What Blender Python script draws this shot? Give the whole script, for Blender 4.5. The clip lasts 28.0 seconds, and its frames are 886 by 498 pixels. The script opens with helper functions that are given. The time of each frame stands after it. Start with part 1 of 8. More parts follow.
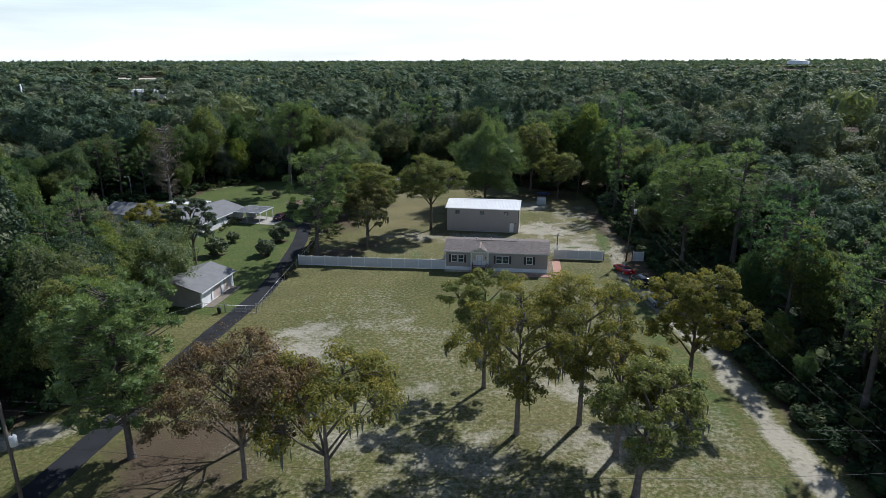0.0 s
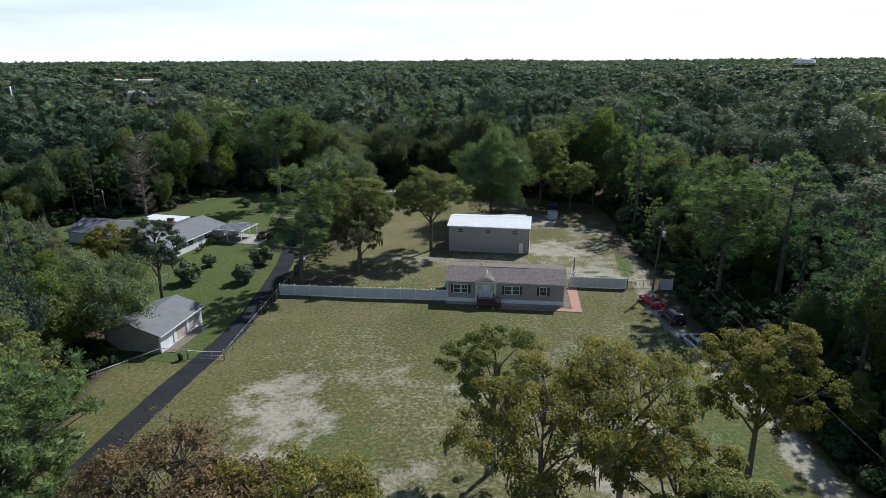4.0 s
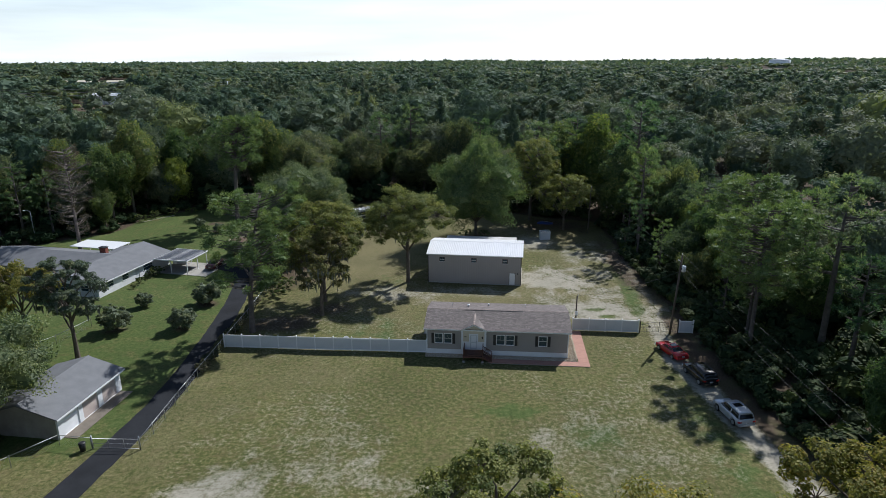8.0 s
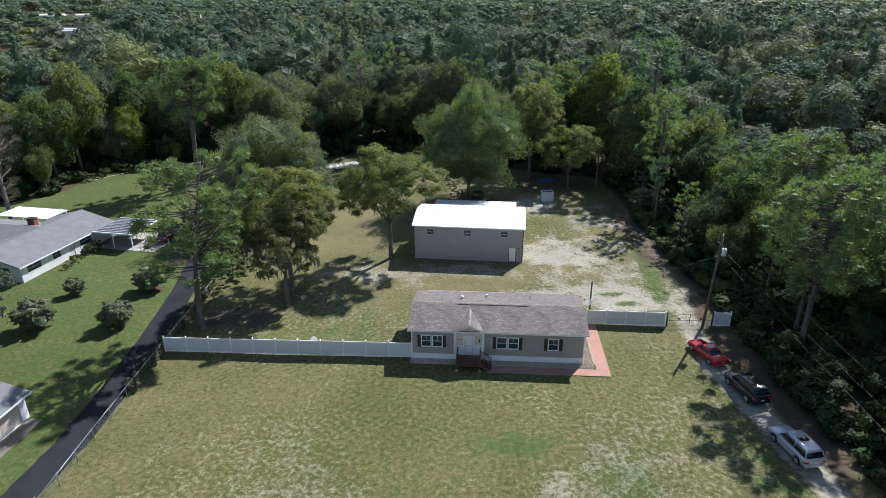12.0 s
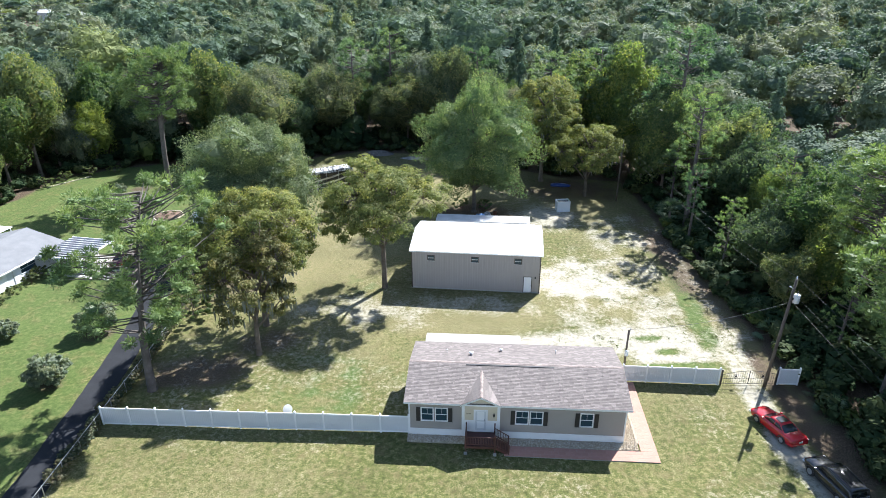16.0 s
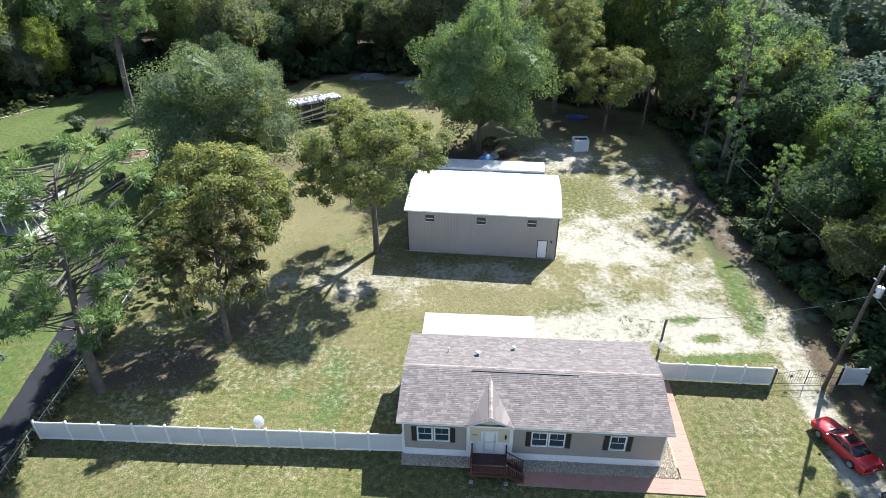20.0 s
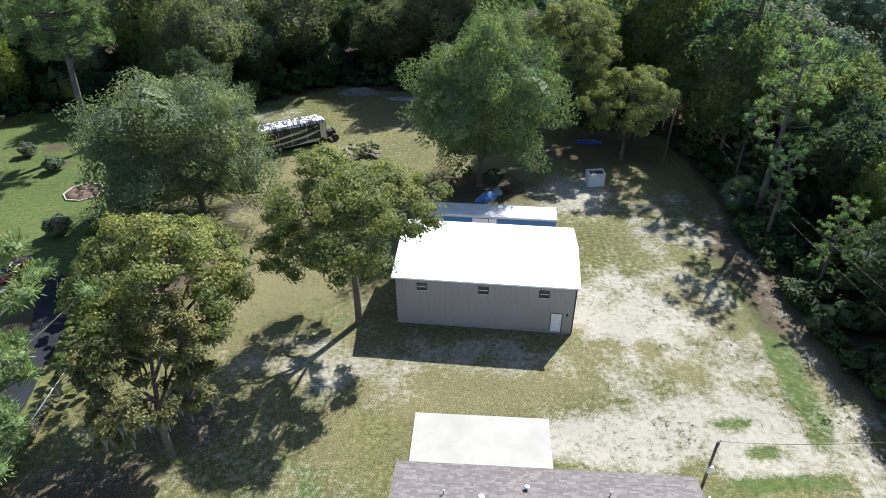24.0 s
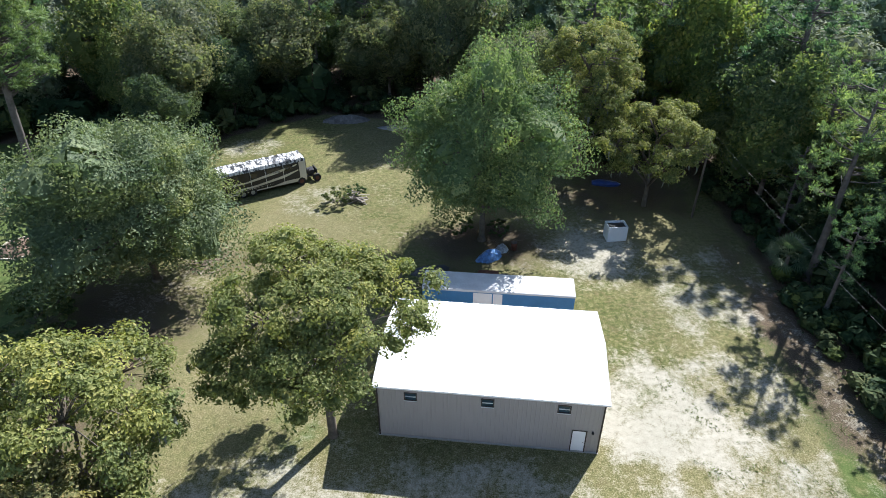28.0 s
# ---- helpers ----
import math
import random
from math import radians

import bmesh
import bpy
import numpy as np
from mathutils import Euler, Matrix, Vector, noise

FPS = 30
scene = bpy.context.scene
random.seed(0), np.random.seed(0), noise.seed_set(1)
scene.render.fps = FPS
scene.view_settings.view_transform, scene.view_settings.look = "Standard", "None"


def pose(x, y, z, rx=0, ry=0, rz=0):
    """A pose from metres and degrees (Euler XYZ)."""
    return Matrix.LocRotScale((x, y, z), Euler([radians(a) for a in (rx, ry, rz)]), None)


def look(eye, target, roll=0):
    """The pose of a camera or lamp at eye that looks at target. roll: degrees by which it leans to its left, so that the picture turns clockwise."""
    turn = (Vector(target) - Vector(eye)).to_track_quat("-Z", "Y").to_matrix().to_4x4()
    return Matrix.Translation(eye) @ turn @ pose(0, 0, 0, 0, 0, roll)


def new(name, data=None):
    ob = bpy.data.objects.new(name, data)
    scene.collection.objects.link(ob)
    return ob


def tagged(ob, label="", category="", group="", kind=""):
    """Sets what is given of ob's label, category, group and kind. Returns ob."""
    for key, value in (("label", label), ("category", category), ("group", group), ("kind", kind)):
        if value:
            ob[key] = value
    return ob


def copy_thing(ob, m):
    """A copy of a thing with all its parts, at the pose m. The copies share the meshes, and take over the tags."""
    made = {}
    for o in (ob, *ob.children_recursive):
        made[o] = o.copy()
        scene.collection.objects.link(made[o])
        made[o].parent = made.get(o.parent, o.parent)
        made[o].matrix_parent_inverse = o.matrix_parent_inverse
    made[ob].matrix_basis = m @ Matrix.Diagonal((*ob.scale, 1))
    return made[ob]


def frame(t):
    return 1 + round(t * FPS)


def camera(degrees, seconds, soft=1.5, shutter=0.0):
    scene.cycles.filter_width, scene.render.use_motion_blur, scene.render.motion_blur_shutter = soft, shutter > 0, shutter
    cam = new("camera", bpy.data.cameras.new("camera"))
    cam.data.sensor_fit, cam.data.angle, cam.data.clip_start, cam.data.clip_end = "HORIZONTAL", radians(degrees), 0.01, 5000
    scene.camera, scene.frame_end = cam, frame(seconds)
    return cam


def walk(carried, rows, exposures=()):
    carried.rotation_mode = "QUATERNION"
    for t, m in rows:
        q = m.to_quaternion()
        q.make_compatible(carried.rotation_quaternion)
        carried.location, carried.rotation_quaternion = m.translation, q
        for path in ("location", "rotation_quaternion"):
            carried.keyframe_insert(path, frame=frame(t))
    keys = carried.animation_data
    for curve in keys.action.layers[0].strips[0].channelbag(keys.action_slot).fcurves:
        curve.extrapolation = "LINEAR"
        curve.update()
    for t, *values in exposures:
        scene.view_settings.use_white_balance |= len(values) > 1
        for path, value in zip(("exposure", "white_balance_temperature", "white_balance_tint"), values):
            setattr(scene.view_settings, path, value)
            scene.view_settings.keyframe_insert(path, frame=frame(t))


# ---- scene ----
cam = camera(71.1, 28.0, 0.85)
METRES, EYE, TILT, LEAN, TURN = 100.0, 35.5, -17.0, 0.0, 0.0
ROWS = [
    (0.0, 0.0, 0.0, 0.0, 0.0, 0.0, 0.0),
    (0.5, 0.0002, 0.0181, 0.0054, 0.06, 0.0, 0.02),
    (1.0, 0.0007, 0.0378, 0.0116, 0.1, -0.01, 0.02),
    (1.5, 0.0014, 0.0571, 0.0179, 0.14, -0.01, 0.03),
    (2.0, 0.0022, 0.0754, 0.0242, 0.18, -0.01, 0.04),
    (2.5, 0.0027, 0.0921, 0.03, 0.2, -0.0, 0.05),
    (4.5, 0.0036, 0.153, 0.0492, 0.34, -0.03, 0.08),
    (5.0, 0.0032, 0.1703, 0.0544, 0.37, -0.04, 0.08),
    (5.5, 0.0028, 0.1903, 0.0602, 0.39, -0.03, 0.08),
    (6.0, 0.0024, 0.2126, 0.0667, 0.4, -0.01, 0.08),
    (6.5, 0.0034, 0.2353, 0.0741, 0.44, -0.02, 0.1),
    (7.0, 0.0043, 0.2579, 0.0815, 0.08, 0.01, 0.22),
    (7.5, 0.0055, 0.2799, 0.0891, -0.36, -0.0, 0.36),
    (8.0, 0.0062, 0.3012, 0.0965, -1.48, 0.0, 0.67),
    (8.5, 0.0075, 0.3215, 0.1032, -1.73, 0.01, 0.75),
    (9.0, 0.0088, 0.3405, 0.1096, -1.92, 0.02, 0.8),
    (9.5, 0.0104, 0.3588, 0.1155, -2.04, 0.01, 0.85),
    (10.0, 0.0121, 0.3783, 0.1197, -2.13, 0.02, 0.88),
    (10.5, 0.0125, 0.3973, 0.1236, -2.22, -0.52, 0.91),
    (11.0, 0.0131, 0.4165, 0.1301, -2.31, -2.67, 0.97),
    (11.5, 0.0133, 0.436, 0.1357, -2.36, -4.39, 0.99),
    (13.5, 0.0141, 0.5109, 0.1585, -2.5, -7.33, 1.08),
    (14.0, 0.014, 0.5287, 0.1642, -2.53, -7.33, 1.09),
    (14.5, 0.014, 0.546, 0.1696, -2.54, -7.32, 1.09),
    (15.0, 0.0142, 0.5628, 0.1746, -2.54, -7.3, 1.1),
    (15.5, 0.0147, 0.5787, 0.1794, -2.54, -7.27, 1.11),
    (16.0, 0.0148, 0.5936, 0.1841, -2.55, -7.25, 1.11),
    (16.5, 0.015, 0.608, 0.1888, -2.56, -7.24, 1.12),
    (17.0, 0.0154, 0.6221, 0.1934, -2.57, -7.22, 1.14),
    (17.5, 0.0158, 0.6359, 0.1979, -2.57, -7.21, 1.13),
    (18.0, 0.016, 0.6496, 0.2025, -2.57, -7.2, 1.1),
    (18.5, 0.0166, 0.6637, 0.2068, -2.56, -7.16, 1.1),
    (19.0, 0.0169, 0.6782, 0.2101, -2.55, -8.68, 1.07),
    (19.5, 0.0182, 0.6934, 0.2144, -2.53, -12.37, 1.07),
    (20.0, 0.0205, 0.7094, 0.2202, -2.48, -15.57, 1.12),
    (20.5, 0.0229, 0.726, 0.2261, -2.47, -16.52, 1.1),
    (22.5, 0.0284, 0.7864, 0.2459, -2.54, -16.53, 1.09),
    (23.0, 0.029, 0.8009, 0.2511, -2.56, -16.5, 1.11),
    (23.5, 0.0295, 0.8154, 0.2563, -2.59, -16.48, 1.11),
    (24.0, 0.0299, 0.8301, 0.2612, -2.6, -16.44, 1.09),
    (24.5, 0.03, 0.8448, 0.2663, -2.61, -16.42, 1.09),
    (25.0, 0.0308, 0.86, 0.2714, -2.6, -16.41, 1.09),
    (25.5, 0.0311, 0.8746, 0.2758, -2.63, -16.4, 1.07),
    (26.0, 0.0321, 0.89, 0.2807, -2.64, -16.38, 1.09),
    (26.5, 0.0329, 0.9058, 0.2848, -2.66, -16.36, 1.07),
    (27.0, 0.0347, 0.9216, 0.2886, -2.67, -16.36, 1.07),
    (27.5, 0.0368, 0.9373, 0.2924, -2.69, -16.38, 1.04),
    (28.0, 0.0399, 0.9529, 0.2962, -2.65, -16.35, 1.05),
]
EXPOSURES = [(t, e, 6150.0, 10.0) for t, e in ((0.0, 0.14), (10.5, 0.1), (11.5, 0.42), (13.5, 1.45), (15.0, 1.6), (17.0, 1.68), (20.0, 1.52), (23.0, 1.17), (26.0, 1.15), (28.0, 1.3))]
walk(cam, [(t, pose(0, 0, EYE, TILT, LEAN, TURN) @ pose(METRES * x, METRES * y, METRES * z, 90 + pitch, roll, yaw)) for t, x, y, z, yaw, pitch, roll in ROWS], EXPOSURES)

# ---- world and sun ----
SUN_AZ, SUN_EL = radians(39), radians(43)
world = bpy.data.worlds.new("sky")
scene.world = world
world.use_nodes = True
wn = world.node_tree.nodes
sky = wn.new("ShaderNodeTexSky")
sky.sky_type, sky.sun_disc = "NISHITA", False
sky.sun_elevation, sky.sun_rotation = SUN_EL, SUN_AZ
sky.air_density, sky.dust_density, sky.ozone_density = 1.0, 0.6, 1.5
# bright milky haze low over the horizon, thinning upwards, with soft cloud streaks
wl_ = world.node_tree.links
geo, sepz = wn.new("ShaderNodeTexCoord"), wn.new("ShaderNodeSeparateXYZ")
wl_.new(geo.outputs["Generated"], sepz.inputs[0])
stretch_ = wn.new("ShaderNodeMapping")
stretch_.inputs["Scale"].default_value = (1.5, 1.5, 14.0)
wl_.new(geo.outputs["Generated"], stretch_.inputs["Vector"])
cloud = wn.new("ShaderNodeTexNoise")
cloud.inputs["Scale"].default_value, cloud.inputs["Detail"].default_value = 1.6, 5
wl_.new(stretch_.outputs[0], cloud.inputs["Vector"])
low_ = wn.new("ShaderNodeMapRange")
low_.inputs["From Min"].default_value, low_.inputs["From Max"].default_value = 0.38, 0.0
wl_.new(sepz.outputs["Z"], low_.inputs["Value"])
amt = wn.new("ShaderNodeMath")
amt.operation = "MULTIPLY_ADD"
wl_.new(cloud.outputs[0], amt.inputs[0])
amt.inputs[1].default_value, amt.inputs[2].default_value = 1.3, 0.0
amt2 = wn.new("ShaderNodeMath")
amt2.operation, amt2.use_clamp = "MULTIPLY", True
wl_.new(amt.outputs[0], amt2.inputs[0])
wl_.new(low_.outputs[0], amt2.inputs[1])
veil = wn.new("ShaderNodeMix")
veil.data_type = "RGBA"
wl_.new(amt2.outputs[0], veil.inputs[0])
wl_.new(sky.outputs[0], veil.inputs[6])
veil.inputs[7].default_value = (13.6, 14.9, 16.0, 1)
wn["Background"].inputs["Strength"].default_value = 0.085
wl_.new(veil.outputs[2], wn["Background"].inputs["Color"])
sun = new("sun", bpy.data.lights.new("sun", "SUN"))
sun.data.energy, sun.data.angle, sun.data.color = 5.0, radians(0.55), (1.0, 0.98, 0.955)
sun.matrix_world = look((0, 0, 80), (-math.sin(SUN_AZ) * math.cos(SUN_EL), -math.cos(SUN_AZ) * math.cos(SUN_EL), 80 - math.sin(SUN_EL)))

# ---- materials ----
def nodes_of(name):
    m = bpy.data.materials.new(name)
    m.use_nodes = True
    t = m.node_tree
    return m, t.nodes, t.links, t.nodes["Principled BSDF"]


def ramp(n, stops):
    r = n.new("ShaderNodeValToRGB")
    while len(r.color_ramp.elements) < len(stops):
        r.color_ramp.elements.new(0.5)
    for e, (p, c) in zip(r.color_ramp.elements, stops):
        e.position, e.color = p, (*c, 1)
    return r


def shade(c, k):
    return tuple(min(1, v * k) for v in c)


def noise_tex(n, l, scale, detail=4, coord="Object", rough=0.55):
    tc = n.new("ShaderNodeTexCoord")
    t = n.new("ShaderNodeTexNoise")
    t.inputs["Scale"].default_value, t.inputs["Detail"].default_value, t.inputs["Roughness"].default_value = scale, detail, rough
    l.new(tc.outputs[coord], t.inputs["Vector"])
    return t


def mix_rgb(n, l, a, b, f, kind="MIX"):
    m = n.new("ShaderNodeMix")
    m.data_type, m.blend_type = "RGBA", kind
    for sock, v in ((m.inputs[6], a), (m.inputs[7], b), (m.inputs[0], f)):
        if isinstance(v, bpy.types.NodeSocket):
            l.new(v, sock)
        elif isinstance(v, tuple):
            sock.default_value = (*v, 1)
        else:
            sock.default_value = v
    return m.outputs[2]


def plain(name, c, rough=0.6, metal=0.0, var=0.18, scale=3.0, bump=0.15, fine=40.0, spec=0.5, island=0.0):
    """A surface with variation at two scales and a fine relief."""
    m, n, l, p = nodes_of(name)
    big, small = noise_tex(n, l, scale), noise_tex(n, l, fine, 3)
    r1 = ramp(n, [(0.3, shade(c, 1 - var)), (0.7, shade(c, 1 + var * 0.6))])
    l.new(big.outputs[0], r1.inputs[0])
    r2 = ramp(n, [(0.3, (1 - var * 0.7,) * 3), (0.7, (1.0, 1.0, 1.0))])
    l.new(small.outputs[0], r2.inputs[0])
    out = mix_rgb(n, l, r1.outputs[0], r2.outputs[0], 1.0, "MULTIPLY")
    if island:
        oi = n.new("ShaderNodeObjectInfo")
        r3 = ramp(n, [(0.0, (1 - island,) * 3), (1.0, (1.0, 1.0, 1.0))])
        l.new(oi.outputs["Random"], r3.inputs[0])
        out = mix_rgb(n, l, out, r3.outputs[0], 1.0, "MULTIPLY")
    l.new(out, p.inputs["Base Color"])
    p.inputs["Roughness"].default_value, p.inputs["Metallic"].default_value = rough, metal
    p.inputs["Specular IOR Level"].default_value = spec
    if bump:
        b = n.new("ShaderNodeBump")
        b.inputs["Strength"].default_value, b.inputs["Distance"].default_value = bump, 0.02
        l.new(small.outputs[0], b.inputs["Height"])
        l.new(b.outputs[0], p.inputs["Normal"])
    return m


def leaf_mat(name, dark, light, odd, trans=0.28, attr="", vary=True):
    """Leaves: each leaf and each tree of its own tone, with light shining through."""
    m, n, l, p = nodes_of(name)
    g = n.new("ShaderNodeNewGeometry")
    r = ramp(n, [(0.0, dark), (0.75, light), (1.0, odd)])
    l.new(g.outputs["Random Per Island"], r.inputs[0])
    if attr:
        a = n.new("ShaderNodeAttribute")
        a.attribute_name = attr
        src = a.outputs["Fac"]
    else:
        src = n.new("ShaderNodeObjectInfo").outputs["Random"]
    r2 = ramp(n, [(0.0, (1, 1, 1)), (1.0, (1, 1, 1))] if not vary else [(0.0, (0.48, 0.64, 0.66)), (0.28, (0.74, 0.88, 0.86)), (0.5, (0.98, 1.0, 0.95)), (0.75, (1.2, 1.1, 1.08)), (1.0, (1.22, 1.24, 0.9) if not attr else (1.38, 1.34, 0.84))])
    l.new(src, r2.inputs[0])
    c = mix_rgb(n, l, r.outputs[0], r2.outputs[0], 1.0, "MULTIPLY")
    # clump tone from the mesh; make_tree raises it upwards as painted sunlit tops
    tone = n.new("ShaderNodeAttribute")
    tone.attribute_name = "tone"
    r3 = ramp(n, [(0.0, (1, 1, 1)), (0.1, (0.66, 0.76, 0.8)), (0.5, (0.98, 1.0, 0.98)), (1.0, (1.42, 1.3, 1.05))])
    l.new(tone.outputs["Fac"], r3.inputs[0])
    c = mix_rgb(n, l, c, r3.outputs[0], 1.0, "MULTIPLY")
    if attr:
        grain = noise_tex(n, l, 1.1, 6, "Object", 0.75)
        gr = ramp(n, [(0.32, (0.76, 0.79, 0.8)), (0.5, (0.98, 0.99, 0.98)), (0.68, (1.18, 1.16, 1.12))])
        l.new(grain.outputs[0], gr.inputs[0])
        c = mix_rgb(n, l, c, gr.outputs[0], 1.0, "MULTIPLY")
        rough = n.new("ShaderNodeBump")
        rough.inputs["Strength"].default_value, rough.inputs["Distance"].default_value = 0.5, 0.5
        l.new(noise_tex(n, l, 1.7, 4, "Object", 0.65).outputs[0], rough.inputs["Height"])
        l.new(rough.outputs[0], p.inputs["Normal"])
    l.new(c, p.inputs["Base Color"])
    p.inputs["Roughness"].default_value = 0.6
    p.inputs["Specular IOR Level"].default_value = 0.05 if attr else 0.22
    t = n.new("ShaderNodeBsdfTranslucent")
    tc = mix_rgb(n, l, c, (1.3, 1.4, 0.8), 1.0, "MULTIPLY")
    l.new(tc, t.inputs["Color"])
    mx = n.new("ShaderNodeMixShader")
    mx.inputs[0].default_value = trans
    l.new(p.outputs[0], mx.inputs[1])
    l.new(t.outputs[0], mx.inputs[2])
    l.new(mx.outputs[0], n["Material Output"].inputs["Surface"])
    return m


def glass_mat(name, c=(0.02, 0.025, 0.03), rough=0.05):
    m, n, l, p = nodes_of(name)
    p.inputs["Base Color"].default_value = (*c, 1)
    p.inputs["Roughness"].default_value = rough
    p.inputs["Specular IOR Level"].default_value = 0.7
    return m


def paint_mat(name, c, rough=0.25, metal=0.0, coat=0.6):
    m = plain(name, c, rough, metal, 0.05, 1.5, 0.0, 30.0)
    m.node_tree.nodes["Principled BSDF"].inputs["Coat Weight"].default_value = coat
    return m


def bark_mat(name, c):
    m = plain(name, c, 0.9, 0, 0.35, 2.0, 0.8, 14.0, 0.2)
    return m


M_OAK = leaf_mat("oak leaves", (0.0642, 0.0966, 0.0411), (0.13, 0.163, 0.0665), (0.196, 0.196, 0.0845), 0.5)
M_LIVE = leaf_mat("live oak leaves", (0.0667, 0.0897, 0.0529), (0.132, 0.155, 0.0874), (0.184, 0.19, 0.109), 0.5)
M_GREY = leaf_mat("grey green leaves", (0.0805, 0.0966, 0.069), (0.149, 0.163, 0.115), (0.196, 0.201, 0.144), 0.34)
M_BRIGHT = leaf_mat("bright leaves", (0.074, 0.108, 0.044), (0.132, 0.168, 0.064), (0.17, 0.195, 0.078), 0.4)
M_BUSH = leaf_mat("silvery bush leaves", (0.105, 0.13, 0.085), (0.195, 0.222, 0.15), (0.25, 0.27, 0.19), 0.4, "", False)
M_PINE = leaf_mat("pine needles", (0.0633, 0.106, 0.0598), (0.132, 0.184, 0.101), (0.178, 0.218, 0.127), 0.5)
M_BROWN = leaf_mat("dead brown leaves", (0.085, 0.055, 0.042), (0.15, 0.10, 0.075), (0.2, 0.145, 0.11), 0.25)
M_SHRUB = leaf_mat("understorey leaves", (0.05, 0.072, 0.032), (0.10, 0.125, 0.054), (0.15, 0.16, 0.075), 0.28)
M_HICK = leaf_mat("yellow hickory leaves", (0.12, 0.155, 0.035), (0.21, 0.25, 0.055), (0.27, 0.29, 0.07), 0.42, "", False)
M_MOSSY = leaf_mat("olive brown oak leaves", (0.092, 0.096, 0.04), (0.168, 0.163, 0.066), (0.225, 0.182, 0.085), 0.36, "", False)
M_VINE = leaf_mat("brownish vine leaves", (0.075, 0.078, 0.045), (0.13, 0.13, 0.075), (0.19, 0.155, 0.1), 0.28)
M_OAK1 = leaf_mat("yard oak leaves", (0.104, 0.124, 0.038), (0.215, 0.228, 0.078), (0.285, 0.268, 0.1), 0.38, "", False)
M_GOLD1 = leaf_mat("yard turning oak leaves", (0.115, 0.118, 0.03), (0.232, 0.218, 0.056), (0.31, 0.23, 0.066), 0.42, "", False)
M_LIVE1 = leaf_mat("yard live oak leaves", (0.08, 0.108, 0.056), (0.155, 0.19, 0.096), (0.215, 0.24, 0.125), 0.32, "", False)
M_PINE1 = leaf_mat("yard pine needles", (0.085, 0.132, 0.05), (0.165, 0.222, 0.084), (0.2, 0.25, 0.118), 0.3, "", False)
M_PECAN = leaf_mat("pecan leaves", (0.082, 0.126, 0.056), (0.158, 0.206, 0.09), (0.218, 0.25, 0.12), 0.38, "", False)
M_WEED = leaf_mat("weed leaves", (0.1, 0.125, 0.05), (0.16, 0.185, 0.08), (0.21, 0.21, 0.11), 0.3, "", False)
M_PALM = leaf_mat("palm fronds", (0.06, 0.10, 0.055), (0.12, 0.16, 0.09), (0.16, 0.195, 0.115), 0.25)
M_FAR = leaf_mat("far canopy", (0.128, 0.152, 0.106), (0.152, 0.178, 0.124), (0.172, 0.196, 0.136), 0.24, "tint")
M_SHRUB2 = leaf_mat("undergrowth leaves", (0.026, 0.043, 0.02), (0.06, 0.08, 0.035), (0.085, 0.1, 0.044), 0.12, "tint")
M_MOSS = plain("hanging moss", (0.16, 0.17, 0.13), 0.95, 0, 0.25, 3, 0.3, 30)
M_BARK = bark_mat("oak bark", (0.15, 0.125, 0.10))
M_PBARK = bark_mat("pine bark", (0.125, 0.11, 0.10))
M_DBARK = bark_mat("bare twigs", (0.20, 0.17, 0.15))
M_ASPHALT = plain("asphalt", (0.027, 0.029, 0.033), 0.95, 0, 0.25, 0.4, 0.4, 60.0, 0.15)
M_CONC = plain("concrete", (0.36, 0.345, 0.305), 0.85, 0, 0.12, 0.5, 0.2, 25.0)
M_OLDCONC = plain("weathered concrete", (0.38, 0.36, 0.32), 0.9, 0, 0.25, 0.6, 0.3, 20.0)
M_APRON = plain("stained brown concrete", (0.2, 0.17, 0.135), 0.9, 0, 0.3, 0.7, 0.3, 18.0)
M_SIDING = plain("taupe vinyl siding", (0.33, 0.30, 0.275), 0.55, 0, 0.06, 0.5, 0.05, 20.0)
M_CREAM = plain("cream gable siding", (0.62, 0.55, 0.42), 0.55, 0, 0.06, 0.5, 0.05, 20.0)
M_WHITE = plain("white vinyl", (0.80, 0.81, 0.82), 0.45, 0, 0.06, 0.6, 0.05, 15.0)
M_PANEL = plain("pale grey vinyl panel", (0.62, 0.64, 0.66), 0.5, 0, 0.06, 0.6, 0.05, 15.0)
M_SHUTTER = plain("dark shutter", (0.022, 0.021, 0.023), 0.5, 0, 0.1, 3, 0.05)
M_GLASS = glass_mat("window glass", (0.03, 0.06, 0.08))
M_DARK = plain("black trim", (0.02, 0.02, 0.02), 0.5, 0, 0.2, 3, 0.1)
M_DECK = plain("stained deck boards", (0.085, 0.036, 0.03), 0.6, 0, 0.3, 2, 0.3, 30, 0.5, 0.25)
M_RAIL = plain("stained deck rail", (0.13, 0.052, 0.036), 0.6, 0, 0.3, 2, 0.3, 30)
M_GRAVEL = plain("river gravel", (0.38, 0.32, 0.23), 0.9, 0, 0.35, 1.5, 0.9, 16.0)
M_BRICKPAVE = plain("faded red brick pavers", (0.46, 0.25, 0.19), 0.85, 0, 0.18, 1.0, 0.25, 30, 0.4, 0.1)
M_METALWALL = plain("taupe steel wall sheet", (0.34, 0.315, 0.30), 0.45, 0, 0.05, 0.3, 0.03, 12)
M_METALROOF = plain("white steel roof sheet", (0.76, 0.77, 0.78), 0.35, 0, 0.05, 0.3, 0.03, 8)
M_BRONZE = plain("dark bronze trim", (0.05, 0.04, 0.035), 0.5, 0.3, 0.1, 2, 0.05)
M_BLUEBOX = plain("blue box trailer side", (0.05, 0.20, 0.42), 0.5, 0, 0.15, 0.8, 0.05)
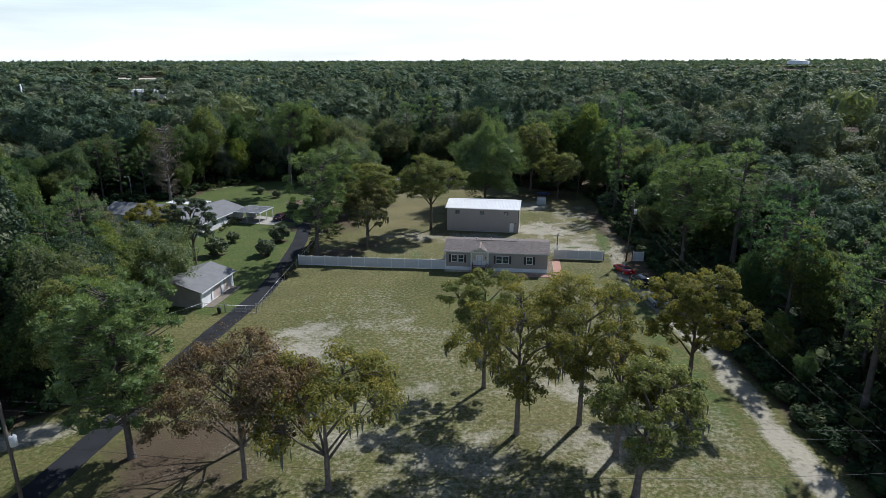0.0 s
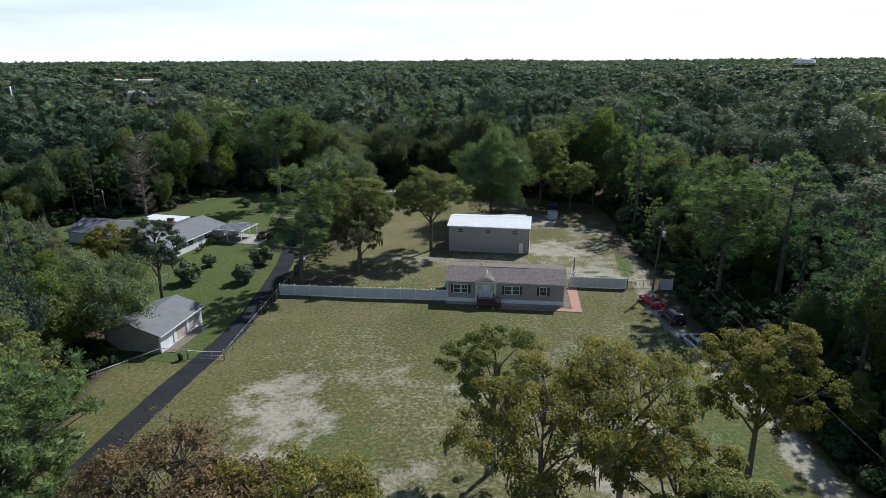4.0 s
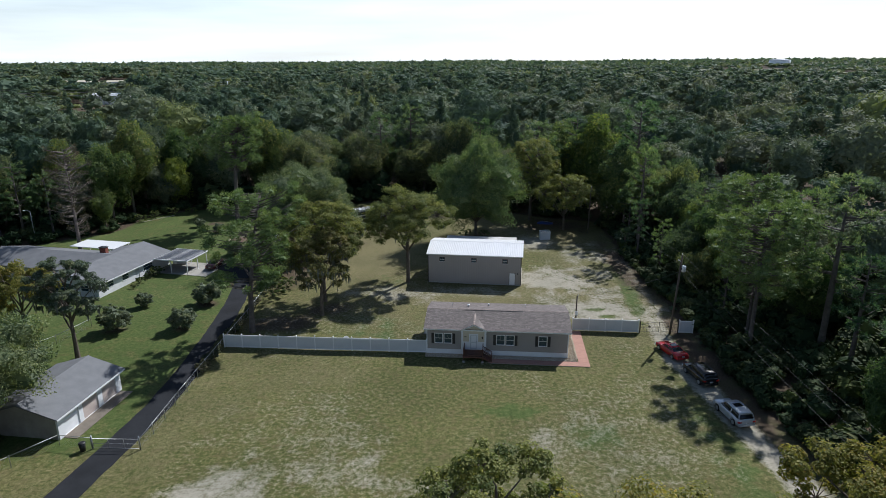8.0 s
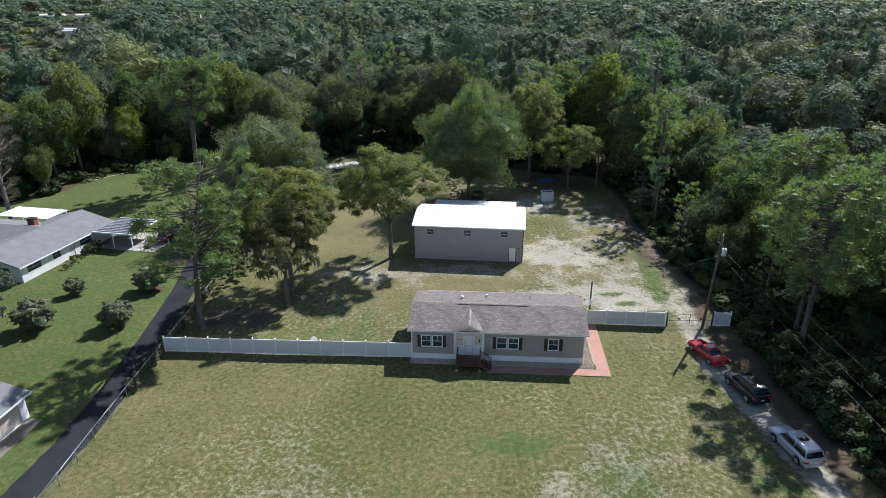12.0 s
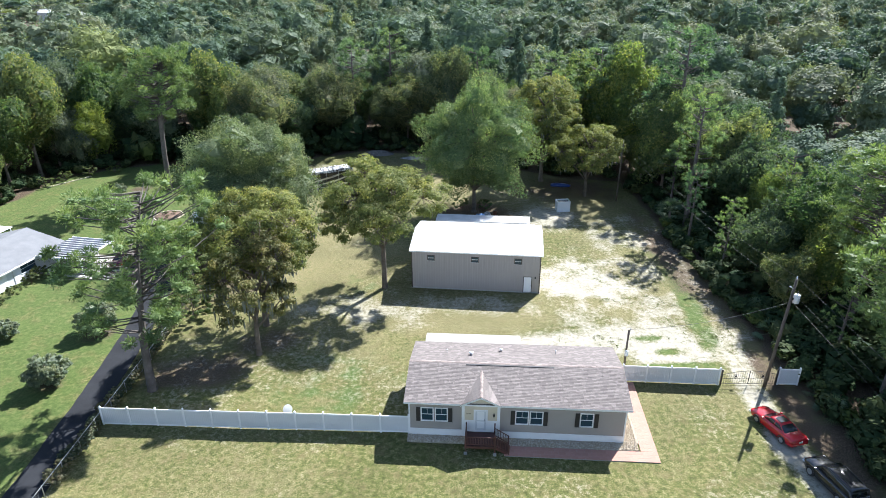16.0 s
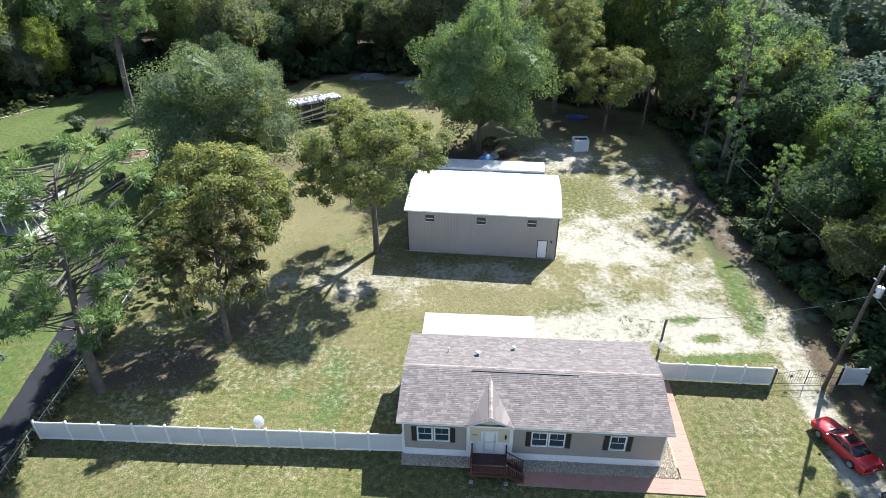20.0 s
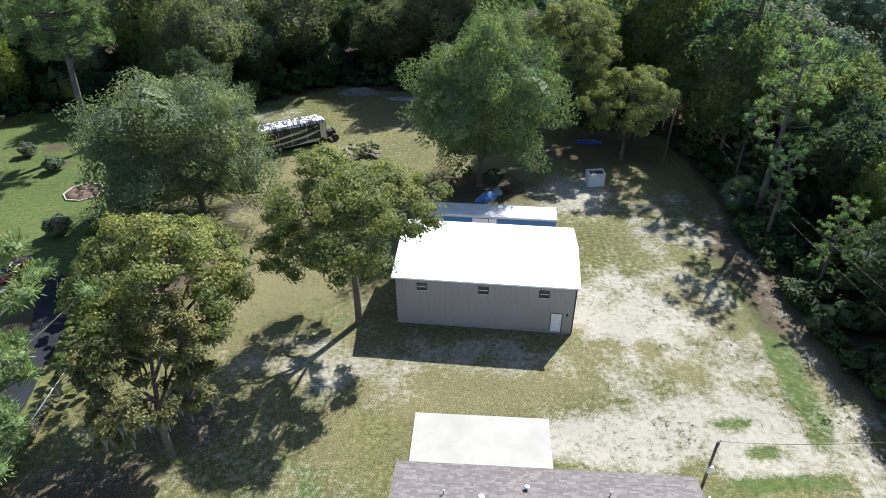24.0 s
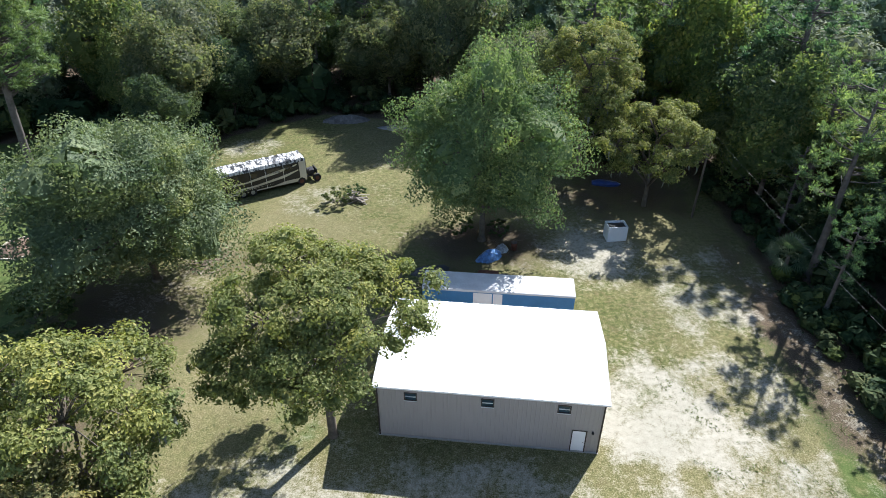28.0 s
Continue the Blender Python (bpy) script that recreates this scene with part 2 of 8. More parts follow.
M_GREYROOF = plain("weathered trailer roof", (0.55, 0.54, 0.52), 0.6, 0.0, 0.2, 0.7, 0.1, 10)
M_STEEL = plain("galvanised steel", (0.45, 0.46, 0.47), 0.45, 0.7, 0.15, 3, 0.1)
M_DKSTEEL = plain("dark steel", (0.05, 0.05, 0.055), 0.5, 0.5, 0.2, 3, 0.1)
M_RUST = plain("rusted steel", (0.16, 0.06, 0.035), 0.8, 0.2, 0.4, 3, 0.4)
M_BLUETARP = plain("blue tarpaulin", (0.16, 0.33, 0.66), 0.4, 0, 0.6, 3, 0.3)
M_TARP = plain("grey and white tarpaulin", (0.5, 0.5, 0.52), 0.45, 0, 0.7, 1.6, 0.3, 6)
M_WOODPOLE = plain("weathered pole", (0.13, 0.105, 0.085), 0.9, 0, 0.3, 1.5, 0.5, 20)
M_LUMBER = plain("grey lumber", (0.34, 0.30, 0.26), 0.9, 0, 0.3, 2, 0.3, 25, 0.3, 0.3)
M_WIRE = plain("aluminium wire", (0.12, 0.12, 0.125), 0.7, 0.2, 0.05, 1, 0)
M_BLKWIRE = plain("black cable", (0.03, 0.03, 0.03), 0.6, 0, 0.05, 1, 0)
M_NHROOF = plain("grey shingle roof", (0.16, 0.165, 0.173), 0.85, 0, 0.14, 0.8, 0.4, 30)
M_WHITEWALL = plain("white painted block", (0.74, 0.75, 0.76), 0.7, 0, 0.08, 0.8, 0.1, 12)
# the garage's white wall darkened in colour, for its end away from the sun
M_SHADEWALL = plain("garage wall with painted shade", (0.34, 0.32, 0.29), 0.8, 0, 0.2, 0.8, 0.1, 12)
M_BRICK = plain("red chimney brick", (0.30, 0.10, 0.07), 0.85, 0, 0.25, 2, 0.4, 20, 0.4, 0.2)
M_RIBROOF = plain("ribbed aluminium roof", (0.10, 0.105, 0.125), 0.4, 0.3, 0.12, 0.8, 0.1)
M_BROWNDOOR = plain("pinkish roller door", (0.50, 0.42, 0.38), 0.6, 0, 0.08, 0.8, 0.05)
M_TYRE = plain("tyre rubber", (0.02, 0.02, 0.021), 0.85, 0, 0.2, 5, 0.2)
M_RIM = plain("alloy rim", (0.55, 0.56, 0.58), 0.3, 0.8, 0.1, 5, 0)
M_RED = paint_mat("red car paint", (0.42, 0.012, 0.02))
M_BLACKCAR = paint_mat("black car paint", (0.012, 0.013, 0.015), 0.2)
M_SILVER = paint_mat("silver car paint", (0.52, 0.55, 0.60), 0.3, 0.35)
M_CARGLASS = glass_mat("car glass", (0.012, 0.014, 0.018), 0.04)
M_TAIL = plain("red tail lamp", (0.45, 0.02, 0.015), 0.25, 0, 0.05, 3, 0)
M_RVTAN = paint_mat("tan and silver motorhome paint", (0.55, 0.51, 0.43), 0.4, 0.0, 0.2)
M_RVBLACK = paint_mat("black motorhome paint", (0.012, 0.012, 0.014), 0.45, 0.0, 0.0)
M_CHAIN = plain("galvanised mesh wire", (0.40, 0.42, 0.42), 0.5, 0.5, 0.1, 2, 0)
M_TIMBER = plain("garden edging timber", (0.45, 0.40, 0.30), 0.9, 0, 0.2, 1, 0.3)

# ---- shapes ----
def part(name, bm, material, parent=None, label="", m=None):
    """Links a bmesh as one mesh object under a thing or a part."""
    me = bpy.data.meshes.new(name)
    bm.normal_update()
    bm.to_mesh(me)
    bm.free()
    for mt in material if isinstance(material, (list, tuple)) else (material,):
        me.materials.append(mt)
    ob = new(name, me)
    ob.parent = parent
    if m is not None:
        ob.matrix_basis = m
    if label:
        tagged(ob, label)
    return ob


def thing(name, label, category, m=None, group="", kind=""):
    return tagged(place(new(name), m), label, category, group, kind)


def place(ob, m):
    if m is not None:
        ob.matrix_basis = m
    return ob


def same(name, me, parent, m):
    """Another piece on a mesh that is shared."""
    ob = new(name, me)
    ob.parent, ob.matrix_basis = parent, m
    return ob


def box(x0, x1, y0, y1, z0, z1, bevel=0.0, bm=None):
    bm = bm or bmesh.new()
    vs = [bm.verts.new((x, y, z)) for z in (z0, z1) for y in (y0, y1) for x in (x0, x1)]
    fs = [bm.faces.new([vs[i] for i in q]) for q in ((0, 2, 3, 1), (4, 5, 7, 6), (0, 1, 5, 4), (2, 6, 7, 3), (0, 4, 6, 2), (1, 3, 7, 5))]
    if bevel:
        es = list({e for f in fs for e in f.edges})
        bmesh.ops.bevel(bm, geom=es, offset=bevel, segments=2, affect="EDGES", profile=0.6)
    return bm


def prism(pts, a, b, axis="y", bm=None):
    """A closed outline drawn out from a to b along an axis. Outline in the other two axes, in order."""
    bm = bm or bmesh.new()
    put = {"x": lambda p, d: (d, p[0], p[1]), "y": lambda p, d: (p[0], d, p[1]), "z": lambda p, d: (p[0], p[1], d)}[axis]
    lo = [bm.verts.new(put(p, a)) for p in pts]
    hi = [bm.verts.new(put(p, b)) for p in pts]
    fs = [bm.faces.new(lo), bm.faces.new(hi[::-1])]
    for i in range(len(pts)):
        j = (i + 1) % len(pts)
        fs.append(bm.faces.new((lo[i], hi[i], hi[j], lo[j])))
    bmesh.ops.recalc_face_normals(bm, faces=fs)
    return bm


def tube(pts, radii, seg=8, bm=None):
    """A tapered round bar along points."""
    bm = bm or bmesh.new()
    pts = [Vector(p) for p in pts]
    if not isinstance(radii, (list, tuple)):
        radii = [radii] * len(pts)
    rings = []
    for i, (p, r) in enumerate(zip(pts, radii)):
        d = (pts[min(i + 1, len(pts) - 1)] - pts[max(i - 1, 0)]).normalized()
        u = d.cross(Vector((0, 0, 1)) if abs(d.z) < 0.9 else Vector((1, 0, 0))).normalized()
        v = d.cross(u)
        rings.append([bm.verts.new(p + (u * math.cos(2 * math.pi * k / seg) + v * math.sin(2 * math.pi * k / seg)) * r) for k in range(seg)])
    for a, b in zip(rings, rings[1:]):
        for k in range(seg):
            f = bm.faces.new((a[k], a[(k + 1) % seg], b[(k + 1) % seg], b[k]))
            f.smooth = True
    bm.faces.new(rings[0][::-1])
    bm.faces.new(rings[-1])
    return bm


def loft(sections, smooth=True, bm=None):
    """A skin over rings of points with equal counts, closed at both ends."""
    bm = bm or bmesh.new()
    rings = [[bm.verts.new(p) for p in s] for s in sections]
    n = len(rings[0])
    fs = []
    for a, b in zip(rings, rings[1:]):
        for k in range(n):
            f = bm.faces.new((a[k], a[(k + 1) % n], b[(k + 1) % n], b[k]))
            f.smooth = smooth
            fs.append(f)
    fs += [bm.faces.new(rings[0][::-1]), bm.faces.new(rings[-1])]
    bmesh.ops.recalc_face_normals(bm, faces=fs)
    return bm


def np_mesh(name, V, F, material, attr=None, smooth=False):
    """A mesh from arrays of vertices and of equal faces."""
    me = bpy.data.meshes.new(name)
    k = F.shape[1]
    me.vertices.add(len(V))
    me.vertices.foreach_set("co", np.ascontiguousarray(V, dtype=np.float32).ravel())
    me.loops.add(F.size)
    me.loops.foreach_set("vertex_index", np.ascontiguousarray(F, dtype=np.int32).ravel())
    me.polygons.add(len(F))
    me.polygons.foreach_set("loop_start", np.arange(0, F.size, k, dtype=np.int32))
    me.polygons.foreach_set("use_smooth", smooth if isinstance(smooth, np.ndarray) else np.full(len(F), smooth))
    for key, values in (attr or {}).items():
        me.attributes.new(key, "FLOAT", "POINT").data.foreach_set("value", np.ascontiguousarray(values, dtype=np.float32))
    me.update(calc_edges=True)
    me.materials.append(material)
    return me


def vnoise(x, y, scale, seed=0):
    """Smooth noise from 0 to 1 on a lattice."""
    x, y = np.asarray(x) / scale + 1000.0, np.asarray(y) / scale + 1000.0
    ix, iy = np.floor(x).astype(np.int64), np.floor(y).astype(np.int64)
    fx, fy = x - ix, y - iy
    fx, fy = fx * fx * (3 - 2 * fx), fy * fy * (3 - 2 * fy)

    def h(a, b):
        v = (a * 374761393 + b * 668265263 + seed * 1442695041) & 0xFFFFFFFF
        v = ((v ^ (v >> 13)) * 1274126177) & 0xFFFFFFFF
        return ((v ^ (v >> 16)) & 0xFFFF) / 65535.0
    return (h(ix, iy) * (1 - fx) + h(ix + 1, iy) * fx) * (1 - fy) + (h(ix, iy + 1) * (1 - fx) + h(ix + 1, iy + 1) * fx) * fy


def fbm(x, y, scale, seed=0, octaves=4):
    return sum(vnoise(x, y, scale / 2 ** i, seed + i) / 2 ** (i + 1) for i in range(octaves)) / (1 - 0.5 ** octaves)


def line_dist(x, y, pts):
    best = np.full(np.shape(x), 1e9)
    for (ax, ay), (bx, by) in zip(pts, pts[1:]):
        dx, dy = bx - ax, by - ay
        k = np.clip(((x - ax) * dx + (y - ay) * dy) / (dx * dx + dy * dy), 0, 1)
        best = np.minimum(best, np.hypot(x - ax - k * dx, y - ay - k * dy))
    return best


def inside(x, y, poly):
    hit = np.zeros(np.shape(x), bool)
    for (ax, ay), (bx, by) in zip(poly, poly[1:] + poly[:1]):
        cross = (ay > y) != (by > y)
        hit ^= cross & (x < (bx - ax) * (y - ay) / (by - ay + 1e-12) + ax)
    return hit


def step(a, b, v):
    k = np.clip((v - a) / (b - a), 0, 1)
    return k * k * (3 - 2 * k)


def blob(x, y, cx, cy, rx, ry, turn=0.0):
    c, s = math.cos(radians(turn)), math.sin(radians(turn))
    u, v = (x - cx) * c + (y - cy) * s, -(x - cx) * s + (y - cy) * c
    return 1 - step(0.25, 1.35, np.hypot(u / rx, v / ry))

# ---- ground ----
TRACK = [(33.4, 20), (33.0, 45), (33.2, 56), (33.9, 70), (33.0, 80), (32.3, 88), (32.0, 96), (31.7, 103), (32.4, 109), (34.0, 117), (34.7, 127), (36.2, 138), (37.2, 152)]
DRIVE = [(-36.5, 36), (-34.6, 46), (-33.7, 53), (-32.1, 68), (-31.0, 77), (-29.6, 85), (-28.6, 92), (-28.3, 100), (-28.4, 109), (-28.7, 116), (-29.1, 122), (-30.2, 131), (-32.6, 137.5), (-37.0, 140.0)]
OPEN = [(36.0, -60), (36.0, 100), (37.0, 112), (36.6, 140), (39.0, 155), (38.5, 170), (30, 172), (23, 177), (13, 184), (3, 191), (-10, 194), (-18, 190), (-25, 184), (-31, 172), (-37, 178), (-43, 184), (-50, 187), (-58, 184), (-66, 177),
        (-68, 163), (-84, 152), (-92, 140), (-88, 118), (-66, 104), (-50, 97), (-40, 83), (-38.5, 60), (-46, 50), (-62, 36), (-62, -60)]


def hills(x, y):
    d = np.hypot(x, y)
    a = np.arctan2(x, y)
    return step(1300, 4300, d) * (4 + 11 * step(0.15, 0.6, a) + 8 * (fbm(x, y, 900, 5) - 0.5) + 10 * step(0.0, 0.09, a) * (1 - step(0.09, 0.2, a)) * 0.4)


def axis(lo, hi, cell, far_lo, far_hi):
    mid = list(np.arange(lo, hi + 1e-6, cell))
    d, up = cell, []
    v = hi
    while v < far_hi:
        d *= 1.22
        v += d
        up.append(min(v, far_hi))
    d, dn, v = cell, [], lo
    while v > far_lo:
        d *= 1.22
        v -= d
        dn.append(max(v, far_lo))
    return np.array(dn[::-1] + mid + up)


gx, gy = axis(-92, 56, 0.62, -4900, 4900), axis(36, 204, 0.62, -1500, 4900)
X, Y = np.meshgrid(gx, gy)
X, Y = X.ravel(), Y.ravel()
near = (np.abs(X) < 110) & (Y > 0) & (Y < 230)
Z = hills(X, Y) + np.where(near, (fbm(X, Y, 7, 3) - 0.5) * 0.10, 0)
idx = np.arange(len(X)).reshape(len(gy), len(gx))
F = np.stack([idx[:-1, :-1], idx[:-1, 1:], idx[1:, 1:], idx[1:, :-1]], -1).reshape(-1, 4)
wob = fbm(X * 0.8 + Y * 0.6, Y * 0.8 - X * 0.6, 4, 11) - 0.5
open_land = inside(X + 3 * wob, Y + 3 * wob, OPEN)
dt = line_dist(X, Y, TRACK)
north = step(106, 112, Y)
fine = fbm(X * 0.6 - Y * 0.8, Y * 0.6 + X * 0.8, 1.9, 14, 3) - 0.5
sand = (1 - step(0.7, 1.9, dt + wob * 1.6)) * (1 - 0.5 * (1 - step(0.1, 0.45, np.abs(dt - 0.15))) * north) * (0.95 - 0.64 * step(112, 122, Y) - 0.15 * step(140, 150, Y))


def patch(b, k, w, f=0.0, top=1.0):
    """A ragged patch that stays within its blob."""
    return np.clip(b * k + (wob * w + fine * f) * np.minimum(b * 5, 1), 0, top)


yard = np.maximum.reduce([blob(X, Y, 17.5, 116.0, 8.0, 3.2, -5), blob(X, Y, 27.5, 116.8, 8.0, 5.2), blob(X, Y, 22.3, 131.3, 6.6, 6.6, -10), 0.55 * blob(X, Y, 30.0, 123, 4, 4), 0.5 * blob(X, Y, 22.5, 123, 6, 4)])
sand = np.maximum(sand, patch(yard, 0.99, 1.25, 1.0))
sand = np.maximum(sand, patch(blob(X, Y, 30.5, 140, 4.5, 16, -6), 0.4, 0.9, 0.8, 0.5))
sand = np.maximum(sand, patch(blob(X, Y, 22, 153, 6, 6), 0.8, 1.0, 0, 0.75))
sand = np.maximum(sand, patch(blob(X, Y, -16.5, 73, 6.5, 10.5, -12), 0.58, 1.7, 1.6, 0.78))
sand = np.maximum(sand, patch(blob(X, Y, -41, 53, 4.5, 2.4, 20), 0.9, 0, 0, 0.8))
for cx, cy, rx, ry in ((-5, 60, 6, 4), (2, 49, 9, 5), (14, 51, 7, 5), (12, 62, 7, 4), (19, 70, 5, 4), (-8, 52, 5, 4), (20, 57, 6, 5)):
    sand = np.maximum(sand, patch(blob(X, Y, cx, cy, rx, ry), 0.5, 0.8, 0.5, 0.6))
for cx, cy, rx, ry in ((-6, 78, 5, 6), (3, 75, 5, 4), (12, 83, 4, 4), (17, 87, 3, 3), (-8, 166, 4, 4), (-20, 182, 5, 4), (-3, 128.5, 4.5, 2.2)):
    sand = np.maximum(sand, patch(blob(X, Y, cx, cy, rx, ry), 0.3, 0.5, 0.5, 0.4))
sand = np.maximum(sand, patch(np.maximum(blob(X, Y, -4, 125, 9, 5), blob(X, Y, 8, 125.5, 11, 2.2, -9)), 0.45, 0.6, 0.6, 0.55))
sand = np.clip(sand + fine * 0.45 * np.minimum(sand * 4, 1), 0, 1) * np.where((X < -31) & (Y > 60), 0, 1)
lawn = open_land * step(-28, -24, X) * (1 - step(28, 31, X)) * (1 - step(175, 190, Y))
sand = np.maximum(sand, lawn * np.clip(0.05 + 0.5 * (fbm(X, Y, 9, 41) - 0.45) + 0.1 * step(95, 60, Y), 0.02, 0.36))
rim = line_dist(X, Y, OPEN) * np.where(inside(X, Y, OPEN), -1, 1)
litter = step(-0.9, 1.0, rim + 3.2 * wob)
litter = np.maximum(litter, patch(blob(X, Y, -24, 50, 9, 8), 1.0, 1.0, 0, 0.9))
for cx, cy, rx, ry in ((-21, 114, 6, 3.5), (-14, 119, 4, 3), (11, 155, 9, 6), (29, 166, 10, 7), (-24, 141, 8, 14), (-16, 153, 5, 3), (36, 134, 3.4, 22), (-33, 131.5, 3, 3.5), (34.8, 95, 1.6, 30), (-33.7, 112.5, 1.8, 1.8), (-43, 112.3, 2.0, 2.0), (-33.5, 121.6, 2, 2), (-45, 165, 3, 2), (-48, 171, 2.5, 2)):
    litter = np.maximum(litter, patch(blob(X, Y, cx, cy, rx, ry), 0.85, 1.1, 0, 0.85))
lush = step(-28.5, -31.5, X) * step(80, 86, Y) * 0.85
for cx, cy, rx, ry, k in ((9.5, 90, 4.2, 1.8, 0.9), (17, 85, 2.6, 2.4, 0.7), (-6, 112, 6, 5, 0.4), (31.4, 115.9, 0.9, 2.0, 0.9), (27.2, 114.5, 1.9, 0.8, 1), (25.5, 117.2, 1.8, 0.7, 0.9), (26.5, 111.9, 5.0, 0.8, 0.9), (-12, 66, 6, 5, 0.5), (-14, 60, 5, 3, 0.5), (-5.5, 131, 3, 3, 0.6), (24, 62, 4, 12, 0.6), (29, 70, 2.2, 26, 0.55)):
    lush = np.maximum(lush, patch(blob(X, Y, cx, cy, rx, ry), k, 1.2, 1.2))
verge = 1 - step(0.5, 1.5, line_dist(X, Y, [(34.6, 140), (33.8, 130), (33.2, 124.7), (32.4, 119.6), (31.7, 116)]) + wob * 0.9)
lush = np.maximum(lush, verge * 0.95)
tufts = np.maximum.reduce([verge, blob(X, Y, 31.4, 115.9, 0.9, 2.0), blob(X, Y, 27.2, 114.5, 1.9, 0.8), blob(X, Y, 25.5, 117.2, 1.8, 0.7), blob(X, Y, 26.5, 111.9, 5.0, 0.8)])
sand = sand * (1 - np.clip(tufts * 0.75 + (wob * 1.6 + fine * 2.2) * np.minimum(tufts * 4, 1), 0, 0.9))
dry = np.clip(0.45 + (fbm(X, Y, 14, 21) - 0.5) * 2.2 + 0.35 * step(140, 165, Y) * step(-25, -10, X), 0, 1) * (1 - 0.7 * lush)
dry *= 1 - 0.4 * step(106, 101, Y)
dry = np.maximum(dry, np.clip(blob(X, Y, 7, 122, 14, 4.5) * 1.2 + wob * 0.5, 0, 0.95))
dry = np.maximum(dry, np.clip(blob(X, Y, -9, 145, 11, 32) * 1.1 + wob, 0, 1))


def ground_mat():
    m, n, l, p = nodes_of("grass and sand ground")

    def attribute(k):
        a = n.new("ShaderNodeAttribute")
        a.attribute_name = k
        return a.outputs["Fac"]

    def math_node(op, a, b):
        q = n.new("ShaderNodeMath")
        q.operation = op
        for s, v in zip(q.inputs, (a, b)):
            if isinstance(v, bpy.types.NodeSocket):
                l.new(v, s)
            else:
                s.default_value = v
        return q.outputs[0]
    tiny, small, mid, big = (noise_tex(n, l, s, d, "Object", r).outputs[0] for s, d, r in ((9.0, 5, 0.7), (2.2, 6, 0.65), (0.5, 5, 0.6), (0.09, 4, 0.6)))
    # turf, lush turf, dry turf, sand, leaf litter
    g1 = ramp(n, [(0.4, (0.0504, 0.0605, 0.0185)), (0.5, (0.0966, 0.105, 0.0336)), (0.61, (0.2, 0.178, 0.086))])
    l.new(math_node("ADD", math_node("MULTIPLY", small, 0.6), math_node("MULTIPLY", tiny, 0.4)), g1.inputs[0])
    g2 = ramp(n, [(0.38, (0.0382, 0.062, 0.0181)), (0.5, (0.0677, 0.102, 0.0282)), (0.64, (0.109, 0.132, 0.0454))])
    l.new(math_node("ADD", math_node("MULTIPLY", small, 0.5), math_node("MULTIPLY", tiny, 0.5)), g2.inputs[0])
    g3 = ramp(n, [(0.36, (0.095, 0.08, 0.038)), (0.52, (0.18, 0.156, 0.082)), (0.68, (0.286, 0.252, 0.168))])
    l.new(tiny, g3.inputs[0])
    g4 = ramp(n, [(0.3, (0.235, 0.215, 0.172)), (0.5, (0.315, 0.292, 0.241)), (0.75, (0.405, 0.381, 0.325))])
    l.new(math_node("ADD", math_node("MULTIPLY", small, 0.6), math_node("MULTIPLY", tiny, 0.4)), g4.inputs[0])
    g5 = ramp(n, [(0.37, (0.0328, 0.0229, 0.0147)), (0.5, (0.074, 0.0542, 0.037)), (0.66, (0.17, 0.13, 0.095))])
    l.new(tiny, g5.inputs[0])

    def cut(key, wide, gain=1.0, grain=None):
        r = n.new("ShaderNodeMapRange")
        q = attribute(key)
        amp = math_node("MINIMUM", math_node("ADD", math_node("MULTIPLY", q, 5.0), 0.3), 1.0)
        v = math_node("ADD", math_node("MULTIPLY", q, gain), math_node("MULTIPLY", math_node("MULTIPLY", math_node("SUBTRACT", grain or small, 0.5), 3.2), amp))
        l.new(v, r.inputs["Value"])
        r.inputs["From Min"].default_value, r.inputs["From Max"].default_value = 0.5 - wide, 0.5 + wide
        return r.outputs[0]
    blend = math_node("ADD", math_node("MULTIPLY", tiny, 0.45), math_node("ADD", math_node("MULTIPLY", small, 0.3), math_node("MULTIPLY", mid, 0.25)))
    speck = math_node("ADD", math_node("MULTIPLY", tiny, 0.32), math_node("ADD", math_node("MULTIPLY", small, 0.43), math_node("MULTIPLY", mid, 0.25)))
    # thatch and dark weeds in the turf
    thatch = ramp(n, [(0.46, (0, 0, 0)), (0.66, (0.7, 0.7, 0.7))])
    l.new(noise_tex(n, l, 0.8, 7, "Object", 0.75).outputs[0], thatch.inputs[0])
    weeds = ramp(n, [(0.53, (0, 0, 0)), (0.63, (0.6, 0.6, 0.6))])
    l.new(noise_tex(n, l, 2.9, 6, "Object", 0.72).outputs[0], weeds.inputs[0])
    turf = mix_rgb(n, l, mix_rgb(n, l, g1.outputs[0], (0.125, 0.1, 0.05), thatch.outputs[0]), (0.04, 0.054, 0.016), weeds.outputs[0])
    c = mix_rgb(n, l, turf, g3.outputs[0], math_node("MULTIPLY", cut("dry", 0.35, 0.8, blend), 0.75))
    c = mix_rgb(n, l, c, g2.outputs[0], math_node("MULTIPLY", cut("lush", 0.4, 1.0, mid), 0.9))
    c = mix_rgb(n, l, c, g5.outputs[0], cut("litter", 0.3, 1.0, blend))
    c = mix_rgb(n, l, c, g4.outputs[0], cut("sand", 0.32, 0.95, speck))
    v = ramp(n, [(0.3, (0.82, 0.84, 0.8)), (0.7, (1.1, 1.08, 1.05))])
    l.new(big, v.inputs[0])
    l.new(mix_rgb(n, l, c, v.outputs[0], 1.0, "MULTIPLY"), p.inputs["Base Color"])
    p.inputs["Roughness"].default_value, p.inputs["Specular IOR Level"].default_value = 0.95, 0.15
    b = n.new("ShaderNodeBump")
    b.inputs["Strength"].default_value, b.inputs["Distance"].default_value = 0.6, 0.05
    l.new(blend, b.inputs["Height"])
    l.new(b.outputs[0], p.inputs["Normal"])
